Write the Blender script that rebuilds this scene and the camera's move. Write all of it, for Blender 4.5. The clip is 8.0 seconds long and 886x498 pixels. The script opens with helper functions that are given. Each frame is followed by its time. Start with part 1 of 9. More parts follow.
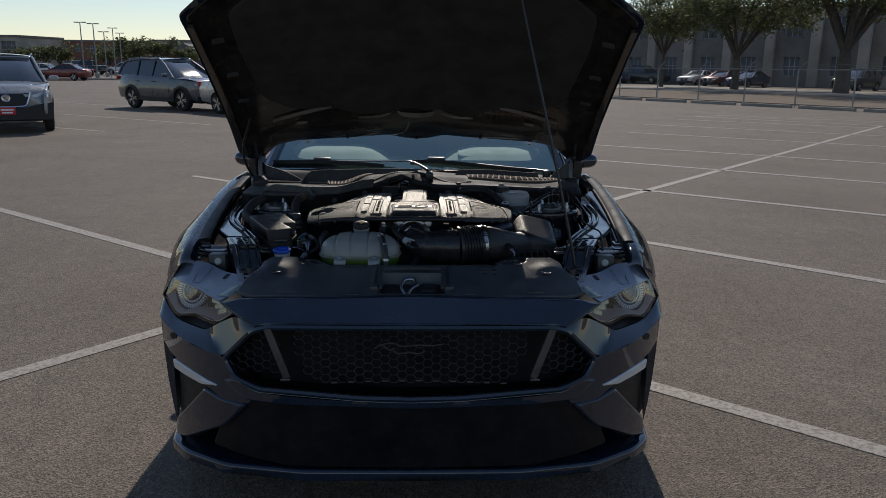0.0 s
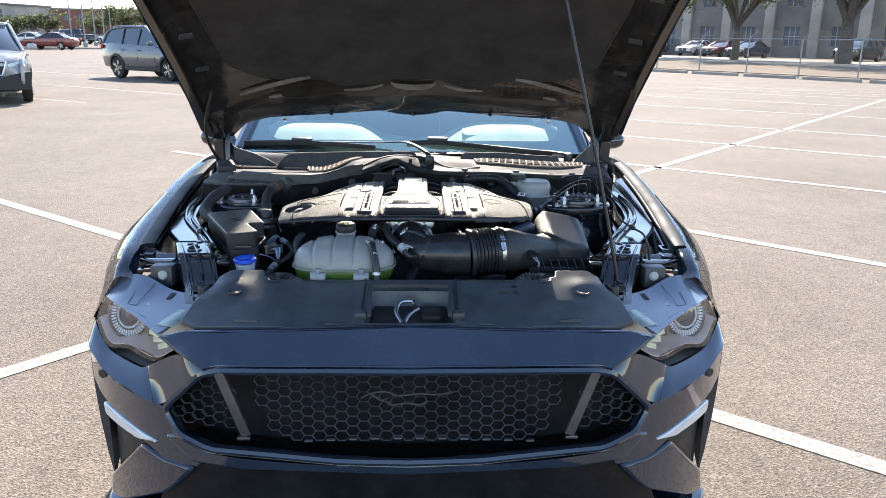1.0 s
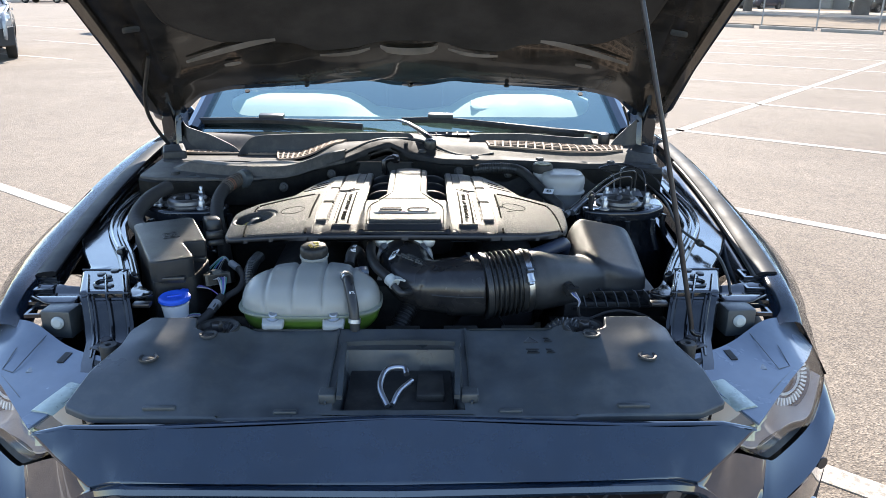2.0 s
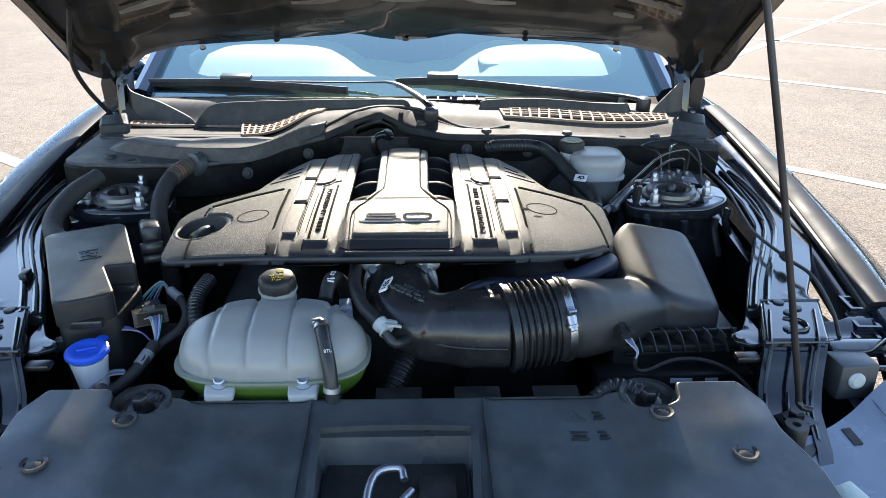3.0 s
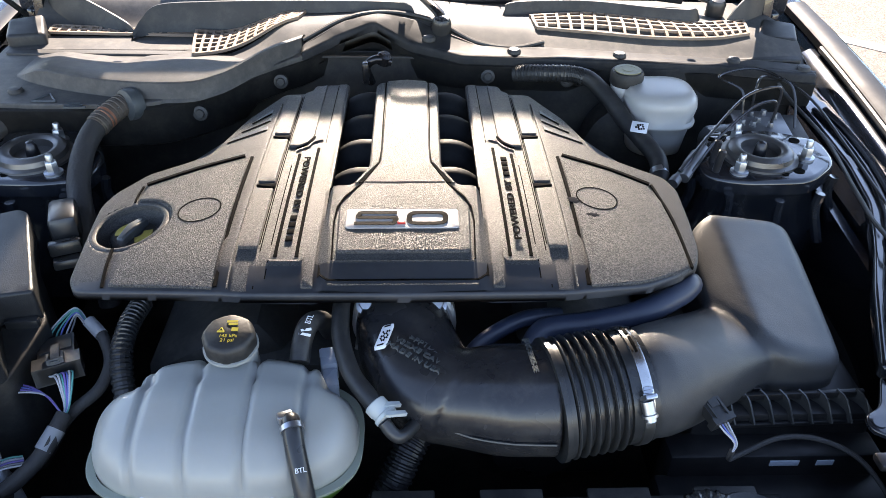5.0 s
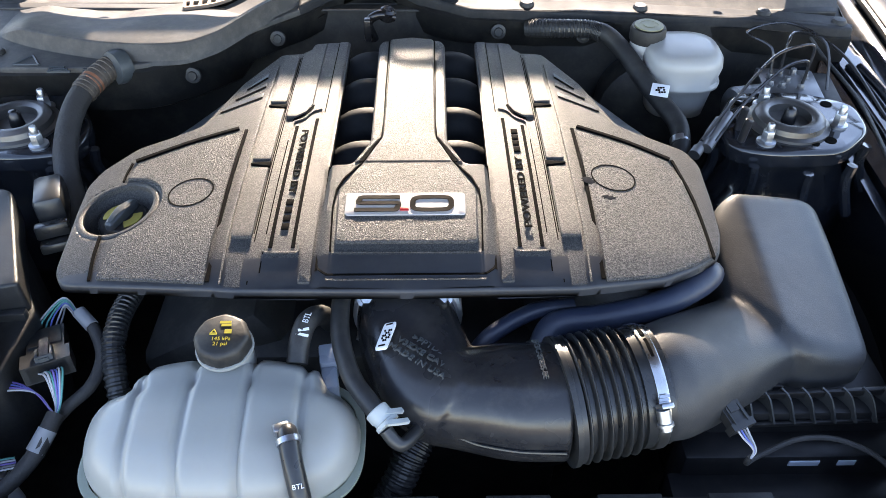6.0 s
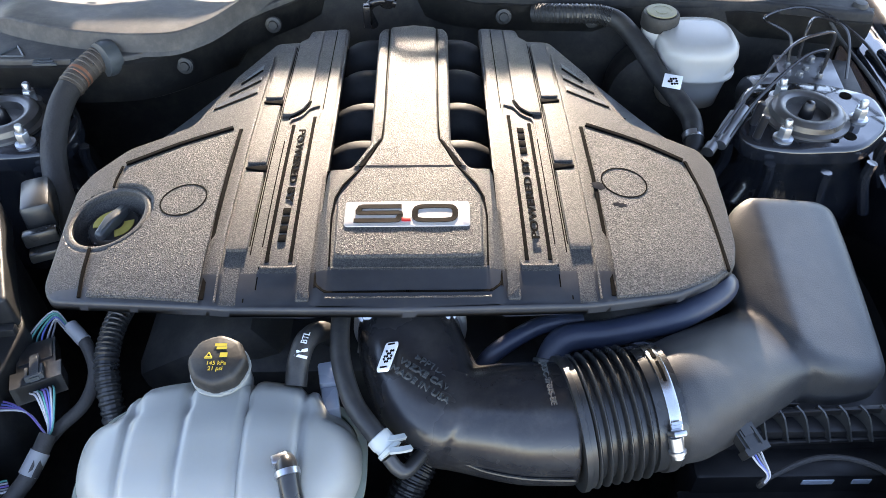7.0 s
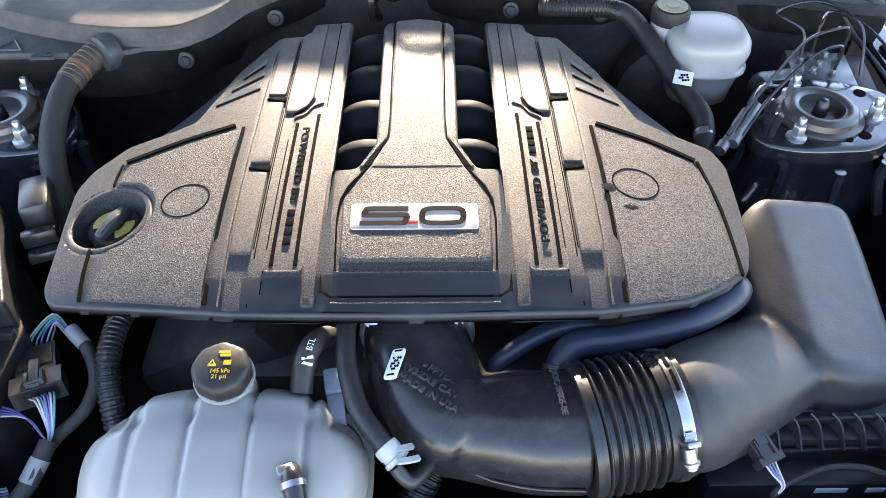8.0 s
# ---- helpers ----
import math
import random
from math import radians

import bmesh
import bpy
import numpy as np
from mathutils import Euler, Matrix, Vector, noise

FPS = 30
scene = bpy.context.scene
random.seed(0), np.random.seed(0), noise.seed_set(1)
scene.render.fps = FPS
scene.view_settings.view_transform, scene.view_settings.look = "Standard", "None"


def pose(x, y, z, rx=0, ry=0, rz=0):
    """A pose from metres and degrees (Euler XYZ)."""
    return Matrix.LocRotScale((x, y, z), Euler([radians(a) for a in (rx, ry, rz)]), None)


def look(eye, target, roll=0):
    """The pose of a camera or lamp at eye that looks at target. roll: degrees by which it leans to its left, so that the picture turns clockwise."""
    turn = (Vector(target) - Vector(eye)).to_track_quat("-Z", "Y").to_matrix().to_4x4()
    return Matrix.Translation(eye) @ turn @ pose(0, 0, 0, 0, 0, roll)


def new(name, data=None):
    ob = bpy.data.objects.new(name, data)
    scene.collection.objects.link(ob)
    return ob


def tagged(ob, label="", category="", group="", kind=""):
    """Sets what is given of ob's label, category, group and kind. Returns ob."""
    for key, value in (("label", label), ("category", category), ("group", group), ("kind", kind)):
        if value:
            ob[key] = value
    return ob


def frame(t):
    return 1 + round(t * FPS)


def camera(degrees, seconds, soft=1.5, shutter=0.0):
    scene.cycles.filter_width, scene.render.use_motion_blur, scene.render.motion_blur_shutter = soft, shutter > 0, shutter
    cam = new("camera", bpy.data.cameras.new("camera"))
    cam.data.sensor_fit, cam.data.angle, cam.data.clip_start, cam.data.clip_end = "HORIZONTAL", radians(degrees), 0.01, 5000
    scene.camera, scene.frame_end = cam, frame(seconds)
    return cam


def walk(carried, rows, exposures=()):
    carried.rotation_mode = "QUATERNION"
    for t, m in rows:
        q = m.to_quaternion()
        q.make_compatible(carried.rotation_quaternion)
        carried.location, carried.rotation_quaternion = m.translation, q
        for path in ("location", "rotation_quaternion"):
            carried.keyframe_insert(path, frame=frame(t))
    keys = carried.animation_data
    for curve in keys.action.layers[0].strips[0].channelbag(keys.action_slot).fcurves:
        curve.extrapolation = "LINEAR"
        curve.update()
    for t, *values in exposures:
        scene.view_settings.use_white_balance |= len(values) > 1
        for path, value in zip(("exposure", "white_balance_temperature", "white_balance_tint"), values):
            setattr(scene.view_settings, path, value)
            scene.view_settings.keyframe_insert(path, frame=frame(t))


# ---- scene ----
cam = camera(60.5, 8.0, soft=0.8)
PATH = [
    (0, (0.04, -2.146, 1.502), (0.09, -0.202, 1.036), 0.6),
    (0.5, (0.026, -1.873, 1.476), (0.084, 0.064, 0.982), 0.7),
    (1, (0.022, -1.554, 1.471), (0.086, 0.371, 0.933), 0.7),
    (1.5, (0.045, -1.227, 1.465), (0.095, 0.684, 0.878), 0.6),
    (3, (0.035, -0.46, 1.463), (0.094, 1.369, 0.657), 0.3),
    (3.5, (0.036, -0.32, 1.484), (0.09, 1.471, 0.595), 0.6),
    (4, (0.033, -0.185, 1.498), (0.097, 1.56, 0.524), 0.8),
    (4.5, (0.021, -0.076, 1.501), (0.091, 1.61, 0.428), 1.0),
    (5, (0.018, -0.001, 1.51), (0.083, 1.617, 0.336), 1.1),
    (6.5, (0.03, 0.128, 1.55), (0.057, 1.577, 0.172), 0.3),
    (7, (0.026, 0.162, 1.558), (0.055, 1.581, 0.149), 0.3),
    (7.5, (0.021, 0.18, 1.558), (0.054, 1.581, 0.132), 0.4),
    (8, (0.017, 0.189, 1.558), (0.047, 1.583, 0.124), 0.5),
]
STOPS = [(0, -0.75, 6700, 13), (0.2, 0.0, 6800, 14), (0.4, 0.68, 6800, 13), (0.6, 1.10, 6850, 14), (1.5, 1.54, 6800, 13), (3.0, 1.78, 6900, 11), (4.0, 1.87, 7000, 14),
         (5.0, 2.32, 7400, 18), (6.5, 2.82, 7600, 18), (8.0, 3.0, 7700, 19)]
walk(cam, [(t, look(eye, target, roll)) for t, eye, target, roll in PATH], STOPS)

# ---- light ----
SUN_UP, SUN_TURN = 43.0, 4.0            # elevation; turn from straight behind the car towards its right-hand side
world = bpy.data.worlds.new("sky")
scene.world = world
world.use_nodes = True
wn = world.node_tree.nodes
sky = wn.new("ShaderNodeTexSky")
sky.sky_type, sky.sun_disc = "NISHITA", False
sky.sun_elevation, sky.sun_rotation = radians(SUN_UP), radians(SUN_TURN)
sky.air_density, sky.dust_density, sky.ozone_density = 1.0, 0.1, 2.0
wn["Background"].inputs[1].default_value = 0.15
world.node_tree.links.new(sky.outputs[0], wn["Background"].inputs[0])
SUN_FROM = Vector((math.sin(radians(SUN_TURN)) * math.cos(radians(SUN_UP)), math.cos(radians(SUN_TURN)) * math.cos(radians(SUN_UP)), math.sin(radians(SUN_UP))))
sun = new("sun", bpy.data.lights.new("sun", "SUN"))
sun.data.energy, sun.data.angle, sun.data.color = 4.5, radians(0.53), (1.0, 0.95, 0.87)
sun.matrix_world = look(SUN_FROM * 50, (0, 0, 0))
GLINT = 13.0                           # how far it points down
# added lamp imitating sunlight thrown forwards by the sloping windscreen, under the open hood
glint = new("glint_stand_in", bpy.data.lights.new("glint_stand_in", "AREA"))
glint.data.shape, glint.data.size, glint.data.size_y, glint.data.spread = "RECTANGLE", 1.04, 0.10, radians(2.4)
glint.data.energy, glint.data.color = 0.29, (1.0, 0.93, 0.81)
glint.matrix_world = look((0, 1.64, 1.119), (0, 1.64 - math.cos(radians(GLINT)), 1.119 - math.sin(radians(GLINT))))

# ---- building helpers ----
def thing(name, at, label, category, group="", kind=""):
    ob = new(name)
    ob.location, ob.empty_display_size = at, 0.05
    return tagged(ob, label, category, group, kind)


def root_of(ob):
    while ob.parent:
        ob = ob.parent
    return ob


def part(name, bm, material, parent=None, label="", sharp=38, smooth=True):
    """Links a bmesh, drawn in world places, as one mesh object under a thing or a part."""
    if parent:
        bmesh.ops.translate(bm, verts=bm.verts, vec=-Vector(root_of(parent).location))
    me = bpy.data.meshes.new(name)
    bmesh.ops.recalc_face_normals(bm, faces=bm.faces)
    bm.to_mesh(me)
    bm.free()
    if smooth:
        me.polygons.foreach_set("use_smooth", [True] * len(me.polygons))
        me.set_sharp_from_angle(angle=radians(sharp))
    me.materials.append(material)
    ob = new(name, me)
    ob.parent = parent
    if label:
        ob["label"] = label
    return ob


def spline(pts, n=6, closed=False):
    pts = [Vector(p) for p in pts]
    if len(pts) < 3:
        return [pts[0].lerp(pts[-1], i / n) for i in range(n + 1)]
    ext = [pts[-1], *pts, pts[0], pts[1]] if closed else [2 * pts[0] - pts[1], *pts, 2 * pts[-1] - pts[-2]]
    out = []
    for i in range(1, len(ext) - 2):
        a, b, c, d = ext[i - 1:i + 3]
        for k in range(n):
            s = k / n
            out.append(0.5 * ((2 * b) + (c - a) * s + (2 * a - 5 * b + 4 * c - d) * s * s + (3 * b - a - 3 * c + d) * s ** 3))
    if not closed:
        out.append(pts[-1])
    return out


def skin(bm, rings, loop=True, cap=(True, True), wrap=False):
    """Faces between rings of the same number of points."""
    made = [[bm.verts.new(p) for p in ring] for ring in rings]
    pairs = list(zip(made, made[1:])) + ([(made[-1], made[0])] if wrap else [])
    for a, b in pairs:
        n = len(a)
        for i in range(n if loop else n - 1):
            j = (i + 1) % n
            bm.faces.new((a[i], a[j], b[j], b[i]))
    if loop and not wrap:
        if cap[0]:
            bm.faces.new(made[0][::-1])
        if cap[1]:
            bm.faces.new(made[-1])
    return made


def frames_along(path):
    """Side and up vectors along a path, turned as little as possible."""
    out, side = [], None
    for i, p in enumerate(path):
        t = (path[min(i + 1, len(path) - 1)] - path[max(i - 1, 0)]).normalized()
        if side is None:
            side = t.cross(Vector((0, 0, 1)) if abs(t.z) < 0.9 else Vector((1, 0, 0))).normalized()
        side = (side - t * side.dot(t)).normalized()
        out.append((t, side, side.cross(t)))
    return out


def tube(bm, pts, r, seg=12, n=6, cap=True, flat=1.0):
    """A hose or wire. r: a radius, or a function of the share of the way along."""
    path = spline(pts, n)
    rings = []
    for i, (p, (t, s, u)) in enumerate(zip(path, frames_along(path))):
        rad = r(i / (len(path) - 1)) if callable(r) else r
        rings.append([p + (s * math.cos(a) + u * math.sin(a) * flat) * rad for a in (2 * math.pi * k / seg for k in range(seg))])
    skin(bm, rings, True, (cap, cap))
    return bm


def sweep(bm, pts, prof, n=6, up=(0, 0, 1), closed=False, ends=True):
    """A bar of the given section (points across, up) along a path, kept upright."""
    path = spline(pts, n, closed)
    rings, up = [], Vector(up)
    for i, p in enumerate(path):
        t = (path[(i + 1) % len(path)] - path[i - 1]) if closed else (path[min(i + 1, len(path) - 1)] - path[max(i - 1, 0)])
        t.normalize()
        s = t.cross(up).normalized()
        v = s.cross(t)
        rings.append([p + s * a + v * b for a, b in prof])
    skin(bm, rings, True, (ends, ends), closed)
    return bm


def lathe(bm, prof, at=(0, 0, 0), axis=(0, 0, 1), seg=24, cap=(True, True)):
    """A turned piece: rows of radius and height along the axis."""
    m = Matrix.Translation(at) @ Vector(axis).to_track_quat("Z", "Y").to_matrix().to_4x4()
    skin(bm, [[m @ Vector((r * math.cos(a), r * math.sin(a), z)) for a in (2 * math.pi * k / seg for k in range(seg))] for r, z in prof], True, cap)
    return bm


def block(bm, at, size, turn=(0, 0, 0), bev=0.003, seg=2):
    """A box with rounded edges."""
    m = pose(*at, *turn) @ Matrix.Diagonal((*size, 1))
    vs = bmesh.ops.create_cube(bm, size=1.0, matrix=m)["verts"]
    if bev:
        es = list({e for v in vs for e in v.link_edges})
        bmesh.ops.bevel(bm, geom=es, offset=min(bev, 0.45 * min(size)), segments=seg, profile=0.5, affect="EDGES")
    return bm


def fillet(poly, r, n=4):
    """A polygon with its corners rounded."""
    out, m = [], len(poly)
    for i in range(m):
        a, b, c = Vector(poly[i - 1]), Vector(poly[i]), Vector(poly[(i + 1) % m])
        k = min(r, 0.45 * (a - b).length, 0.45 * (c - b).length)
        p, q = b + (a - b).normalized() * k, b + (c - b).normalized() * k
        for j in range(n + 1):
            s = j / n
            out.append(p.lerp(b, s).lerp(b.lerp(q, s), s))
    return out


def inset(poly, d):
    m, out = len(poly), []
    area = sum(poly[i - 1][0] * poly[i][1] - poly[i][0] * poly[i - 1][1] for i in range(m))
    sg = 1 if area > 0 else -1
    for i in range(m):
        a, b, c = Vector(poly[i - 1]), Vector(poly[i]), Vector(poly[(i + 1) % m])
        e, f = (b - a), (c - b)
        if e.length < 1e-7:
            e = f
        if f.length < 1e-7:
            f = e
        e, f = e.normalized(), f.normalized()
        na, nb = Vector((-e.y, e.x)) * sg, Vector((-f.y, f.x)) * sg
        k = (na + nb)
        k = k.normalized() if k.length > 1e-6 else na
        out.append(b + k * d / max(0.5, k.dot(na)))
    return out


def slab(bm, poly, place, thick, r=0.005, step=0.05, dip=None):
    """A sheet of a given outline, bent over place(a, b, h) (h: off the surface), with a rounded rim and real thickness.
    dip(a, b): extra height of the face itself."""
    poly = [Vector(p[:2]) for p in poly]
    rings = [(poly, -thick), (poly, -r)]
    for k in (0.3, 0.7):
        rings.append((inset(poly, r * k * k), -r * (1 - k) ** 1.5))
    rim = inset(poly, r)
    rings.append((rim, 0.0))
    skin(bm, [[place(p.x, p.y, h) for p in ring] for ring, h in rings], True, (False, False))
    # upper and lower face: cut into a grid, then bent
    for edge, lift, turn in ((rim, 0.0, False), (poly, -thick, True)):
        tmp = bmesh.new()
        tmp.faces.new([tmp.verts.new((p.x, p.y, 0)) for p in edge])
        for ax in (0, 1):
            lo, hi = min(p[ax] for p in edge), max(p[ax] for p in edge)
            k = math.floor(lo / step) + 1
            while k * step < hi:
                co, no = [0, 0, 0], [0, 0, 0]
                co[ax], no[ax] = k * step, 1
                bmesh.ops.bisect_plane(tmp, geom=tmp.verts[:] + tmp.edges[:] + tmp.faces[:], plane_co=co, plane_no=no)
                k += 1
        bmesh.ops.triangulate(tmp, faces=[f for f in tmp.faces if len(f.verts) > 4])
        new_of = {}
        for v in tmp.verts:
            new_of[v] = bm.verts.new(place(v.co.x, v.co.y, lift + (dip(v.co.x, v.co.y) if dip else 0.0)))
        for f in tmp.faces:
            vs = [new_of[v] for v in f.verts]
            bm.faces.new(vs[::-1] if turn else vs)
        tmp.free()
    bmesh.ops.remove_doubles(bm, verts=bm.verts, dist=1e-5)
    return bm


def flat_at(z):
    return lambda a, b, h: Vector((a, b, z + h))


def mirrored(poly, s):
    return [(x * s, y) for x, y in poly]


def hexnut(bm, at, r, h, axis=(0, 0, 1), washer=1.5):
    lathe(bm, [(r * washer, 0), (r * washer, h * 0.18), (r * 0.98, h * 0.24)], at, axis, 16)
    m = Matrix.Translation(at) @ Vector(axis).to_track_quat("Z", "Y").to_matrix().to_4x4()
    skin(bm, [[m @ Vector((q * math.cos(a), q * math.sin(a), z)) for a in (math.pi / 3 * k for k in range(6))] for q, z in ((r, h * 0.2), (r, h * 0.9), (r * 0.86, h))])
    return bm


def words(name, body, size, m, material, parent, depth=0.0008, label="", wide=1.0, span=0.0, bold=0.0):
    """Raised lettering in the built-in face; m: where its middle lies, x along the line, y up the letters; span: its length."""
    cu = bpy.data.curves.new(name, "FONT")
    cu.body, cu.size, cu.extrude, cu.align_x, cu.align_y, cu.resolution_u = body, size, depth, "CENTER", "CENTER", 3
    cu.offset = bold
    tmp = bpy.data.objects.new(name, cu)
    scene.collection.objects.link(tmp)
    me = bpy.data.meshes.new_from_object(tmp.evaluated_get(bpy.context.evaluated_depsgraph_get()))
    bpy.data.objects.remove(tmp)
    if span:
        wide = span / max(0.001, max(v.co.x for v in me.vertices) - min(v.co.x for v in me.vertices))
    me.transform(Matrix.Translation(-Vector(root_of(parent).location)) @ m @ Matrix.Diagonal((wide, 1, 1, 1)))
    me.materials.clear()
    me.materials.append(material)
    ob = new(name, me)
    ob.parent = parent
    if label:
        ob["label"] = label
    return ob


# ---- materials ----
def nodes_of(name):
    m = bpy.data.materials.new(name)
    m.use_nodes = True
    return m, m.node_tree.nodes, m.node_tree.links, m.node_tree.nodes["Principled BSDF"]


def grain(n, l, scale, detail=3.0, rough=0.6, coord=None):
    tex = n.new("ShaderNodeTexNoise")
    tex.inputs["Scale"].default_value, tex.inputs["Detail"].default_value, tex.inputs["Roughness"].default_value = scale, detail, rough
    if coord is not None:
        l.new(coord, tex.inputs["Vector"])
    return tex.outputs["Fac"]


def ramp(n, l, fac, stops):
    r = n.new("ShaderNodeValToRGB")
    while len(r.color_ramp.elements) < len(stops):
        r.color_ramp.elements.new(0.5)
    for e, (p, c) in zip(r.color_ramp.elements, stops):
        e.position, e.color = p, (*c, 1) if len(c) == 3 else c
    l.new(fac, r.inputs[0])
    return r.outputs[0]


def shade(c, k):
    return tuple(min(1.0, v * k) for v in c)


def surface(name, color, rough, metal=0.0, coat=0.0, fine=400, coarse=9, vary=0.25, bump=0.15, depth=0.0006, dust=0.0, spec=0.5, rvar=0.12):
    """A paint, plastic, rubber or metal: colour and gloss vary at two sizes, with a fine relief and a little dust."""
    m, n, l, b = nodes_of(name)
    co = n.new("ShaderNodeTexCoord").outputs["Object"]
    big, small = grain(n, l, coarse, 4, 0.6, co), grain(n, l, fine, 2, 0.5, co)
    col = ramp(n, l, big, [(0.3, shade(color, 1 - vary)), (0.7, shade(color, 1 + vary))])
    if dust:
        mix = n.new("ShaderNodeMix")
        mix.data_type = "RGBA"
        msk = ramp(n, l, grain(n, l, coarse * 3.1, 6, 0.7, co), [(0.45, (0, 0, 0)), (0.75, (dust,) * 3)])
        l.new(msk, mix.inputs[0])
        l.new(col, mix.inputs[6])
        mix.inputs[7].default_value = (0.30, 0.27, 0.22, 1)
        col = mix.outputs[2]
    l.new(col, b.inputs["Base Color"])
    l.new(ramp(n, l, big, [(0.25, (max(0.02, rough - rvar),) * 3), (0.75, (min(1, rough + rvar),) * 3)]), b.inputs["Roughness"])
    b.inputs["Metallic"].default_value, b.inputs["Specular IOR Level"].default_value = metal, spec
    b.inputs["Coat Weight"].default_value, b.inputs["Coat Roughness"].default_value = coat, 0.04
    if bump:
        bp = n.new("ShaderNodeBump")
        bp.inputs["Strength"].default_value, bp.inputs["Distance"].default_value = bump, depth
        l.new(small, bp.inputs["Height"])
        l.new(bp.outputs[0], b.inputs["Normal"])
    return m


def clear(name, tint, gloss=0.03, ior=1.52, sheen=(0.9, 0.9, 0.9)):
    """A thin pane: lets light straight through, tinted, and mirrors more at a slant."""
    m, n, l, b = nodes_of(name)
    n.remove(b)
    out = n["Material Output"]
    tr, gl, mx, fr = n.new("ShaderNodeBsdfTransparent"), n.new("ShaderNodeBsdfGlossy"), n.new("ShaderNodeMixShader"), n.new("ShaderNodeFresnel")
    gl.inputs[0].default_value = (*sheen, 1)
    tr.inputs[0].default_value, gl.inputs["Roughness"].default_value, fr.inputs["IOR"].default_value = (*tint, 1), gloss, ior
    l.new(fr.outputs[0], mx.inputs[0])
    l.new(tr.outputs[0], mx.inputs[1])
    l.new(gl.outputs[0], mx.inputs[2])
    l.new(mx.outputs[0], out.inputs[0])
    return m


def lamp_glass(name):
    """Clear moulded plastic, the same from both of its faces."""
    m, n, l, b = nodes_of(name)
    n.remove(b)
    tr, gl, mx, lw, pw, sc = n.new("ShaderNodeBsdfTransparent"), n.new("ShaderNodeBsdfGlossy"), n.new("ShaderNodeMixShader"), n.new("ShaderNodeLayerWeight"), n.new("ShaderNodeMath"), n.new("ShaderNodeMath")
    tr.inputs[0].default_value, gl.inputs[0].default_value, gl.inputs["Roughness"].default_value = (0.97, 0.97, 0.98, 1), (0.95, 0.95, 0.95, 1), 0.04
    lw.inputs["Blend"].default_value = 0.5
    pw.operation, pw.inputs[1].default_value = "POWER", 3.0
    sc.operation, sc.inputs[1].default_value, sc.inputs[2].default_value = "MULTIPLY_ADD", 0.27, 0.032
    l.new(lw.outputs["Facing"], pw.inputs[0])
    l.new(pw.outputs[0], sc.inputs[0])
    l.new(sc.outputs[0], mx.inputs[0])
    l.new(tr.outputs[0], mx.inputs[1])
    l.new(gl.outputs[0], mx.inputs[2])
    l.new(mx.outputs[0], n["Material Output"].inputs[0])
    return m


PAINT = surface("black_paint", (0.011, 0.022, 0.040), 0.06, coat=1.0, fine=1500, bump=0.015, vary=0.2, dust=0.02, rvar=0.04, spec=0.4)
PAINT_BAY = surface("bay_paint", (0.010, 0.012, 0.016), 0.16, coat=0.45, fine=900, bump=0.04, vary=0.3, dust=0.06, rvar=0.06)
PLASTIC = surface("black_plastic", (0.044, 0.052, 0.057), 0.42, fine=800, bump=0.45, depth=0.0006, dust=0.10)
PLASTIC_SMOOTH = surface("smooth_black_plastic", (0.021, 0.022, 0.023), 0.33, fine=500, bump=0.06, dust=0.05)
# darkest plastic; deep in the bay its colour also carries shade
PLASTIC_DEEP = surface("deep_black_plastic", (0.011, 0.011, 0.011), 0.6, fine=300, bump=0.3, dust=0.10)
# dull near-black puts the hood's dark reflection into the strip's colour
FENDER_TOP = surface("dull_fender_edge", (0.012, 0.013, 0.015), 0.55, fine=500, bump=0.06, dust=0.05, spec=0.15)
COWL = surface("grey_plastic", (0.062, 0.060, 0.058), 0.62, fine=700, bump=0.25, dust=0.22, vary=0.2, spec=0.3)
RUBBER = surface("rubber", (0.015, 0.0155, 0.016), 0.52, fine=350, bump=0.2, dust=0.10)
RUBBER_BLUE = surface("blue_black_rubber", (0.020, 0.028, 0.050), 0.42, fine=350, bump=0.1, dust=0.05)
FELT = surface("hood_felt", (0.050, 0.046, 0.044), 0.95, fine=260, bump=0.6, depth=0.002, vary=0.3, spec=0.2)
STEEL = surface("steel", (0.55, 0.55, 0.54), 0.30, metal=1.0, fine=600, bump=0.1, vary=0.15)
ZINC = surface("zinc", (0.46, 0.48, 0.51), 0.38, metal=1.0, fine=500, bump=0.12, vary=0.2)
ALU = surface("cast_aluminium", (0.60, 0.61, 0.62), 0.45, metal=1.0, fine=260, bump=0.3, vary=0.2)
DARK_STEEL = surface("dark_steel", (0.05, 0.05, 0.055), 0.35, metal=0.8, fine=500, bump=0.15)
SILVER_TRIM = surface("silver_trim", (0.72, 0.73, 0.74), 0.35, metal=0.35, fine=300, bump=0.03, vary=0.08)
CHROME = surface("chrome", (0.75, 0.76, 0.78), 0.10, metal=1.0, fine=500, bump=0.02, vary=0.08, rvar=0.04)
BADGE = surface("brushed_badge", (0.52, 0.48, 0.45), 0.45, metal=0.35, fine=800, bump=0.08, vary=0.08)
RED = surface("red_paint", (0.5, 0.02, 0.02), 0.35)
YELLOW = surface("yellow_print", (0.75, 0.52, 0.05), 0.55, fine=300)
WHITE = surface("white_print", (0.78, 0.79, 0.80), 0.5, fine=300, vary=0.06)
WHITE_PLASTIC = surface("white_plastic", (0.40, 0.43, 0.42), 0.42, fine=300, vary=0.1, bump=0.05)
BLUE_PLASTIC = surface("blue_plastic", (0.015, 0.10, 0.62), 0.35, fine=300, vary=0.12, bump=0.05)
TAPE = surface("loom_tape", (0.03, 0.028, 0.027), 0.7, fine=120, bump=0.7, depth=0.002)
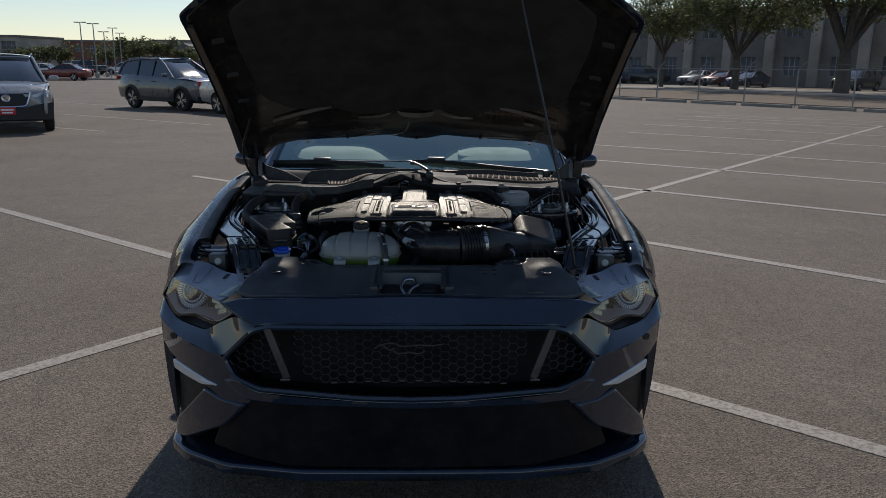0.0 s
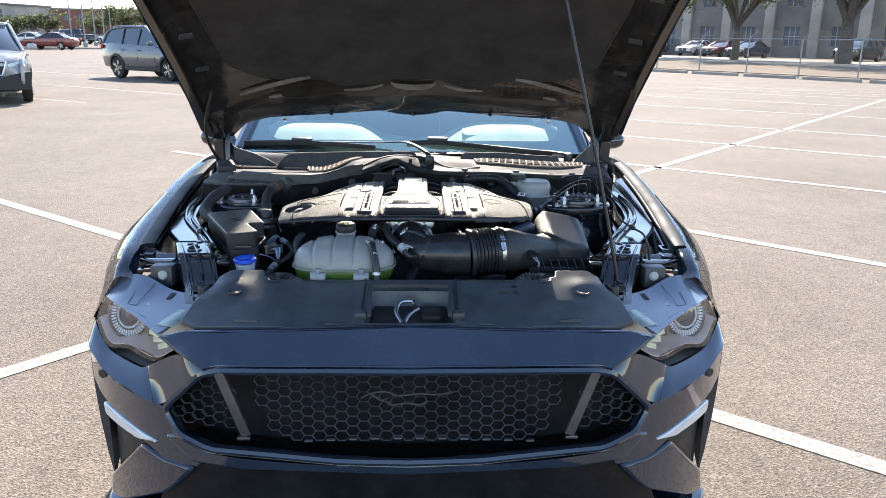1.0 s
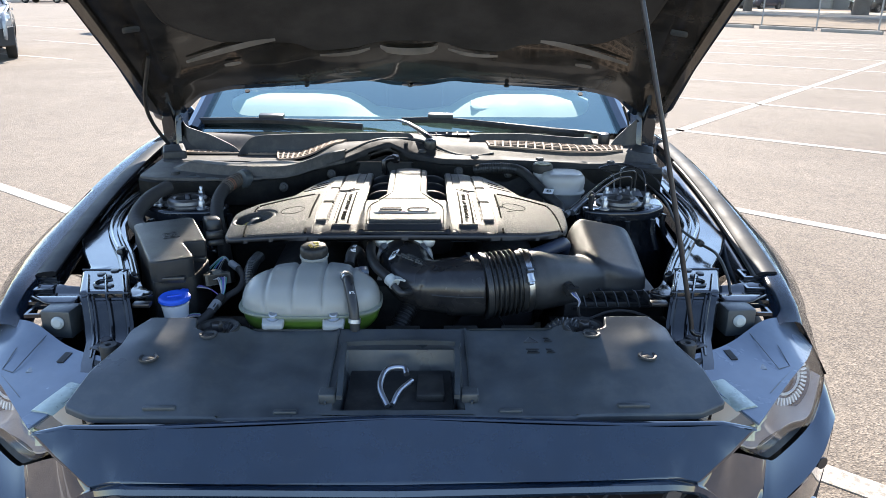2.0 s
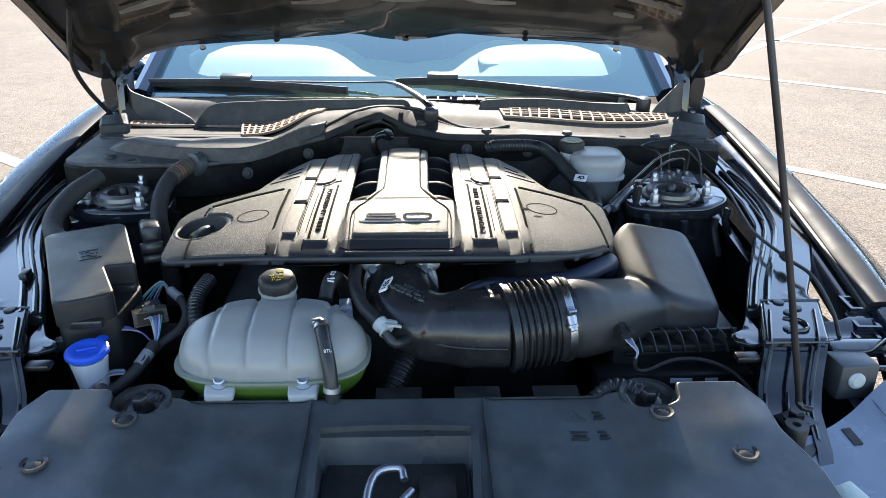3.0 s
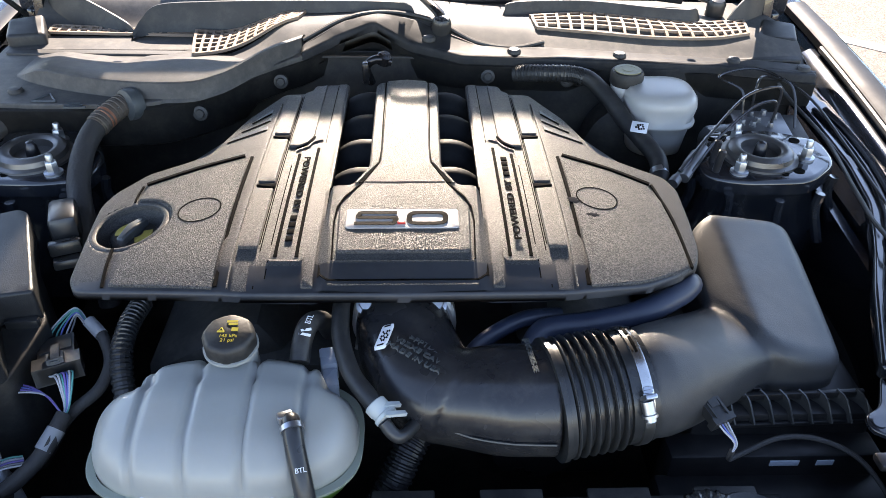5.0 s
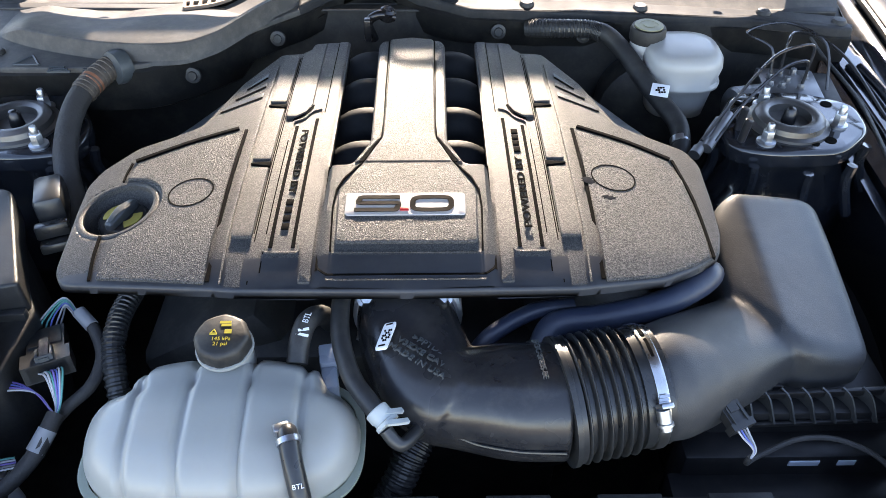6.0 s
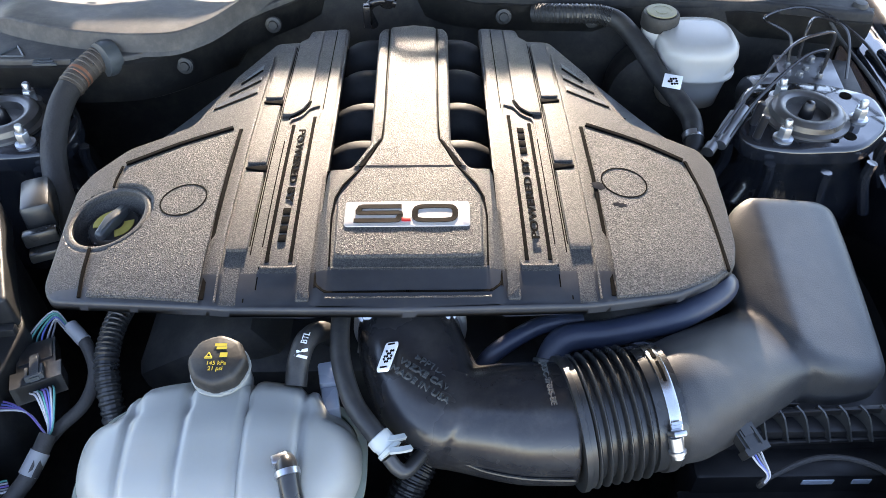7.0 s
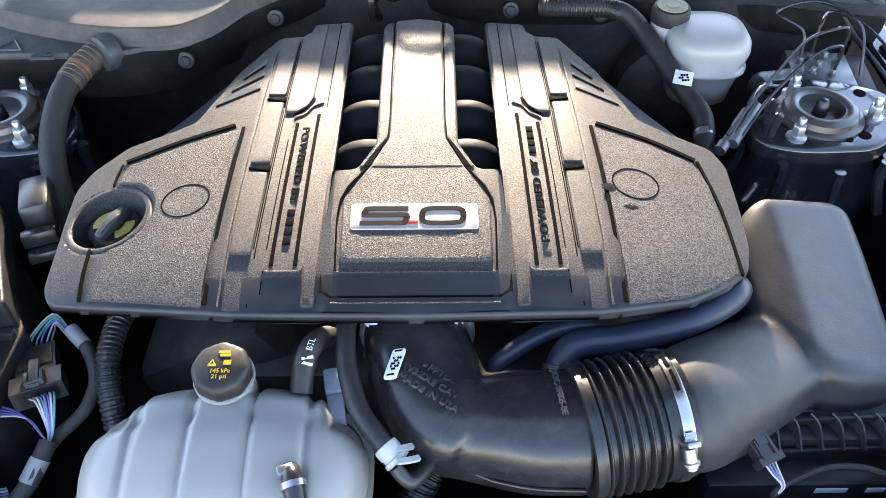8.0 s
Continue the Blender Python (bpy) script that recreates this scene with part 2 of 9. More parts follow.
TAN_TAPE = surface("worn_brown_tape", (0.065, 0.052, 0.042), 0.6, fine=200, bump=0.4, vary=0.4)
GREY_TAPE = surface("grey_tape", (0.21, 0.215, 0.225), 0.6, fine=200, bump=0.3)
ORANGE = surface("orange_plastic", (0.22, 0.085, 0.045), 0.5)
LENS_WHITE = surface("lamp_white", (0.62, 0.66, 0.66), 0.3, fine=200, bump=0.05)
LAMP_GREY = surface("lamp_grey", (0.30, 0.34, 0.40), 0.28, fine=300, bump=0.05)
# blue-grey puts the sky mirrored by the clear lamp top into colour
HOUSING = surface("sky_tinted_housing", (0.120, 0.150, 0.200), 0.22, fine=500, bump=0.1, vary=0.15, dust=0.05)
LAMP_YELLOW = surface("lamp_cream", (0.60, 0.64, 0.44), 0.25, coat=0.5, fine=300, bump=0.03)
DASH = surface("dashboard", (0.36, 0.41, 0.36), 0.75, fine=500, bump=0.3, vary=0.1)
CABIN = surface("cabin_trim", (0.03, 0.035, 0.04), 0.7)
GLASS = clear("windscreen_glass", (0.76, 0.94, 0.97), 0.03, 3.7, (0.72, 0.93, 0.86))
LENS = lamp_glass("lamp_lens")
# tan puts the asphalt mirrored in the lens into the bowl's colour
LAMP_BOWL = surface("asphalt_tinted_bowl", (0.54, 0.47, 0.41), 0.45, metal=0.0, coat=0.0, fine=300, bump=0.03, vary=0.1)
TINTED = clear("dark_glass", (0.06, 0.07, 0.08), 0.02)


def cover_plastic(name, rough, spec, tone_, relief=0.0011, mottle=1.0, size=620):
    """Grained black moulding: a fine pebbled face; its sparkle in raking light is also painted as speckle."""
    m, n, l, b = nodes_of(name)
    co = n.new("ShaderNodeTexCoord").outputs["Object"]
    v = n.new("ShaderNodeTexVoronoi")
    v.inputs["Scale"].default_value = size
    l.new(co, v.inputs["Vector"])
    big = grain(n, l, 7, 5, 0.65, co)
    tone = ramp(n, l, big, [(0.3, (0.85, 0.85, 0.86)), (0.72, (1.15, 1.13, 1.10))])
    speck = ramp(n, l, v.outputs["Color"], [(0.12, ((0.036 - 0.011 * mottle) * tone_,) * 3), (0.5, (0.036 * tone_,) * 3), (0.9, ((0.036 + 0.022 * mottle) * tone_, (0.036 + 0.020 * mottle) * tone_, (0.036 + 0.017 * mottle) * tone_))])
    mul = n.new("ShaderNodeMix")
    mul.data_type, mul.blend_type, mul.inputs[0].default_value = "RGBA", "MULTIPLY", 1.0
    l.new(speck, mul.inputs[6])
    l.new(tone, mul.inputs[7])
    l.new(mul.outputs[2], b.inputs["Base Color"])
    l.new(ramp(n, l, v.outputs["Color"], [(0.1, (rough + 0.08,) * 3), (0.9, (rough - 0.08,) * 3)]), b.inputs["Roughness"])
    bp = n.new("ShaderNodeBump")
    bp.inputs["Strength"].default_value, bp.inputs["Distance"].default_value = 1.0, relief
    b.inputs["Specular IOR Level"].default_value = spec
    l.new(v.outputs["Distance"], bp.inputs["Height"])
    l.new(bp.outputs[0], b.inputs["Normal"])
    return m


COVER, COVER_SMOOTH = cover_plastic("grained_cover", 0.60, 0.22, 1.5, 0.0007, 1.8, 760), cover_plastic("satin_cover", 0.55, 0.26, 1.35, 0.0005, 1.8, 820)
COVER_BODY = cover_plastic("fine_cover", 0.54, 0.26, 1.3, 0.0003, 1.2, 900)


def milky(name, top, low, level, soft=0.012):
    """Cloudy bottle plastic; the liquid shows through below a level (metres above the thing's base)."""
    m, n, l, b = nodes_of(name)
    co = n.new("ShaderNodeTexCoord")
    sep = n.new("ShaderNodeSeparateXYZ")
    l.new(co.outputs["Object"], sep.inputs[0])
    rng = n.new("ShaderNodeMapRange")
    rng.inputs[1].default_value, rng.inputs[2].default_value = level - soft, level + soft
    l.new(sep.outputs[2], rng.inputs[0])
    big = grain(n, l, 14, 4, 0.6, co.outputs["Object"])
    a = ramp(n, l, big, [(0.3, shade(low, 0.85)), (0.7, low)])
    c = ramp(n, l, big, [(0.3, shade(top, 0.92)), (0.7, top)])
    mix = n.new("ShaderNodeMix")
    mix.data_type = "RGBA"
    l.new(rng.outputs[0], mix.inputs[0])
    l.new(a, mix.inputs[6])
    l.new(c, mix.inputs[7])
    l.new(mix.outputs[2], b.inputs["Base Color"])
    b.inputs["Roughness"].default_value, b.inputs["Subsurface Weight"].default_value = 0.33, 0.35
    b.inputs["Subsurface Radius"].default_value, b.inputs["Subsurface Scale"].default_value = (1, 1, 1), 0.012
    bp = n.new("ShaderNodeBump")
    bp.inputs["Strength"].default_value, bp.inputs["Distance"].default_value = 0.12, 0.0006
    l.new(grain(n, l, 220, 3, 0.6, co.outputs["Object"]), bp.inputs["Height"])
    l.new(bp.outputs[0], b.inputs["Normal"])
    return m


def asphalt():
    m, n, l, b = nodes_of("worn_asphalt")
    co = n.new("ShaderNodeTexCoord").outputs["Object"]
    stone = n.new("ShaderNodeTexVoronoi")
    stone.inputs["Scale"].default_value = 140
    l.new(co, stone.inputs["Vector"])
    speck = ramp(n, l, stone.outputs["Color"], [(0.12, (0.090, 0.072, 0.057)), (0.45, (0.163, 0.131, 0.101)), (0.9, (0.285, 0.235, 0.183))])
    stain = ramp(n, l, grain(n, l, 0.55, 6, 0.65, co), [(0.35, (0.78, 0.76, 0.74)), (0.65, (1, 1, 1))])
    patch = ramp(n, l, grain(n, l, 6.0, 5, 0.7, co), [(0.3, (0.82, 0.82, 0.82)), (0.7, (1.08, 1.07, 1.05))])
    m1, m2 = n.new("ShaderNodeMix"), n.new("ShaderNodeMix")
    for k in (m1, m2):
        k.data_type, k.blend_type, k.inputs[0].default_value = "RGBA", "MULTIPLY", 1.0
    l.new(speck, m1.inputs[6])
    l.new(stain, m1.inputs[7])
    l.new(m1.outputs[2], m2.inputs[6])
    l.new(patch, m2.inputs[7])
    l.new(m2.outputs[2], b.inputs["Base Color"])
    b.inputs["Roughness"].default_value = 0.85
    bp = n.new("ShaderNodeBump")
    bp.inputs["Strength"].default_value, bp.inputs["Distance"].default_value = 0.7, 0.006
    l.new(stone.outputs["Distance"], bp.inputs["Height"])
    l.new(bp.outputs[0], b.inputs["Normal"])
    return m


def line_paint():
    m, n, l, b = nodes_of("worn_line_paint")
    co = n.new("ShaderNodeTexCoord").outputs["Object"]
    wear = ramp(n, l, grain(n, l, 38, 6, 0.75, co), [(0.40, (0.19, 0.163, 0.132)), (0.54, (0.37, 0.330, 0.282))])
    l.new(wear, b.inputs["Base Color"])
    b.inputs["Roughness"].default_value = 0.7
    bp = n.new("ShaderNodeBump")
    bp.inputs["Strength"].default_value, bp.inputs["Distance"].default_value = 0.5, 0.004
    l.new(grain(n, l, 90, 4, 0.6, co), bp.inputs["Height"])
    l.new(bp.outputs[0], b.inputs["Normal"])
    return m


ASPHALT, LINES = asphalt(), line_paint()

# ---- ground and setting ----
bm = bmesh.new()
bmesh.ops.create_grid(bm, x_segments=24, y_segments=24, size=900)
ground = tagged(part("ground", bm, ASPHALT, smooth=False), "sun-bleached grey asphalt of a wide parking lot", "ground", kind="structure")

U, V = Vector((0.766, -0.643, 0)), Vector((0.643, 0.766, 0))     # along the stall lines; along their divider
lot_lines = thing("parking_lines", (0, 0, 0), "worn white painted stall lines on the asphalt", "parking lines", kind="structure")


def stripe(a, b, wide=0.105):
    a, b = Vector((*a, 0)), Vector((*b, 0))
    d = (b - a).normalized()
    s = Vector((-d.y, d.x, 0)) * wide / 2
    n = max(2, int((b - a).length / 0.6))
    k = bmesh.new()
    rows = []
    for i in range(n + 1):
        p = a.lerp(b, i / n)
        j = 0.006 * math.sin(i * 2.3 + a.x)
        rows.append([p - s * (1 + j) + Vector((0, 0, z)) for z in (-0.004, 0.004)] + [p + s * (1 - j) + Vector((0, 0, z)) for z in (0.004, -0.004)])
    skin(k, rows)
    part("stripe", k, LINES, lot_lines, smooth=False)


stripe((-6.111, -3.948), (-2.04, 1.366))
stripe((-2.04, 1.366), (2.338, 6.733))
stripe((2.338, 6.733), (13.029, 19.326))
for a, b in (((-4.949, 6.236), (-1.98, 3.817)), ((-1.98, 3.817), (1.192, 1.236)), ((1.192, 1.236), (4.343, -1.464)), ((-3.166, 8.38), (2.037, 4.383)), ((2.037, 4.383), (6.666, 0.21)),
             ((-1.212, 10.47), (2.393, 7.711)), ((2.393, 7.711), (8.383, 3.158)), ((-0.404, 12.954), (2.991, 10.535)), ((2.991, 10.535), (10.201, 5.448)), ((0.606, 15.384), (3.595, 13.121)), ((3.595, 13.121), (12.019, 7.608)),
             ((4.986, 16.352), (13.534, 10.632)), ((6.161, 19.11), (15.15, 13.116)), ((7.865, 21.36), (16.968, 15.492)),
             ((-10.868, 21.324), (-5.438, 17.615)), ((-9.797, 16.95), (-7.22, 15.384)), ((-15.655, 29.64), (-8.787, 24.348)),
             ((8.909, 22.851), (10.13, 23.603)), ((10.13, 23.603), (16.362, 19.596)), ((8.909, 22.851), (14.746, 17.868))):
    stripe(a, b)
for i in range(5):
    p = Vector((9.7 + i * 1.16, 22.85 - i * 0.78))
    stripe(p, p + Vector((1.5, -0.15)), 0.09)

# kerb of separate concrete blocks, with the fence standing on it
CONCRETE = surface("concrete", (0.30, 0.265, 0.22), 0.85, fine=60, coarse=1.2, bump=0.5, depth=0.006)
DARK_EARTH = surface("bare_earth", (0.16, 0.12, 0.08), 0.95, fine=14, coarse=0.7, vary=0.4, bump=0.8, depth=0.05)
K0, K1 = Vector((6.4, 41.9, 0)), Vector((20.9, 20.9, 0))
kd = (K1 - K0).normalized()
kerb = thing("kerb", K0, "weathered concrete kerb of long wheel stops below a fence", "kerb", kind="structure")
for i in range(10):
    a, b = K0 + kd * (i * 2.6 + 0.1), K0 + kd * (i * 2.6 + 2.35)
    k = bmesh.new()
    sweep(k, [a, a.lerp(b, 0.5), b], [(-0.10, 0), (-0.085, 0.11), (-0.06, 0.13), (0.06, 0.13), (0.085, 0.11), (0.10, 0)], n=2)
    part("kerb_block", k, CONCRETE, kerb)
verge = bmesh.new()
kn = Vector((-kd.y, kd.x, 0))
slab(verge, [(0, 2.6), (46, 2.6), (46, 34), (0, 34)], lambda a, b, h: K0 - kd * 12 + kd * a + kn * b + Vector((0, 0, 0.06 + h)), 0.1, 0.03, 4)
tagged(part("verge", verge, DARK_EARTH), "dry bare earth and leaf litter under the trees", "verge", kind="structure")
drive = bmesh.new()
slab(drive, [(0, 15), (46, 15), (46, 27.5), (0, 27.5)], lambda a, b, h: K0 - kd * 12 + kd * a + kn * b + Vector((0, 0, 0.10 + h)), 0.06, 0.02, 4)
tagged(part("side_road", drive, CONCRETE), "pale concrete drive with parked cars along a building", "road", kind="structure")

# fence: posts with slanted tops, a top rail, wire
FENCE_STEEL = surface("galvanised", (0.30, 0.30, 0.29), 0.6, metal=0.5, fine=80, bump=0.1)
fence = thing("chain_link_fence", K0 + kn * 0.85, "galvanised chain-link fence with slanted barbed-wire arms", "fence")
F0 = K0 + kn * 0.85
for i in range(11):
    p = F0 + kd * (0.6 + i * 2.4)
    k = bmesh.new()
    tube(k, [p, p + Vector((0, 0, 1.55))], 0.032, 8, 2)
    tube(k, [p + Vector((0, 0, 1.55)), p + kn * 0.15 + kd * 0.28 + Vector((0, 0, 1.9))], 0.02, 6, 2)
    part("fence_post", k, FENCE_STEEL, fence)
k = bmesh.new()
for z, r in ((1.55, 0.022), (0.08, 0.006)):
    tube(k, [F0 + Vector((0, 0, z)), F0 + kd * 27 + Vector((0, 0, z))], r, 6, 2)
part("rail", k, FENCE_STEEL, fence)
k = bmesh.new()
for j in range(3):
    o = kn * (0.05 + 0.05 * j) + kd * 0.09 * j + Vector((0, 0, 1.66 + 0.1 * j))
    tube(k, [F0 + o, F0 + kd * 27 + o], 0.0016, 4, 1)
for i in range(300):      # diamond mesh wires, both ways
    for d in (1, -1):
        a = F0 + kd * (i * 0.09)
        b = a + kd * (d * 1.47) + Vector((0, 0, 1.47))
        if 0 < (b - F0).dot(kd) < 27:
            tube(k, [a + Vector((0, 0, 0.08)), b + Vector((0, 0, 0.08))], 0.0013, 3, 1, False)
tagged(part("wire_mesh", k, FENCE_STEEL, fence, smooth=False), kind="stuff")

# ---- the sports car with its hood up ----
car = thing("sports_car", (0, 1.9, 0), "glossy black two-door sports car with its hood propped open", "car")


def nose_y(x, z):
    """How far back the front skin lies."""
    x = abs(x)
    return 0.072 + 0.42 * (x / 0.93) ** 4 + max(0, z - 0.715) * 1.5 * max(0, 1 - x / 1.1)


def on_nose(a, b, h):
    e = 0.004
    n = Vector((-(nose_y(a + e, b) - nose_y(a - e, b)) / (2 * e), 1, -(nose_y(a, b + e) - nose_y(a, b - e)) / (2 * e))).normalized()
    return Vector((a, nose_y(a, b), b)) - n * h


def nose_piece(name, poly, mat, label="", off=0.0, thick=0.03, r=0.006, round_=0.012, step=0.04, parent=None):
    k = bmesh.new()
    slab(k, fillet(poly, round_), lambda a, b, h: on_nose(a, b, h + off), thick, r, step)
    return part(name, k, mat, parent or car, label)


def shell(bm, s, edges, thick=0.003, n=6, bow=0.0):
    """A curved panel stretched between edge lines, for the right side (s 1) or the left (s -1)."""
    lines = [spline([Vector((s * x, y, z)) for x, y, z in e], n) for e in edges]
    rows = []
    for a, b in zip(lines, lines[1:]):
        for i in range(4):
            u = i / 4
            rows.append([p.lerp(q, u) + Vector((s * 0.6, -0.8, 0.3)) * bow * 4 * u * (1 - u) for p, q in zip(a, b)])
    rows.append(lines[-1])
    fresh = bmesh.new()
    skin(fresh, rows, False, (False, False))
    bmesh.ops.recalc_face_normals(fresh, faces=fresh.faces[:])
    bmesh.ops.solidify(fresh, geom=fresh.faces[:], thickness=thick)
    data = bpy.data.meshes.new("panel")
    fresh.to_mesh(data)
    fresh.free()
    bm.from_mesh(data)
    bpy.data.meshes.remove(data)
    return bm


def half_width(y):
    """The body's greatest half width along its length."""
    return 0.960 - 0.085 * max(0, (0.96 - y) / 0.56) ** 2


def both(half):
    """A whole symmetric outline from its right half, from the middle top round to the middle bottom."""
    return list(half) + [(-x, y) for x, y in reversed(half)]


INTAKE = surface("intake_black", (0.004, 0.005, 0.008), 0.4, fine=300, bump=0.1, spec=0.25, dust=0.03)
MESH_EDGE = surface("mesh_plastic", (0.085, 0.085, 0.088), 0.4, fine=300, bump=0.05, dust=0.1)
# edge lines at the front corner, from the middle of the car outwards
LENS_TOP = [(0.612, 0.186, 0.769), (0.665, 0.250, 0.771), (0.735, 0.335, 0.772), (0.805, 0.418, 0.768), (0.862, 0.505, 0.756)]
LENS_LOW = [(0.574, 0.196, 0.722), (0.648, 0.236, 0.675), (0.735, 0.302, 0.681), (0.815, 0.372, 0.660), (0.882, 0.472, 0.692)]
LENS_REAR = [(0.524, 0.372, 0.802), (0.594, 0.398, 0.799), (0.660, 0.440, 0.800), (0.745, 0.500, 0.818), (0.828, 0.548, 0.806)]
CHEEK_TOP = [(0.667, 0.247, 0.656), (0.695, 0.264, 0.648), (0.800, 0.364, 0.646), (0.852, 0.428, 0.664), (0.898, 0.505, 0.688), (0.925, 0.610, 0.700)]
CHEEK_CREASE = [(0.627, 0.156, 0.602), (0.665, 0.180, 0.604), (0.780, 0.278, 0.618), (0.850, 0.364, 0.634), (0.900, 0.452, 0.646), (0.934, 0.610, 0.660)]

# front bumper: nose panel, cheeks, lower bar, intake, splitter
bumper = nose_piece("front_bumper", both([(0.0, 0.793), (0.38, 0.793), (0.545, 0.784), (0.613, 0.764), (0.555, 0.738), (0.487, 0.708), (0.44, 0.7205), (0.0, 0.7225)]), PAINT, "glossy black bumper nose", thick=0.02, round_=0.006)
for s in (1, -1):
    nose_piece("cheek", mirrored([(0.626, 0.604), (0.600, 0.594), (0.565, 0.528), (0.485, 0.497), (0.515, 0.448), (0.60, 0.440), (0.665, 0.476), (0.70, 0.500), (0.835, 0.535), (0.880, 0.56), (0.886, 0.644), (0.815, 0.627), (0.745, 0.614)], s), PAINT, "", thick=0.03, r=0.004, round_=0.006, step=0.02, parent=bumper)
    shell(k := bmesh.new(), s, [CHEEK_TOP, CHEEK_CREASE], 0.006)
    part("cheek_facet", k, PAINT, bumper, "upward-facing black facet below the headlight")
    shell(k := bmesh.new(), s, [[(0.484, 0.108, 0.716), (0.545, 0.152, 0.724), (0.578, 0.182, 0.714), (0.646, 0.226, 0.672), (0.667, 0.247, 0.656)], [(0.486, 0.094, 0.702), (0.515, 0.106, 0.672), (0.550, 0.122, 0.642), (0.600, 0.146, 0.604), (0.627, 0.156, 0.600)]], 0.006)
    part("cheek_corner", k, PAINT, bumper)
    shell(k := bmesh.new(), s, [[(x - 0.004, y + 0.012, z + 0.006) for x, y, z in LENS_LOW[1:]], [(x - 0.020, y + 0.045, z - 0.012) for x, y, z in LENS_LOW[1:]], [(x - 0.004, y + 0.012, z - 0.004) for x, y, z in CHEEK_TOP[:-1]]], 0.003)
    part("headlight_gap", k, PLASTIC_DEEP, bumper, "dark slot below the headlight")
    nose_piece("corner_strip", mirrored([(0.815, 0.525), (0.742, 0.520), (0.662, 0.503), (0.620, 0.495), (0.685, 0.482), (0.81, 0.492)], s), SILVER_TRIM, "bright silver corner strip", off=0.006, thick=0.02, r=0.004, round_=0.01, step=0.03, parent=bumper)
    nose_piece("side_duct", mirrored([(0.86, 0.512), (0.70, 0.494), (0.60, 0.44), (0.69, 0.33), (0.80, 0.22), (0.872, 0.24)], s), PLASTIC_DEEP, "black side air duct", off=-0.04, thick=0.04, round_=0.015, parent=bumper)
    nose_piece("fang", mirrored([(0.676, 0.474), (0.609, 0.452), (0.52, 0.448), (0.60, 0.36), (0.77, 0.255), (0.83, 0.228), (0.822, 0.30)], s), PAINT, "", off=0.006, thick=0.035, r=0.01, round_=0.018, parent=bumper)
    k = bmesh.new()
    lathe(k, [(0.003, -0.003), (0.010, -0.002), (0.012, 0.0), (0.012, 0.003)], on_nose(0.80 * s, 0.612, 0.004), (0.35 * s, -0.9, 0), 20)
    part("side_marker", k, PLASTIC_SMOOTH, bumper, "small dark round sensor cap")
    # wrap round to the wheel arch
    k = bmesh.new()
    rows = []
    for i in range(8):
        u = i / 7
        y = 0.40 + 0.22 * u
        top = 0.640 + 0.025 * u
        rows.append([Vector((s * (half_width(y) - 0.02 * ((z - 0.6) / 0.3) ** 2), y, z)) for z in (0.24, 0.32, 0.42, 0.52, 0.58, 0.61, top)] + [Vector((s * (half_width(y) - 0.03), y, z)) for z in (top - 0.005, 0.60, 0.42, 0.24)])
    skin(k, rows)
    part("bumper_side", k, PAINT, bumper)
nose_piece("lower_bar", both([(0.0, 0.480), (0.16, 0.485), (0.484, 0.503), (0.565, 0.533), (0.60, 0.52), (0.53, 0.462), (0.40, 0.458), (0.0, 0.448)]), PAINT, "", off=0.006, thick=0.035, r=0.008, round_=0.01, parent=bumper)
nose_piece("lower_intake", both([(0.0, 0.462), (0.5, 0.462), (0.60, 0.44), (0.68, 0.26), (0.40, 0.232), (0.0, 0.230)]), INTAKE, "dark lower air intake", off=-0.02, thick=0.03, round_=0.02, parent=bumper)
k = bmesh.new()
slab(k, fillet(both([(0, 0.085), (0.35, 0.09), (0.62, 0.15), (0.78, 0.25), (0.85, 0.34), (0.88, 0.52), (0.80, 0.52), (0.5, 0.40), (0, 0.40)]), 0.03), lambda a, b, h: Vector((a, b, 0.225 + h - 0.02 * max(0, abs(a) - 0.3))), 0.035, 0.012, 0.06)
part("splitter", k, PAINT, bumper, "glossy black front splitter")
k = bmesh.new()
slab(k, fillet(both([(0, 0.46), (0.5, 0.46), (0.60, 0.42), (0.64, 0.30), (0.5, 0.255), (0, 0.25)]), 0.02), lambda a, b, h: Vector((a, 0.30 + 0.1 * a * a - h, b)), 0.01, 0.004, 0.08)
part("radiator_core", k, PLASTIC_DEEP, bumper)

BAR = surface("satin_bar", (0.11, 0.11, 0.115), 0.3, metal=0.6, fine=300, bump=0.1)
# grille: surround, honeycomb, two bars and a plain emblem
GR = [(0.0, 0.7165), (0.44, 0.7145), (0.489, 0.7025), (0.594, 0.596), (0.562, 0.536), (0.484, 0.507), (0.154, 0.488), (0.0, 0.484)]
grille = part("grille", slab(bmesh.new(), fillet(both(GR), 0.015), lambda a, b, h: Vector((a, nose_y(a, b) + 0.085 + h * 0 - h, b)), 0.004, 0.002, 0.06), INTAKE, car, "black honeycomb grille")
k = bmesh.new()
rim = fillet(both(GR), 0.02)
path = [on_nose(p.x, p.y, 0.004) for p in rim]
sweep(k, path, [(-0.006, -0.012), (0.006, -0.010), (0.008, 0.004), (0.0, 0.008), (-0.008, 0.004)], n=1, up=(0, -1, 0), closed=True)
part("grille_frame", k, PAINT, grille)


def in_poly(x, y, poly):
    ins = False
    for i in range(len(poly)):
        (x0, y0), (x1, y1) = poly[i - 1], poly[i]
        if (y0 > y) != (y1 > y) and x < (x1 - x0) * (y - y0) / (y1 - y0) + x0:
            ins = not ins
    return ins


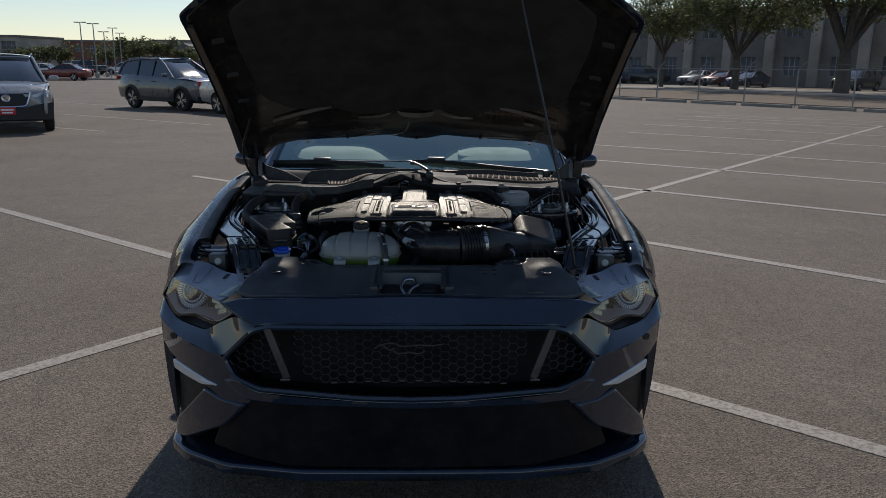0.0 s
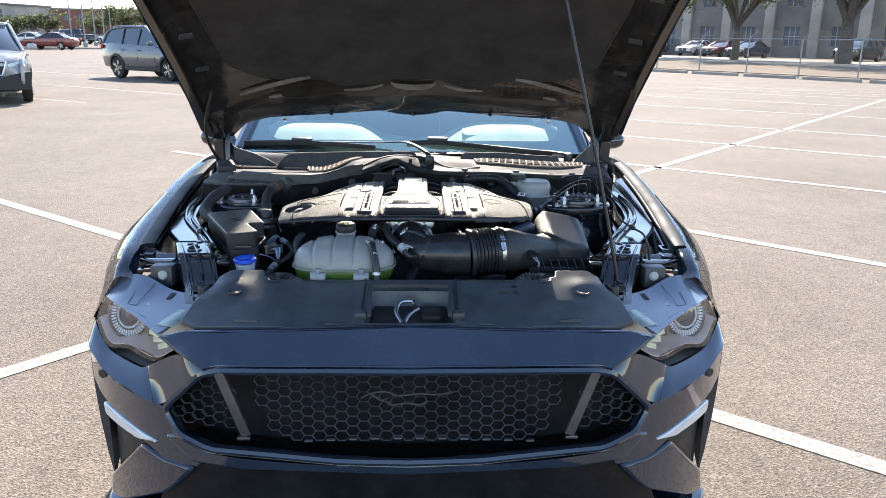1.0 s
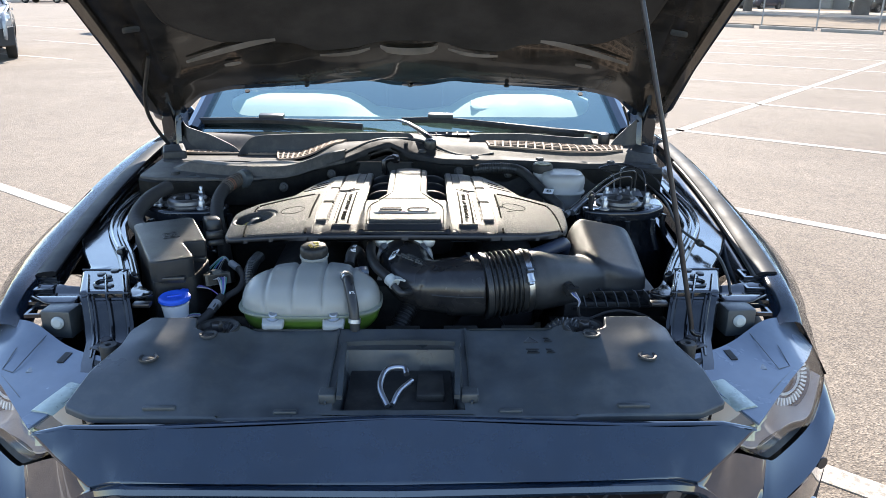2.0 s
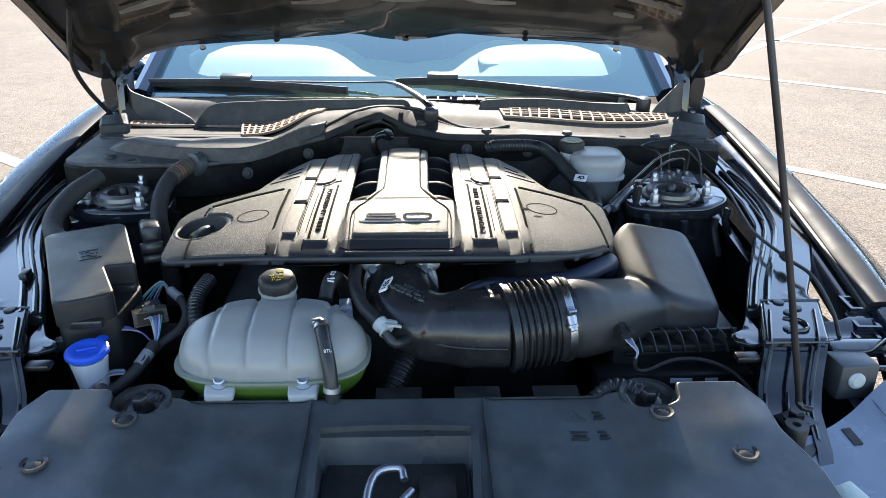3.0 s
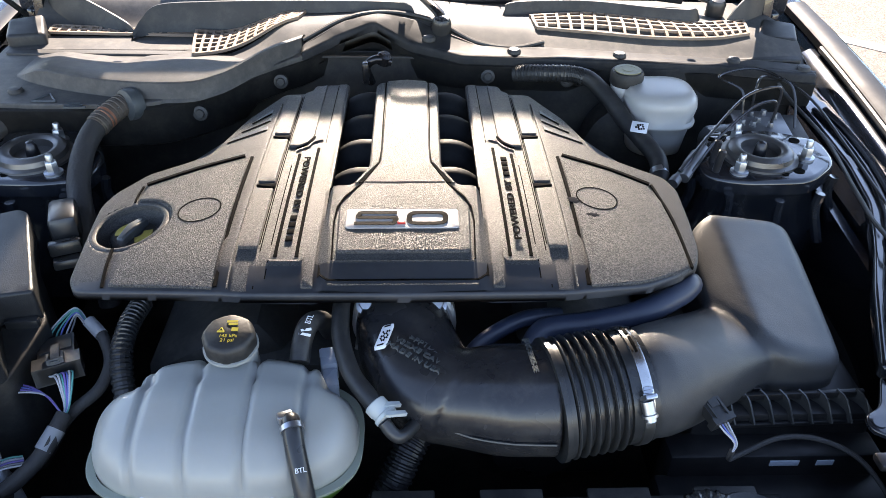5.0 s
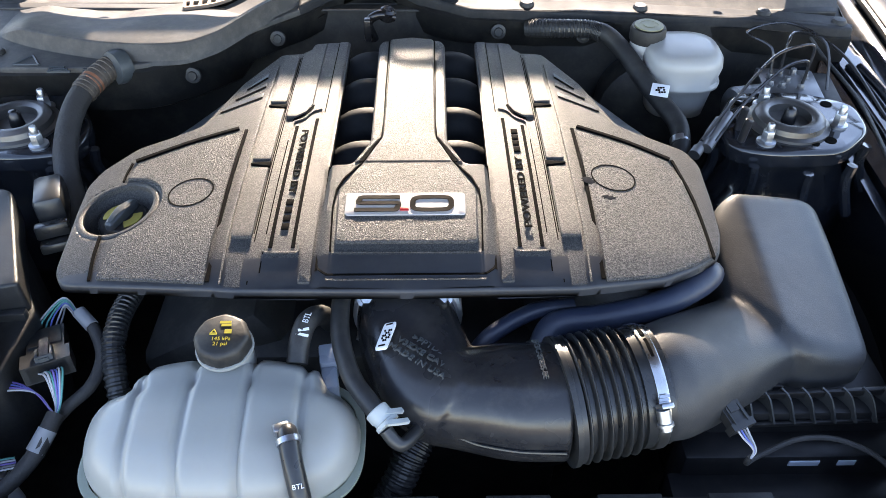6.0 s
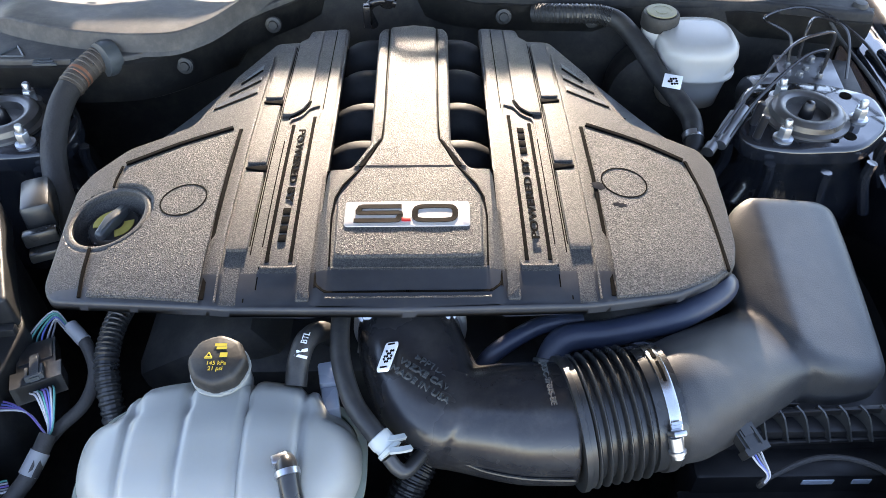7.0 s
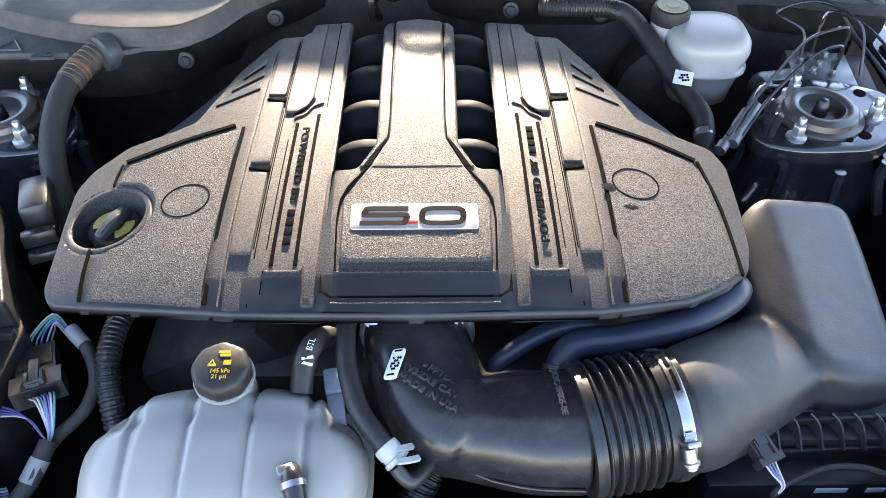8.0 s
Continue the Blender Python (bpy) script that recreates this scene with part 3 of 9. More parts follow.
def honeycomb(bm, cx, cz, a, b, t, back):
    """One hexagonal cell: a ring of six walls, wider than high."""
    ang = [math.pi / 3 * i for i in range(6)]
    rows = []
    for q, d in ((1.0, 0.0), (1.0 - t, 0.002), (1.0 - t * 1.15, back), (1.0, back)):
        rows.append([Vector((cx + a * q * math.cos(w), nose_y(cx, cz) + 0.012 + d, cz + b * q * math.sin(w))) for w in ang])
    skin(bm, rows, True, (False, False))


k = bmesh.new()
outline = [(p.x, p.y) for p in inset(fillet(both(GR), 0.015), 0.012)]
ca, cb = 0.0178, 0.0148
for i in range(-24, 25):
    for j in range(0, 12):
        x, z = i * ca * 1.5, 0.700 - j * cb * 1.732 - (cb * 0.866 if i % 2 else 0)
        zone = abs(x) < 0.372 + (z - 0.70) * -0.35 * -1 or (0.44 - (0.70 - z) * 0.30 < abs(x) and z > 0.565)
        if z > 0.545 - 0.02 * (x / 0.4) ** 2 and in_poly(x, z, outline) and in_poly(x + 0.012, z, outline) and in_poly(x - 0.012, z, outline) and zone:
            honeycomb(k, x, z, ca, cb, 0.045, 0.006)
tagged(part("honeycomb", k, MESH_EDGE, grille, "small black six-sided mesh cells", smooth=False), kind="stuff")
for s in (1, -1):
    k = bmesh.new()
    p, q = Vector((0.443 * s, 0.086, 0.712)), Vector((0.386 * s, 0.080, 0.552))
    sweep(k, [p, p.lerp(q, 0.5), q], [(-0.011, -0.006), (-0.011, 0.004), (0.011, 0.004), (0.011, -0.006)], n=2, up=(0, -1, 0))
    block(k, q + Vector((0.006 * s, 0, -0.006)), (0.03, 0.012, 0.008), (0, 0, 0), 0.002)
    part("grille_bar", k, BAR, grille, "slanted dark metal grille bar")
k = bmesh.new()
for pts in ([(-0.108, 0.655), (-0.085, 0.667), (-0.05, 0.672), (-0.02, 0.662), (0.03, 0.666), (0.07, 0.664), (0.108, 0.670)], [(-0.085, 0.667), (-0.062, 0.650), (-0.045, 0.655)], [(-0.050, 0.648), (-0.036, 0.638), (0.0, 0.642), (0.030, 0.638), (0.048, 0.646)]):
    sweep(k, [(x - 0.004, 0.068, z) for x, z in pts], [(-0.0017, -0.002), (-0.0017, 0.002), (0.0017, 0.002), (0.0017, -0.002)], n=4, up=(0, -1, 0))
part("emblem", k, BAR, grille, "plain dark emblem strokes")
for i in range(-5, 6):
    k = bmesh.new()
    x = i * ca * 3 + ca * 1.5
    block(k, (x, nose_y(x, 0.54) + 0.014, 0.541 - 0.02 * (x / 0.4) ** 2), (0.020, 0.010, 0.004), (0, 0, 0), 0.001)
    part("grille_tab", k, MESH_EDGE, grille)

# headlights
DIFFUSER = surface("pale_diffuser", (0.36, 0.41, 0.36), 0.3, fine=200, bump=0.05, vary=0.3, coarse=25)
FRIT_BLUE = surface("projector_glass", (0.012, 0.020, 0.036), 0.08, coat=1.0, fine=500, bump=0.0)
for s in (1, -1):
    def lens_at(u, v, h):
        """A place on the front of the lens: u from the middle outwards, v from the top down, h outwards."""
        u *= len(LENS_TOP) - 1
        i = min(int(u), len(LENS_TOP) - 2)
        p = Vector(LENS_TOP[i]).lerp(Vector(LENS_TOP[i + 1]), u - i)
        q = Vector(LENS_LOW[i]).lerp(Vector(LENS_LOW[i + 1]), u - i)
        p = p.lerp(q, v) + Vector((0.62, -0.74, 0.26)) * h
        return Vector((s * p.x, p.y, p.z))

    def roof_at(u, v, h):
        """A place on the top of the housing: u outwards, v backwards."""
        u *= len(LENS_TOP) - 1
        i = min(int(u), len(LENS_TOP) - 2)
        p = Vector(LENS_TOP[i]).lerp(Vector(LENS_TOP[i + 1]), u - i)
        q = Vector(LENS_REAR[i]).lerp(Vector(LENS_REAR[i + 1]), u - i)
        p = p.lerp(q, v) + Vector((0, -0.1, 1)) * h
        return Vector((s * p.x, p.y, p.z))

    shell(k := bmesh.new(), s, [[(x - 0.004, y + 0.014, z - 0.006) for x, y, z in LENS_TOP], [(x - 0.030, y + 0.095, z + 0.002) for x, y, z in LENS_TOP], [(x - 0.042, y + 0.080, z + 0.010) for x, y, z in LENS_LOW], [(x - 0.004, y + 0.012, z + 0.004) for x, y, z in LENS_LOW]], 0.003)
    lamp = part("headlight", k, LAMP_BOWL, car, "clear headlight with ringed projector and cream running bars")
    fold = [tuple(Vector(p).lerp(Vector(q), 0.56) + Vector((0, 0, -0.004))) for p, q in zip(LENS_TOP, LENS_REAR)]
    shell(k := bmesh.new(), s, [LENS_TOP, fold, LENS_REAR, [(x, y + 0.004, z - 0.03) for x, y, z in LENS_REAR]], 0.004)
    part("housing_top", k, HOUSING, lamp, "headlight housing top with mirrored sky in its blue-grey")
    k = bmesh.new()
    sweep(k, [roof_at(0.36, 0.72, -0.0015), roof_at(0.385, 0.90, -0.0005)], [(-0.007, -0.002), (-0.007, 0.001), (0.007, 0.001), (0.007, -0.002)], n=2)
    part("housing_slot", k, PLASTIC_DEEP, lamp)
    for pts in ([(0.62, 0.95), (0.52, 0.22)], [(0.52, 0.22), (0.60, 0.14)], [(0.60, 0.14), (0.68, 0.50)], [(0.30, 0.10), (0.62, 0.08)]):
        k = bmesh.new()
        tube(k, [roof_at(u, v, -0.0002) for u, v in pts], 0.0008, 5, 4)
        part("housing_rib", k, PLASTIC, lamp)
    k = bmesh.new()
    sweep(k, [roof_at(0.05, 0.16, 0.0015), roof_at(0.065, 0.36, -0.0005), roof_at(0.075, 0.58, -0.0025)], [(-0.024, -0.004), (-0.014, 0.0006), (0.014, 0.0006), (0.024, -0.004)], n=4)
    part("cream_diffuser", k, DIFFUSER, lamp, "cream light guide under the lens")
    # projector in its toothed ring
    c = Vector((s * 0.766, 0.428, 0.733))
    ax = Vector((0.36 * s, -0.86, 0.36)).normalized()
    k = bmesh.new()
    lathe(k, [(0.037, 0.004), (0.040, 0.007), (0.043, 0.004), (0.041, 0.0)], c, ax, 40, (False, False))
    for v in k.verts:
        v.co.z = min(v.co.z, 0.770)
    part("projector_ring", k, LENS_WHITE, lamp, "pale ring round the projector")
    k = bmesh.new()
    lathe(k, [(0.072, 0.004), (0.064, -0.004), (0.044, -0.006), (0.034, -0.012), (0.022, -0.002), (0.013, 0.004), (0.002, 0.007)], c, ax, 40, (False, True))
    for v in k.verts:
        v.co.z = min(v.co.z, 0.768)
    part("projector", k, FRIT_BLUE, lamp, "dark glass projector lens")
    fm = Matrix.Translation(c) @ ax.to_track_quat("Z", "Y").to_matrix().to_4x4()
    k = bmesh.new()
    for i in range(44):
        w = 2 * math.pi * i / 44
        if (fm @ Vector((0.062 * math.cos(w), 0.062 * math.sin(w), 0))).z > 0.770:
            continue
        foot = len(k.verts)
        block(k, (0.056, 0, 0.001), (0.015, 0.0040, 0.004), (0, 0, 0), 0)
        k.verts.ensure_lookup_table()
        bmesh.ops.transform(k, matrix=fm @ Matrix.Rotation(w, 4, "Z"), verts=k.verts[foot:])
    part("ring_teeth", k, LENS_WHITE, lamp, "ring of fine white teeth", smooth=False)
    for i in range(3):
        k = bmesh.new()
        a, b = lens_at(0.200 - 0.020 * i, 0.16 + 0.25 * i, -0.005), lens_at(0.030, 0.10 + 0.27 * i, -0.004)
        sweep(k, [a, a.lerp(b, 0.5), b], [(-0.0070, -0.003), (-0.0070, 0.002), (0.0070, 0.002), (0.0070, -0.003)], n=2, up=(0.6 * s, -0.75, 0.3))
        part("running_light", k, LAMP_YELLOW, lamp, "cream running-light bar")
    shell(k := bmesh.new(), s, [LENS_TOP, LENS_LOW], 0.003, bow=0.004)
    lens = part("lens", k, LENS, lamp, "clear headlight lens")
    lens.visible_shadow = False

# fenders: crest, outer side with the wheel arch, inner flange
R_ARCH, Y_AXLE, Y_REAR = 0.385, 0.96, 3.68


def crest(y):
    """The top line of the side: half width and height."""
    u = (y - 0.42) / 1.25
    return 0.805 + 0.175 * u - 0.060 * u * u, 0.832 + 0.170 * u - 0.060 * u * u


for s in (1, -1):
    k = bmesh.new()
    rows = []
    for i in range(45):
        y = 0.505 + (1.95 - 0.505) * i / 44
        cx, cz = crest(min(y, 1.75))
        u = (min(y, 1.75) - 0.42) / 1.25
        ox = 0.815 + 0.20 * u - 0.085 * u * u
        cz -= 0.030 * max(0, (0.64 - y) / 0.135) ** 2
        low = 0.22
        if abs(y - Y_AXLE) < R_ARCH:
            low = max(low, 0.335 + math.sqrt(R_ARCH ** 2 - (y - Y_AXLE) ** 2))
        if y < 0.6:
            low = max(low, 0.690 + 0.09 * (y - 0.505))
        bulge, front = half_width(y), min(1, max(0, (0.66 - y) / 0.12))
        row = [Vector((s * (cx - 0.050), y, cz - 0.040)), Vector((s * (cx - 0.040), y, cz - 0.012)), Vector((s * (cx - 0.022), y, cz - 0.002)), Vector((s * cx, y, cz)), Vector((s * ox, y, cz - 0.004))]
        for q in (0.12, 0.3, 0.5, 0.7, 0.85, 1.0):
            z = cz + (low - cz) * q
            full = 1 - (1 - min(q * 1.9, 1)) ** 2
            row.append(Vector((s * (ox + (bulge - ox) * (full + (q - full) * front) - 0.03 * max(0, 0.42 - z) * 2), y, z)))
        row.append(row[-1] + Vector((-s * 0.03, 0, 0)))
        rows.append(row)
    skin(k, rows, False)
    bmesh.ops.solidify(k, geom=k.faces[:], thickness=0.004)
    part("fender", k, PAINT, car, "glossy black front fender")
    # bolted flange and seal beside the bay
    k = bmesh.new()
    pts = [Vector((s * (crest(y)[0] - 0.062), y, crest(y)[1] - 0.034)) for y in (0.62, 0.8, 1.0, 1.2, 1.4, 1.55)]
    sweep(k, pts, [(-0.020, -0.014), (-0.020, -0.010), (-0.012, -0.002), (0.008, 0.010), (0.018, 0.010), (0.018, 0.002)], n=4)
    part("fender_flange", k, PAINT_BAY, car)
    k = bmesh.new()
    pts = [Vector((s * (crest(y)[0] - 0.0435), y, crest(y)[1] - 0.012)) for y in (0.66, 0.80, 1.0, 1.2, 1.4, 1.52)]
    tube(k, pts, 0.0065, 8, 4)
    part("fender_seal", k, RUBBER, car, "black rubber fender seal")
    k = bmesh.new()
    pts = [Vector((s * (crest(y)[0] - 0.034), y, crest(y)[1] + 0.002)) for y in (0.66, 0.8, 1.0, 1.2, 1.4, 1.6, 1.75)]
    sweep(k, pts, [(-0.010, -0.020), (-0.009, -0.005), (-0.003, -0.001), (0.010, 0.002), (0.030, 0.003), (0.036, 0.0), (0.034, -0.008)], n=4)
    part("fender_gutter", k, FENDER_TOP, car, "black gutter strip inside the fender edge")
    # bracket with square holes at the fender's front end
    for i in range(4):
        p = Vector((s * (0.785 - 0.012 * i), 0.68 - 0.048 * i, 0.850 - 0.008 * i))
        k = bmesh.new()
        sweep(k, [p + Vector((s * a, b, 0)) for a, b in ((-0.017, -0.019), (0.017, -0.021), (0.019, 0.021), (-0.015, 0.023))], [(-0.004, -0.004), (-0.004, 0.004), (0.004, 0.004), (0.004, -0.004)], n=1, closed=True)
        part("bracket_window", k, PAINT_BAY, car)
    # lower bodyside, door and rear quarter
    k = bmesh.new()
    rows = []
    for i in range(60):
        y = 1.95 + (4.72 - 1.95) * i / 59
        u = (y - 1.95) / 2.77
        cx, cz = 0.915 - 0.04 * u ** 3, 0.935 + 0.06 * u
        low = 0.21
        if abs(y - Y_REAR) < R_ARCH:
            low = max(low, 0.34 + math.sqrt(R_ARCH ** 2 - (y - Y_REAR) ** 2))
        end = max(0, (y - 4.45) / 0.27)
        row = [Vector((s * (cx - 0.06), y, cz))]
        for q in (0.0, 0.12, 0.3, 0.5, 0.7, 0.85, 1.0):
            z = cz + (low - cz) * q
            row.append(Vector((s * (cx + 0.045 * math.sin(min(1, q * 1.4) * math.pi * 0.75) - 0.14 * end ** 2), y, z)))
        rows.append(row)
    skin(k, rows, False)
    bmesh.ops.solidify(k, geom=k.faces[:], thickness=0.006)
    part("body_side", k, PAINT, car)
    k = bmesh.new()
    slab(k, fillet([(1.98, 0.30), (3.05, 0.30), (3.16, 0.55), (3.14, 0.92), (1.98, 0.90)], 0.05), lambda a, b, h: Vector((s * (0.955 + h - 0.16 * (b - 0.6) ** 2), a, b)), 0.02, 0.006, 0.1)
    door = part("door", k, PAINT, car, "closed black door")
    k = bmesh.new()
    tube(k, [(s * 0.965, 2.85, 0.80), (s * 0.985, 2.92, 0.805), (s * 0.985, 3.0, 0.805), (s * 0.965, 3.06, 0.80)], 0.011, 8)
    part("door_handle", k, PAINT, door)
    # mirror
    k = bmesh.new()
    ctr = Vector((s * 0.915, 2.03, 1.005))
    rings = []
    for a, r in ((-0.08, 0.2), (-0.065, 0.56), (-0.02, 0.76), (0.04, 0.74), (0.065, 0.56), (0.078, 0.22)):
        rings.append([ctr + Vector((a * s, 0.050 * r * math.cos(w), 0.052 * r * math.sin(w) + 0.012 * a * 4)) for w in (2 * math.pi * i / 14 for i in range(14))])
    skin(k, rings)
    tube(k, [ctr + Vector((-0.08 * s, 0.02, -0.03)), ctr + Vector((-0.14 * s, 0.05, -0.07))], 0.028, 8, 3)
    mirror = part("side_mirror", k, PAINT, car, "black side mirror")
    k = bmesh.new()
    slab(k, fillet([(-0.062, -0.036), (0.055, -0.030), (0.058, 0.032), (-0.058, 0.036)], 0.02), lambda a, b, h: ctr + Vector((a, 0.041 + h, b)), 0.004, 0.002, 0.05)
    part("mirror_glass", k, CHROME, mirror)

# wheels
TYRE = surface("tyre", (0.018, 0.018, 0.018), 0.85, fine=120, bump=0.4)
for s in (1, -1):
    for y in (Y_AXLE, Y_REAR):
        k = bmesh.new()
        c = Vector((s * 0.82, y, 0.335))
        lathe(k, [(0.25, -0.12), (0.315, -0.115), (0.333, -0.09), (0.335, 0.0), (0.333, 0.09), (0.315, 0.115), (0.25, 0.12)], c, (s, 0, 0), 40)
        wheel = part("wheel", k, TYRE, car, "black low-profile tyre on a dark alloy rim")
        k = bmesh.new()
        lathe(k, [(0.25, 0.06), (0.255, 0.118), (0.24, 0.122), (0.235, 0.09), (0.05, 0.075), (0.04, 0.11), (0.0, 0.112)], c, (s, 0, 0), 40)
        for i in range(10):
            w = math.pi * i / 5
            block(k, c + Vector((s * 0.10, 0.14 * math.cos(w), 0.14 * math.sin(w))), (0.022, 0.20, 0.028), (math.degrees(w), 0, 0), 0.004)
        part("rim", k, DARK_STEEL, wheel)

# rear end, roof, pillars, glass
k = bmesh.new()
rows = []
for x in (-0.90, -0.84, -0.6, -0.3, 0, 0.3, 0.6, 0.84, 0.90):
    b = 4.78 - 0.14 * (x / 0.9) ** 4
    rows.append([Vector((x, b - 0.10, 0.26)), Vector((x, b, 0.40)), Vector((x, b + 0.01, 0.70)), Vector((x, b - 0.01, 0.96)), Vector((x, b - 0.05, 1.005)), Vector((x, 4.0, 1.02)), Vector((x, 3.95, 0.99))])
skin(k, rows, False)
bmesh.ops.solidify(k, geom=k.faces[:], thickness=0.01)
part("tail", k, PAINT, car, "black rear end with trunk lid")
for s in (1, -1):
    for i in range(3):
        k = bmesh.new()
        block(k, (s * (0.55 + 0.09 * i), 4.775 - 0.02 * i, 0.86), (0.045, 0.03, 0.15), (0, 0, 0), 0.01)
        part("tail_light", k, RED, car, "red tail-light bar")


def screen(u, v):
    """The windscreen: u across, v up."""
    half = 0.735 - 0.10 * v
    x = u * half
    return Vector((x, 1.625 + 0.80 * v + 0.02 * 0 - 0.065 * (1 - u * u) * 0 + 0.085 * (u * u) * (1 - 0.3 * v) - 0.03, 1.012 + 0.315 * v + 0.035 * math.sin(v * math.pi) - 0.02 * u * u))


def screen_band(bm, cells, off=0.0):
    for (u0, u1, v0, v1) in cells:
        n, mm = max(1, int((u1 - u0) / 0.08)), max(1, int((v1 - v0) / 0.08))
        grid = [[bm.verts.new(screen(u0 + (u1 - u0) * i / n, v0 + (v1 - v0) * j / mm) + Vector((0, -0.4, 1)) * off) for i in range(n + 1)] for j in range(mm + 1)]
        for j in range(mm):
            for i in range(n):
                bm.faces.new((grid[j][i], grid[j][i + 1], grid[j + 1][i + 1], grid[j + 1][i]))
    bmesh.ops.remove_doubles(bm, verts=bm.verts, dist=1e-4)
    return bm


windscreen = part("windscreen", screen_band(bmesh.new(), [(-1, 1, 0, 1)]), GLASS, car, "tinted windscreen reflecting blue sky")
windscreen.visible_shadow = False
FRIT = surface("black_glass_band", (0.015, 0.02, 0.03), 0.12, coat=1.0, fine=900, bump=0.02)


def frit(u, v):
    return Vector(screen(u, v)) + Vector((0, 0.002, -0.003))


k = bmesh.new()
inner = fillet([(-0.90, 0.10), (0.90, 0.10), (0.88, 0.93), (-0.88, 0.93)], 0.16, 8)
outer = []
for p in inner:
    d = max(abs(p.x) / 0.999, abs((p.y - 0.5) / 0.4995))
    outer.append(Vector((p.x / d, 0.5 + (p.y - 0.5) / d)))
n = len(inner)
vi, vo = [k.verts.new(frit(*p)) for p in inner], [k.verts.new(frit(*p)) for p in outer]
for i in range(n):
    j = (i + 1) % n
    k.faces.new((vi[i], vi[j], vo[j], vo[i]))
part("glass_border", k, FRIT, windscreen, "dark printed glass border")
# roof
k = bmesh.new()
slab(k, fillet(both([(0, 2.36), (0.62, 2.40), (0.60, 3.2), (0.0, 3.26)]), 0.06), lambda a, b, h: Vector((a, b, 1.372 - 0.07 * (a / 0.6) ** 2 - 0.05 * ((b - 2.75) / 0.5) ** 2 + h)), 0.03, 0.01, 0.1)
part("roof", k, PAINT, car)
for s in (1, -1):
    k = bmesh.new()
    tube(k, [screen(1.01 * s, 0), screen(1.02 * s, 0.5), screen(1.02 * s, 1), Vector((s * 0.62, 2.9, 1.30)), Vector((s * 0.66, 3.5, 1.18)), Vector((s * 0.72, 4.0, 1.01))], 0.03, 8, 5)
    part("roof_pillar", k, PAINT, car)
    k = bmesh.new()
    slab(k, fillet([(1.85, 0.93), (3.9, 1.0), (3.3, 1.22), (2.9, 1.29), (2.45, 1.30)], 0.03), lambda a, b, h: Vector((s * (0.86 - 0.55 * (b - 0.93) + h), a, b)), 0.006, 0.002, 0.2)
    part("side_window", k, TINTED, car, "dark side window")
k = bmesh.new()
slab(k, fillet(both([(0, 3.26), (0.58, 3.22), (0.68, 3.98), (0, 4.05)]), 0.05), lambda a, b, h: Vector((a, b, 1.335 - 0.40 * (b - 3.24) - 0.07 * a * a + h)), 0.006, 0.002, 0.2)
part("rear_window", k, TINTED, car)
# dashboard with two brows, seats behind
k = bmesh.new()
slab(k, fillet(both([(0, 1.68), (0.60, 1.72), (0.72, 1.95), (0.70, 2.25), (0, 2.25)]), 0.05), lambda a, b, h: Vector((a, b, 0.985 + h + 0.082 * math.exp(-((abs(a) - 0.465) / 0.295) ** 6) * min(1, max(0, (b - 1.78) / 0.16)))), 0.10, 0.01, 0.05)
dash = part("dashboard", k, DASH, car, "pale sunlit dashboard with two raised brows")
k = bmesh.new()
block(k, (0.02, 1.70, 0.995), (0.24, 0.03, 0.012), (0, 0, 0), 0.004)
for i in range(26):
    block(k, (-0.5 + 0.04 * i, 1.71, 0.996), (0.006, 0.05, 0.01), (0, 0, 0), 0.001)
part("defrost_vent", k, CABIN, dash)
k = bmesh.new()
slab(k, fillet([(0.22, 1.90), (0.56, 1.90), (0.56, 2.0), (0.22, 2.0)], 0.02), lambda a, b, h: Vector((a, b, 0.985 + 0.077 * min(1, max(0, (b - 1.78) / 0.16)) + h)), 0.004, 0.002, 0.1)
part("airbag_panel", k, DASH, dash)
for s in (1, -1):
    k = bmesh.new()
    block(k, (s * 0.37, 2.95, 0.92), (0.46, 0.16, 0.62), (-12, 0, 0), 0.06, 3)
    block(k, (s * 0.37, 3.02, 1.20), (0.26, 0.09, 0.14), (-12, 0, 0), 0.04, 3)
    part("seat", k, CABIN, car, "dark front seat")
k = bmesh.new()
block(k, (0, 2.6, 0.35), (1.6, 1.9, 0.1), (0, 0, 0), 0.02)
block(k, (0, 3.75, 0.75), (1.4, 0.1, 0.5), (0, 0, 0), 0.02)
part("cabin_floor", k, CABIN, car)

# hood, propped open
H_AT, H_UP = Vector((0, 1.575, 1.168)), radians(33.5)


def hood_place(a, b, h):
    """a: across; b: from the hinge edge forwards; h: off the upper skin."""
    crown = (0.085 + 0.03 * b) * (a / 0.82) ** 2
    return H_AT + Vector((a, -b * math.cos(H_UP) - (h - crown) * math.sin(H_UP) * 0 - h * math.sin(H_UP), b * math.sin(H_UP) - crown + h * math.cos(H_UP) + 0.03 * math.sin(min(1, b / 1.4) * math.pi)))


HOOD_IN = surface("hood_inner_paint", (0.020, 0.017, 0.014), 0.20, coat=0.5, fine=500, bump=0.06, vary=0.35, dust=0.12)
HOOD = both([(0.0, -0.034), (0.06, -0.026), (0.13, 0.004), (0.30, -0.004), (0.58, 0.02), (0.67, 0.008), (0.72, -0.045), (0.755, -0.085), (0.82, -0.080), (0.858, 0.0), (0.845, 0.25), (0.835, 0.8), (0.834, 1.055), (0.757, 1.115), (0.60, 1.22), (0.30, 1.34), (0, 1.38)])
k = bmesh.new()
slab(k, fillet(HOOD, 0.022), lambda a, b, h: hood_place(a, b, h + 0.03), 0.014, 0.006, 0.08)
hood = part("hood", k, PAINT, car, "open black hood with a felt-lined underside")
k = bmesh.new()
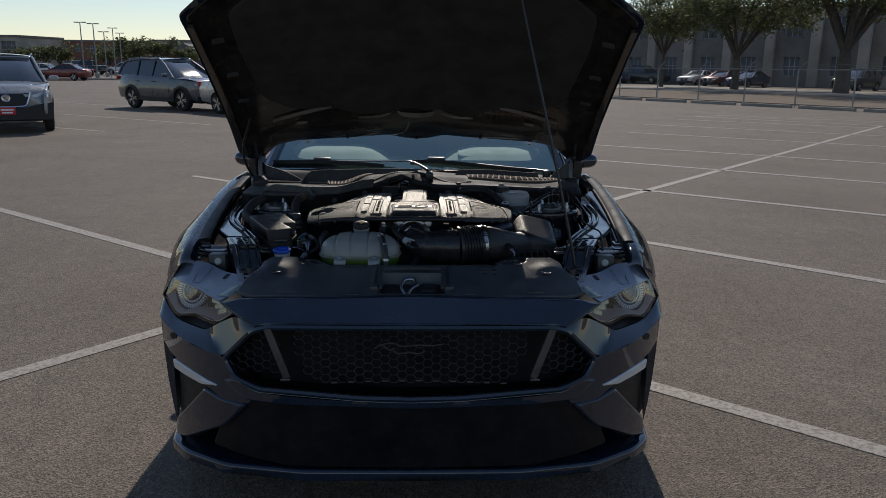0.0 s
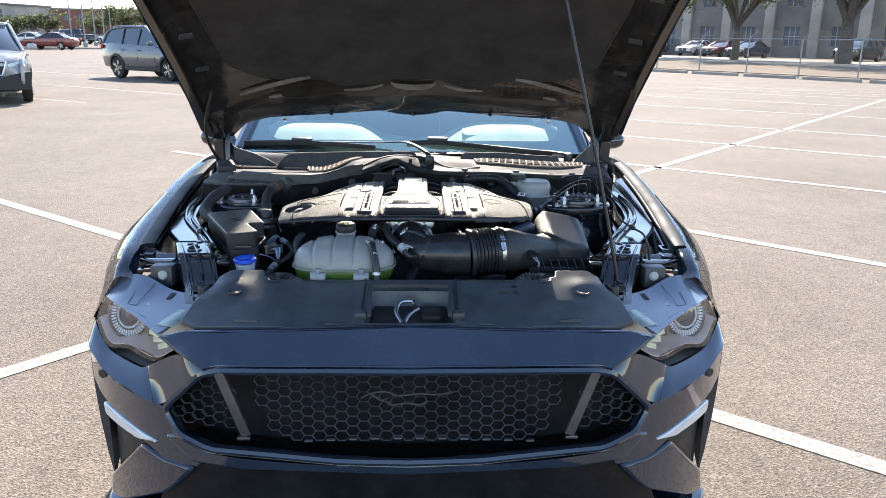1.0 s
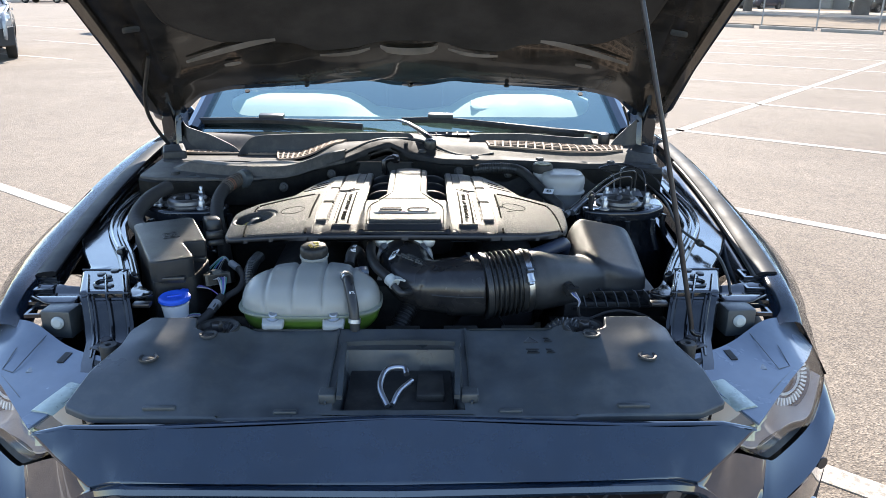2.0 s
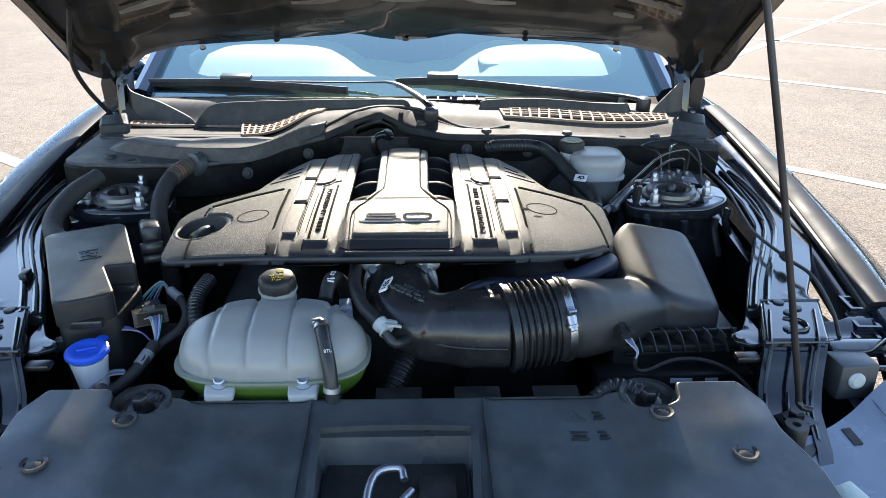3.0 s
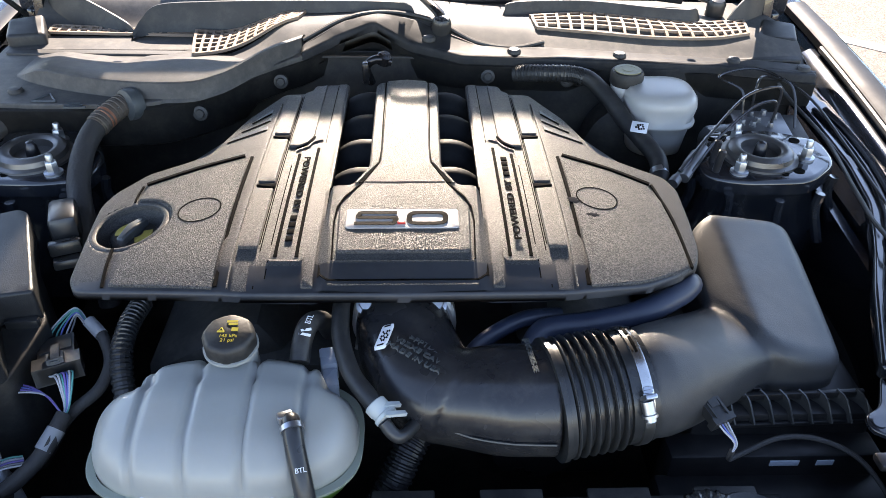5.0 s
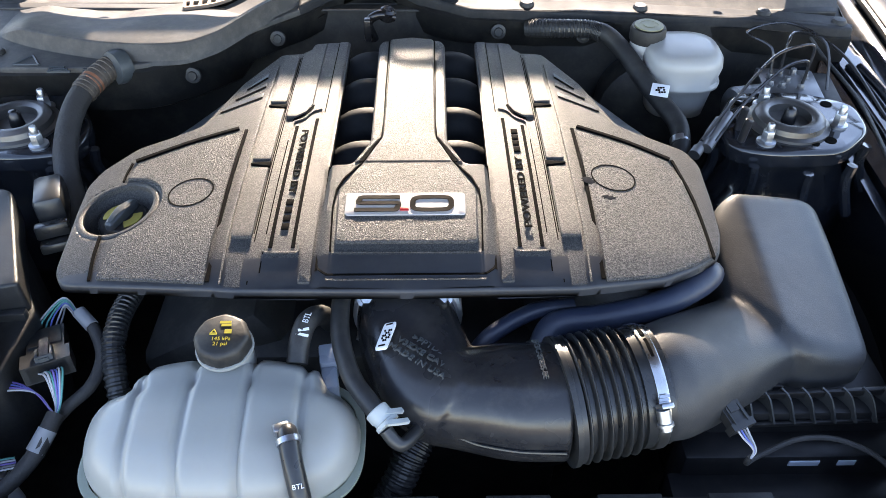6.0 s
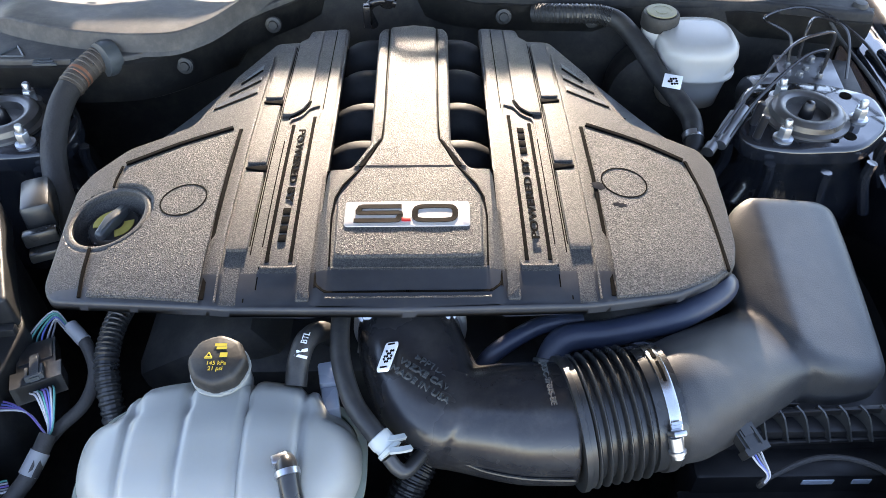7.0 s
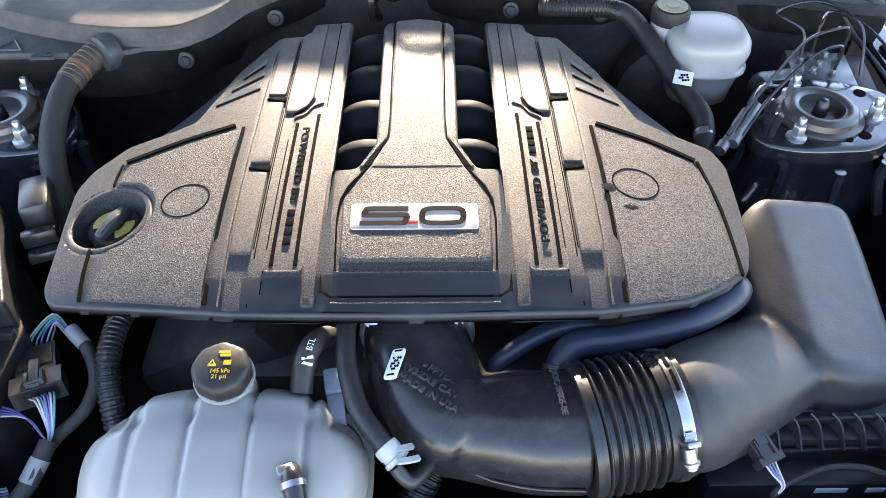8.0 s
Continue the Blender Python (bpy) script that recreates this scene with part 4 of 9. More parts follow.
slab(k, [p for p in inset(fillet(HOOD, 0.022), 0.022)], lambda a, b, h: hood_place(a, b, -h + 0.012), 0.012, 0.006, 0.05,
     dip=lambda a, b: 0.016 * math.exp(-((b - 0.115 - 0.030 * math.cos(a * 9.5)) / 0.024) ** 2) + 0.010 * math.exp(-((abs(a) - 0.70) / 0.03) ** 2) + 0.006 * noise.noise((a * 9, b * 9, 3)))
part("inner_panel", k, HOOD_IN, hood, "pressed black inner hood panel")
k = bmesh.new()
slab(k, fillet(both([(0, 0.24), (0.10, 0.235), (0.16, 0.205), (0.28, 0.20), (0.33, 0.25), (0.55, 0.30), (0.66, 0.42), (0.685, 0.8), (0.67, 1.02), (0.52, 1.14), (0.28, 1.24), (0, 1.28)]), 0.04), lambda a, b, h: hood_place(a, b, -h - 0.002), 0.012, 0.010, 0.06,
     dip=lambda a, b: 0.004 * noise.noise((a * 6, b * 6, 1)))
part("hood_liner", k, FELT, hood, "charcoal felt hood liner")
# highlights on the inner panel, painted as raised tan crescents
TAN = surface("hood_highlight", (0.19, 0.17, 0.15), 0.40, coat=0.5, fine=300, bump=0.1, vary=0.4)
for pts, w in (([(-0.085, 0.236), (-0.06, 0.215), (0.0, 0.206), (0.06, 0.215), (0.085, 0.236)], 0.016), ([(0.115, 0.226), (0.16, 0.206), (0.21, 0.199), (0.265, 0.203)], 0.006), ([(-0.115, 0.226), (-0.16, 0.206), (-0.21, 0.199), (-0.265, 0.203)], 0.006),
               ([(0.38, 0.302), (0.45, 0.294), (0.54, 0.276), (0.65, 0.252)], 0.011), ([(-0.38, 0.302), (-0.45, 0.294), (-0.54, 0.276), (-0.65, 0.252)], 0.011), ([(0.50, 0.205), (0.55, 0.204)], 0.006), ([(-0.50, 0.205), (-0.55, 0.204)], 0.006)):
    k = bmesh.new()
    path = spline([(a, b, 0) for a, b in pts], 6)
    rows = []
    for i, p in enumerate(path):
        half_ = w * max(0.12, math.sin(math.pi * (i + 0.5) / len(path))) ** 0.7
        rows.append([hood_place(p.x, p.y - half_, -0.012), hood_place(p.x, p.y - half_ * 0.8, -0.018), hood_place(p.x, p.y + half_ * 0.8, -0.018), hood_place(p.x, p.y + half_, -0.012)])
    skin(k, rows)
    part("highlight_crescent", k, TAN, hood, "brownish painted highlight beside the liner")
for s in (1, -1):
    k = bmesh.new()
    sweep(k, [hood_place(s * x, b, -0.012) for x, b in ((0.822, 0.03), (0.818, 0.25), (0.812, 0.6), (0.808, 0.9), (0.806, 1.03))], [(-0.012, -0.008), (-0.012, 0.006), (0.012, 0.006), (0.012, -0.008)], n=4)
    part("hood_edge", k, HOOD_IN, hood)
    for b, w in ((0.42, 0.05), (0.62, 0.06), (0.86, 0.07)):
        k = bmesh.new()
        slab(k, fillet([(s * 0.720, b), (s * 0.768, b + 0.006), (s * 0.760, b + 0.4 * w), (s * 0.716, b + w * 0.3)], 0.006), lambda a, q, h: hood_place(a, q, -h - 0.004), 0.01, 0.003, 0.05)
        part("edge_pocket", k, PLASTIC, hood)
    # hinge arm
    k = bmesh.new()
    tube(k, [(s * 0.80, 1.67, 0.93), (s * 0.79, 1.68, 1.0), hood_place(s * 0.77, 0.06, -0.01)], 0.013, 8, 4, flat=0.5)
    block(k, (s * 0.80, 1.68, 0.94), (0.02, 0.12, 0.05), (0, 0, 0), 0.006)
    block(k, (s * 0.78, 1.65, 1.02), (0.012, 0.06, 0.05), (30, 0, 0), 0.006)
    slab(k, fillet([(1.58, 0.95), (1.66, 0.95), (1.685, 1.06), (1.68, 1.13), (1.62, 1.13), (1.60, 1.05)], 0.015), lambda a, b, h: Vector((s * (0.775 + h), a, b)), 0.02, 0.004, 0.05)
    slab(k, fillet([(0.755, 0.95), (0.83, 0.95), (0.835, 1.04), (0.80, 1.11), (0.76, 1.12)], 0.012), lambda a, b, h: Vector((s * a, 1.645 - h, b)), 0.012, 0.003, 0.05)
    part("hood_hinge", k, PAINT_BAY, car, "black hood hinge")
for x in (-0.33, 0.31, -0.52, 0.55):
    k = bmesh.new()
    lathe(k, [(0.008, 0), (0.008, 0.004), (0.005, 0.006)], hood_place(x, 0.03, -0.004), -Vector((0, -math.sin(H_UP), math.cos(H_UP))), 12)
    part("rubber_bumper", k, RUBBER, hood)
k = bmesh.new()
tube(k, [(-0.80, 1.60, 0.96), (-0.82, 1.52, 1.05), (-0.80, 1.42, 1.14), hood_place(-0.74, 0.32, -0.02)], 0.006, 8, 6)
part("washer_hose", k, RUBBER, hood, "thin black washer hose")
k = bmesh.new()
tube(k, [(0.74, 1.62, 1.0), (0.725, 1.60, 1.05), (0.70, 1.58, 1.10)], 0.004, 8, 6)
part("washer_hose", k, RUBBER, hood, "thin black washer hose")
k = bmesh.new()
tube(k, [(0.585, 0.413, 0.826), (0.568, 0.418, 0.833), (0.560, 0.424, 0.875), (0.494, 0.449, 1.17), (0.408, 0.483, 1.53), (0.340, 0.509, 1.815)], 0.0048, 10, 6)
part("prop_rod", k, DARK_STEEL, car, "thin dark steel prop rod")

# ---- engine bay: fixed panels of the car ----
# sheet added to close the bay; its near-black stands for shade below
bay = part("bay_floor", slab(bmesh.new(), fillet(both([(0, 0.34), (0.5, 0.34), (0.72, 0.6), (0.78, 1.5), (0, 1.5)]), 0.05), flat_at(0.42), 0.02, 0.005, 0.2), PLASTIC_DEEP, car, "near-black sheet closing the bottom of the engine bay")
for s in (1, -1):
    k = bmesh.new()
    slab(k, [(0.36, 0.42), (1.5, 0.42), (1.5, 0.86), (0.36, 0.78)], lambda a, b, h: Vector((s * (0.74 - 0.10 * max(0, 0.75 - a) + h), a, b)), 0.02, 0.004, 0.2)
    part("inner_wing", k, PAINT_BAY, car)
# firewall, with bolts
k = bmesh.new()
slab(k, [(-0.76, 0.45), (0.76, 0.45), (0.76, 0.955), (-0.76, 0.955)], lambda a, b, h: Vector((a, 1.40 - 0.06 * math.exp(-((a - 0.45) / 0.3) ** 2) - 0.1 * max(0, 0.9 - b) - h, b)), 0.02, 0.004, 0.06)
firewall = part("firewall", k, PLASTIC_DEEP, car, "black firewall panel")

# cowl: one long moulding that bends round the back of the bay
LIP = [(-0.77, 1.215), (-0.72, 1.190), (-0.616, 1.186), (-0.50, 1.187), (-0.43, 1.195), (-0.375, 1.225), (-0.30, 1.285), (-0.20, 1.368), (-0.138, 1.410), (-0.066, 1.437), (0.0, 1.398), (0.104, 1.356), (0.344, 1.348), (0.585, 1.345), (0.737, 1.325), (0.77, 1.325)]


STEP = [(-0.70, 1.30), (-0.659, 1.273), (-0.61, 1.250), (-0.562, 1.233), (-0.51, 1.218), (-0.457, 1.209), (-0.41, 1.207), (-0.366, 1.212), (-0.335, 1.230), (-0.304, 1.255), (-0.249, 1.331), (-0.20, 1.385)]


def ease(u):
    u = min(1.0, max(0.0, u))
    return u * u * (3 - 2 * u)


def cowl_z(x, y):
    z = 0.965 + 0.030 * ease((y - 1.36) / 0.10) - 0.022 * (abs(x) / 0.75) ** 2
    z += 0.012 * math.exp(-((x + 0.02) / 0.16) ** 2) * min(1, max(0, (y - 1.40) / 0.05))
    side = ease((-0.22 - x) / 0.16)
    if side:            # on the left a ridge stands over a lower tray and falls away behind
        low = 0.951 + 0.045 * ease((y - 1.54) / 0.08)
        z += (low - z) * side
    return z


k = bmesh.new()
slab(k, fillet([*LIP, (0.78, 1.52), (0.75, 1.66), (0.4, 1.63), (0.0, 1.60), (-0.4, 1.63), (-0.75, 1.66), (-0.78, 1.52)], 0.02), lambda a, b, h: Vector((a, b, cowl_z(a, b) + h)), 0.03, 0.003, 0.0085)
cowl = part("cowl_panel", k, COWL, car, "dusty grey-black cowl panel below the windscreen")
k = bmesh.new()          # ridge over the left tray, falling away behind
rows = []
for p in spline([(x, y, 0) for x, y in STEP], 6):
    up, back = ease((p.x + 0.71) / 0.08), (1 - 0.55 * ease((p.x + 0.40) / 0.12)) * (0.70 + 0.30 * ease((p.x + 0.53) / 0.1))
    base = 0.950 + 0.012 * ease((p.x + 0.36) / 0.12)
    rows.append([Vector((p.x + 0.10 * d * (p.x > -0.48), p.y + d, base + q * up)) for d, q in ((-0.006, -0.004), (-0.001, 0.001), (0.004, 0.020), (0.0055, 0.0262), (0.008, 0.0282), (0.022, 0.0288), (0.06 * back, 0.0265), (0.11 * back, 0.0200), (0.17 * back, 0.010), (0.23 * back, 0.002), (0.25 * back, -0.01))])
skin(k, rows, False)
part("cowl_ridge", k, COWL, cowl, "raised dusty ridge of the cowl", 28)
# the front skirt of the cowl drops to the firewall
k = bmesh.new()
rows = []
for x, y in [(p.x, p.y) for p in spline([(*p, 0) for p in LIP], 5)]:
    z = cowl_z(x, y)
    deep = 1.0 if x < -0.30 else 0.75
    rows.append([Vector((x, y + 0.004, z - 0.006)), Vector((x, y - 0.003, z - 0.012)), Vector((x, y - 0.002, z - 0.045 * deep)), Vector((x, y + 0.004, z - 0.080 * deep)), Vector((x, y + 0.018, z - 0.088 * deep))])
skin(k, rows, False)
bmesh.ops.solidify(k, geom=k.faces[:], thickness=0.006)
part("cowl_skirt", k, PLASTIC_DEEP, cowl, "black plastic skirt below the cowl lip")
k = bmesh.new()
tube(k, [(x, y + 0.012, cowl_z(x, y) + 0.004) for x, y in LIP[8:]], 0.0045, 8, 5)
tube(k, [(x, y, cowl_z(x, y) + 0.004) for x, y in ((-0.20, 1.405), (-0.12, 1.455), (-0.04, 1.478), (0.05, 1.445), (0.13, 1.402), (0.20, 1.39), (0.26, 1.405))], 0.0045, 8, 5)
part("cowl_seal", k, RUBBER, cowl, "black rubber cowl seal")
for x, y in ((-0.672, 1.235), (0.04, 1.402), (0.40, 1.368), (0.62, 1.366), (0.75, 1.345), (0.20, 1.372)):
    k = bmesh.new()
    lathe(k, [(0.013, 0.0), (0.013, 0.004), (0.010, 0.008), (0.0, 0.009)], (x, y, cowl_z(x, y) + (0.006 if x > -0.3 else -0.001)), (0, 0, 1), 18)
    part("push_clip", k, RUBBER, cowl)
for x, y, z in ((-0.235, 1.330, 0.930), (0.15, 1.345, 0.935), (-0.362, 1.228, 0.915), (0.30, 1.340, 0.93)):
    k = bmesh.new()
    lathe(k, [(0.014, 0.0), (0.013, 0.004), (0.008, 0.005), (0.007, 0.008), (0.0, 0.008)], (x, y, z), (0, -1, 0.2), 18)
    part("skirt_clip", k, RUBBER, cowl)
MOULDING = surface("dull_moulding", (0.020, 0.021, 0.023), 0.6, fine=500, bump=0.15, dust=0.08, spec=0.2)
# dark front moulding that the hood seals against
k = bmesh.new()
slab(k, fillet([(x, y - 0.003) for x, y in LIP[7:]] + [(0.77, 1.372), (0.68, 1.378), (0.42, 1.384), (0.27, 1.392), (0.14, 1.392), (0.02, 1.442), (-0.06, 1.468), (-0.13, 1.442), (-0.20, 1.395)], 0.010), lambda a, b, h: Vector((a, b, cowl_z(a, b) + 0.007 + h)), 0.016, 0.005, 0.03)
part("front_moulding", k, MOULDING, cowl, "black front moulding of the cowl")
# vent lattices
LATTICE = surface("dusty_lattice", (0.23, 0.165, 0.118), 0.7, fine=300, bump=0.3, dust=0.2)
# near-black: shade of grooves, holes and vents as colour; also dark print
SHADE_AND_PRINT = surface("shade_and_print", (0.004, 0.0035, 0.003), 0.95, spec=0.05)


def lattice(front, back, nx, ny, rise=0.0):
    """A vent between a front and a back line: crossing bars over a near-black sheet that paints the duct's shade."""
    f_, b_ = spline([(*p, 0) for p in front], 12), spline([(*p, 0) for p in back], 12)

    def at(u, v, off):
        def on(path):
            q = u * (len(path) - 1)
            i = min(int(q), len(path) - 2)
            return path[i].lerp(path[i + 1], q - i)
        p = on(f_).lerp(on(b_), v)
        return Vector((p.x, p.y, cowl_z(p.x, p.y) + off + rise * (1 - u)))
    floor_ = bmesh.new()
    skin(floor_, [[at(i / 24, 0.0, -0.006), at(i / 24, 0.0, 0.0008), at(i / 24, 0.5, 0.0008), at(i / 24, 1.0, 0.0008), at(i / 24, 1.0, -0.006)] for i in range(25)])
    vent = part("cowl_vent", floor_, SHADE_AND_PRINT, cowl, "dusty lattice vent in the cowl")
    g = bmesh.new()
    for i in range(nx + 1):
        u, wob = i / nx, 0.10 / nx * math.sin(i * 1.7)
        sweep(g, [at(min(1, max(0, u + (wob + 0.35 / nx) * (q - 0.5))), q, 0.0046) for q in (0, 0.25, 0.5, 0.75, 1)], [(-0.0027, -0.004), (-0.0027, 0.0018), (0.0027, 0.0018), (0.0027, -0.004)], n=2)
    for j in range(ny + 1):
        sweep(g, [at(q / 10, j / ny, 0.0040) for q in range(11)], [(-0.0026, -0.0035), (-0.0026, 0.002), (0.0026, 0.002), (0.0026, -0.0035)], n=2)
    part("lattice", g, LATTICE, vent)


lattice([(0.251, 1.442), (0.357, 1.434), (0.482, 1.426), (0.60, 1.432), (0.676, 1.452)], [(0.243, 1.500), (0.36, 1.530), (0.477, 1.512), (0.58, 1.498), (0.690, 1.530)], 18, 4)
lattice([(-0.400, 1.375), (-0.350, 1.398), (-0.285, 1.433), (-0.215, 1.478)], [(-0.425, 1.497), (-0.36, 1.500), (-0.29, 1.506), (-0.205, 1.514)], 11, 5, 0.010)
lattice([(-0.715, 1.502), (-0.56, 1.500), (-0.43, 1.499)], [(-0.722, 1.540), (-0.57, 1.528), (-0.435, 1.512)], 16, 2, 0.004)
# upright air deflectors: place and height of the upper edge
for pts in ([(-0.548, 1.490, 0.962), (-0.53, 1.505, 0.985), (-0.497, 1.520, 1.008), (-0.40, 1.523, 1.014), (-0.274, 1.520, 1.018), (-0.14, 1.510, 1.022), (-0.03, 1.495, 1.025), (0.004, 1.485, 1.021), (0.016, 1.478, 1.0)],
            [(0.185, 1.500, 0.985), (0.194, 1.510, 1.005), (0.206, 1.522, 1.016), (0.30, 1.536, 1.017), (0.383, 1.534, 1.016), (0.49, 1.516, 1.011), (0.56, 1.508, 1.009), (0.584, 1.515, 1.008), (0.598, 1.525, 0.985)],
            [(-0.760, 1.63, 1.045), (-0.74, 1.60, 1.027), (-0.70, 1.578, 1.016), (-0.647, 1.555, 1.004), (-0.57, 1.518, 0.976), (-0.550, 1.508, 0.960)],
            [(0.655, 1.52, 0.985), (0.673, 1.532, 1.005), (0.695, 1.548, 1.02), (0.715, 1.562, 1.034), (0.755, 1.60, 1.055)]):
    k = bmesh.new()
    rows = []
    for p in spline(pts, 5):
        foot = min(0.955, p.z - 0.01)
        rows.append([Vector((p.x, p.y - 0.016, foot)), Vector((p.x, p.y - 0.004, p.z - 0.012)), Vector((p.x, p.y, p.z)), Vector((p.x, p.y + 0.005, p.z)), Vector((p.x, p.y + 0.001, p.z - 0.014)), Vector((p.x, p.y - 0.008, foot))])
    skin(k, rows)
    part("air_deflector", k, RUBBER, cowl, "upright black rubber air deflector")

# wipers
for name, base, arm, blade in (("wiper", (0.064, 1.425, 1.0), [(0.064, 1.425, 1.012), (0.058, 1.438, 1.024), (0.027, 1.480, 1.040), (-0.015, 1.535, 1.052), (-0.045, 1.58, 1.052), (-0.09, 1.612, 1.046), (-0.20, 1.628, 1.043), (-0.36, 1.643, 1.042), (-0.46, 1.666, 1.038)], [(-0.735, 1.718, 1.028), (-0.52, 1.670, 1.038), (-0.35, 1.638, 1.036), (-0.16, 1.606, 1.028)]),
                               ("wiper", (0.640, 1.560, 0.995), [(0.640, 1.560, 1.006), (0.600, 1.585, 1.012), (0.52, 1.610, 1.016), (0.386, 1.625, 1.028), (0.224, 1.640, 1.040), (0.11, 1.644, 1.046)], [(-0.03, 1.642, 1.044), (0.10, 1.642, 1.046), (0.25, 1.627, 1.036), (0.42, 1.612, 1.020), (0.58, 1.602, 1.004)])):
    k = bmesh.new()
    tube(k, arm, lambda u: 0.0125 - 0.0080 * min(1, u * 1.6), 10, 6, flat=0.6)
    lathe(k, [(0.019, -0.02), (0.019, 0.012), (0.014, 0.02), (0.004, 0.022)], base, (0, -0.2, 1), 18)
    wiper = part(name, k, PLASTIC_SMOOTH, car, "grey-black wiper arm resting on the glass")
    k = bmesh.new()
    sweep(k, blade, [(-0.011, -0.012), (-0.009, 0.002), (-0.004, 0.006), (0.006, 0.007), (0.011, 0.0), (0.009, -0.012)], n=6)
    part("wiper_blade", k, RUBBER, wiper, "black rubber blade")
    k = bmesh.new()
    p = Vector(arm[-1])
    block(k, p + Vector((-0.01, 0, 0.012)), (0.085, 0.026, 0.014), (8, 0, -5), 0.004)
    part("wiper_clip", k, PLASTIC, wiper)
k = bmesh.new()
block(k, (0.12, 1.585, 1.004), (0.19, 0.03, 0.010), (8, 0, 0), 0.003)
for i in range(5):
    block(k, (0.05 + 0.035 * i, 1.577, 1.010), (0.003, 0.03, 0.006), (8, 0, 0), 0)
part("drain_grille", k, INTAKE, cowl)
for s in (1, -1):       # corner pads beside the hinges
    k = bmesh.new()
    slab(k, fillet(mirrored([(0.700, 1.452), (0.772, 1.440), (0.795, 1.515), (0.735, 1.540)], s), 0.010), lambda a, b, h: Vector((a, b, 0.974 + 0.10 * (b - 1.45) + h)), 0.04, 0.006, 0.05)
    part("corner_pad", k, RUBBER, cowl)
# moulded marks on the left tray
k = bmesh.new()
for p_, q_ in (((-0.63, 1.195), (-0.59, 1.195)), ((-0.59, 1.195), (-0.61, 1.225)), ((-0.61, 1.225), (-0.63, 1.195))):
    tube(k, [(*p_, cowl_z(*p_) + 0.001), (*q_, cowl_z(*q_) + 0.001)], 0.0018, 5, 1)
part("moulded_triangle", k, PLASTIC, cowl)
for x in (-0.55, -0.495):
    k = bmesh.new()
    for j in (0, 1, 2):
        block(k, (x - 0.004 * j, 1.172 + 0.007 * j, cowl_z(x, 1.172) + 0.001), (0.036 - 0.006 * j, 0.004, 0.003), (0, 0, 0), 0)
    part("moulded_mark", k, PLASTIC, cowl)

# strut towers
BEARING = surface("worn_bearing", (0.16, 0.155, 0.15), 0.38, metal=0.7, fine=300, bump=0.2, vary=0.4)
for s in (1, -1):
    cx, cy, cz = s * (0.582 if s > 0 else 0.598), 1.092, 0.904
    k = bmesh.new()
    ring = [(cx + s * a, cy + b) for a, b in ((-0.114, 0.0), (-0.106, -0.066), (-0.045, -0.082), (0.06, -0.078), (0.125, -0.02), (0.132, 0.06), (0.05, 0.10), (-0.06, 0.095))]
    slab(k, fillet(ring, 0.028), flat_at(cz), 0.026, 0.008, 0.05)
    tower = part("strut_tower", k, PAINT_BAY, car, "glossy black suspension strut tower")
    k = bmesh.new()
    core = [(cx + (x - cx) * 0.86, cy + (y - cy) * 0.86) for x, y in ring]
    skin(k, [[Vector((cx + (p.x - cx) * q, cy + (p.y - cy) * q, z)) for p in fillet(core, 0.03)] for q, z in ((1.0, cz - 0.02), (0.98, cz - 0.05), (1.05, cz - 0.085), (1.22, cz - 0.105), (1.26, cz - 0.12), (1.26, cz - 0.22))])
    part("tower_body", k, PAINT_BAY, tower)
    for i in range(5):
        w = math.pi * (1.1 + 0.2 * i)
        k = bmesh.new()
        tube(k, [(cx + 0.125 * math.cos(w), cy + 0.105 * math.sin(w), cz - 0.02), (cx + 0.122 * math.cos(w), cy + 0.108 * math.sin(w), cz - 0.05), (cx + 0.142 * math.cos(w), cy + 0.128 * math.sin(w), cz - 0.10)], 0.008, 8, 4)
        part("tower_rib", k, PAINT_BAY, tower)
    k = bmesh.new()
    lathe(k, [(0.062, 0), (0.062, 0.004), (0.054, 0.006), (0.052, 0.014), (0.046, 0.0185), (0.038, 0.0185), (0.032, 0.015), (0.031, 0.003), (0.0, 0.002)], (cx, cy, cz), (0, 0, 1), 40)
    part("strut_bearing", k, BEARING, tower, "dark round strut top mount")
    k = bmesh.new()
    lathe(k, [(0.011, 0.002), (0.0095, 0.02), (0.006, 0.026), (0.0, 0.027)], (cx, cy, cz), (0, 0, 1), 16)
    part("strut_stud", k, DARK_STEEL, tower)
    for dx, dy in ((-0.052, -0.054), (0.075, -0.008), (-0.023, 0.052)):
        k = bmesh.new()
        p = Vector((cx + s * dx, cy + dy, cz))
        hexnut(k, p, 0.0095, 0.022)
        lathe(k, [(0.0055, 0.02), (0.0055, 0.032), (0.004, 0.034)], p, (0, 0, 1), 12)
        part("tower_nut", k, ZINC, tower, "zinc flange nut")
    if s > 0:
        for dx, dy in ((-0.083, -0.016), (-0.088, -0.049)):
            k = bmesh.new()
            lathe(k, [(0.006, 0), (0.006, 0.036), (0.004, 0.038)], (cx + dx, cy + dy, cz), (0.1, 0, 1), 12)
            part("tower_pin", k, DARK_STEEL, tower)
    # flat near-black discs: the holes' shade is only their colour
    for dx, dy, r in ((0.048, -0.049, 0.009), (-0.087, 0.010, 0.010), (0.082, 0.055, 0.009), (0.022, -0.058, 0.006), (-0.06, 0.06, 0.006)):
        k = bmesh.new()
        lathe(k, [(r, 0.0), (r, 0.0012), (0, 0.0012)], (cx + s * dx, cy + dy, cz), (0, 0, 1), 16)
        part("tower_hole", k, SHADE_AND_PRINT, tower)

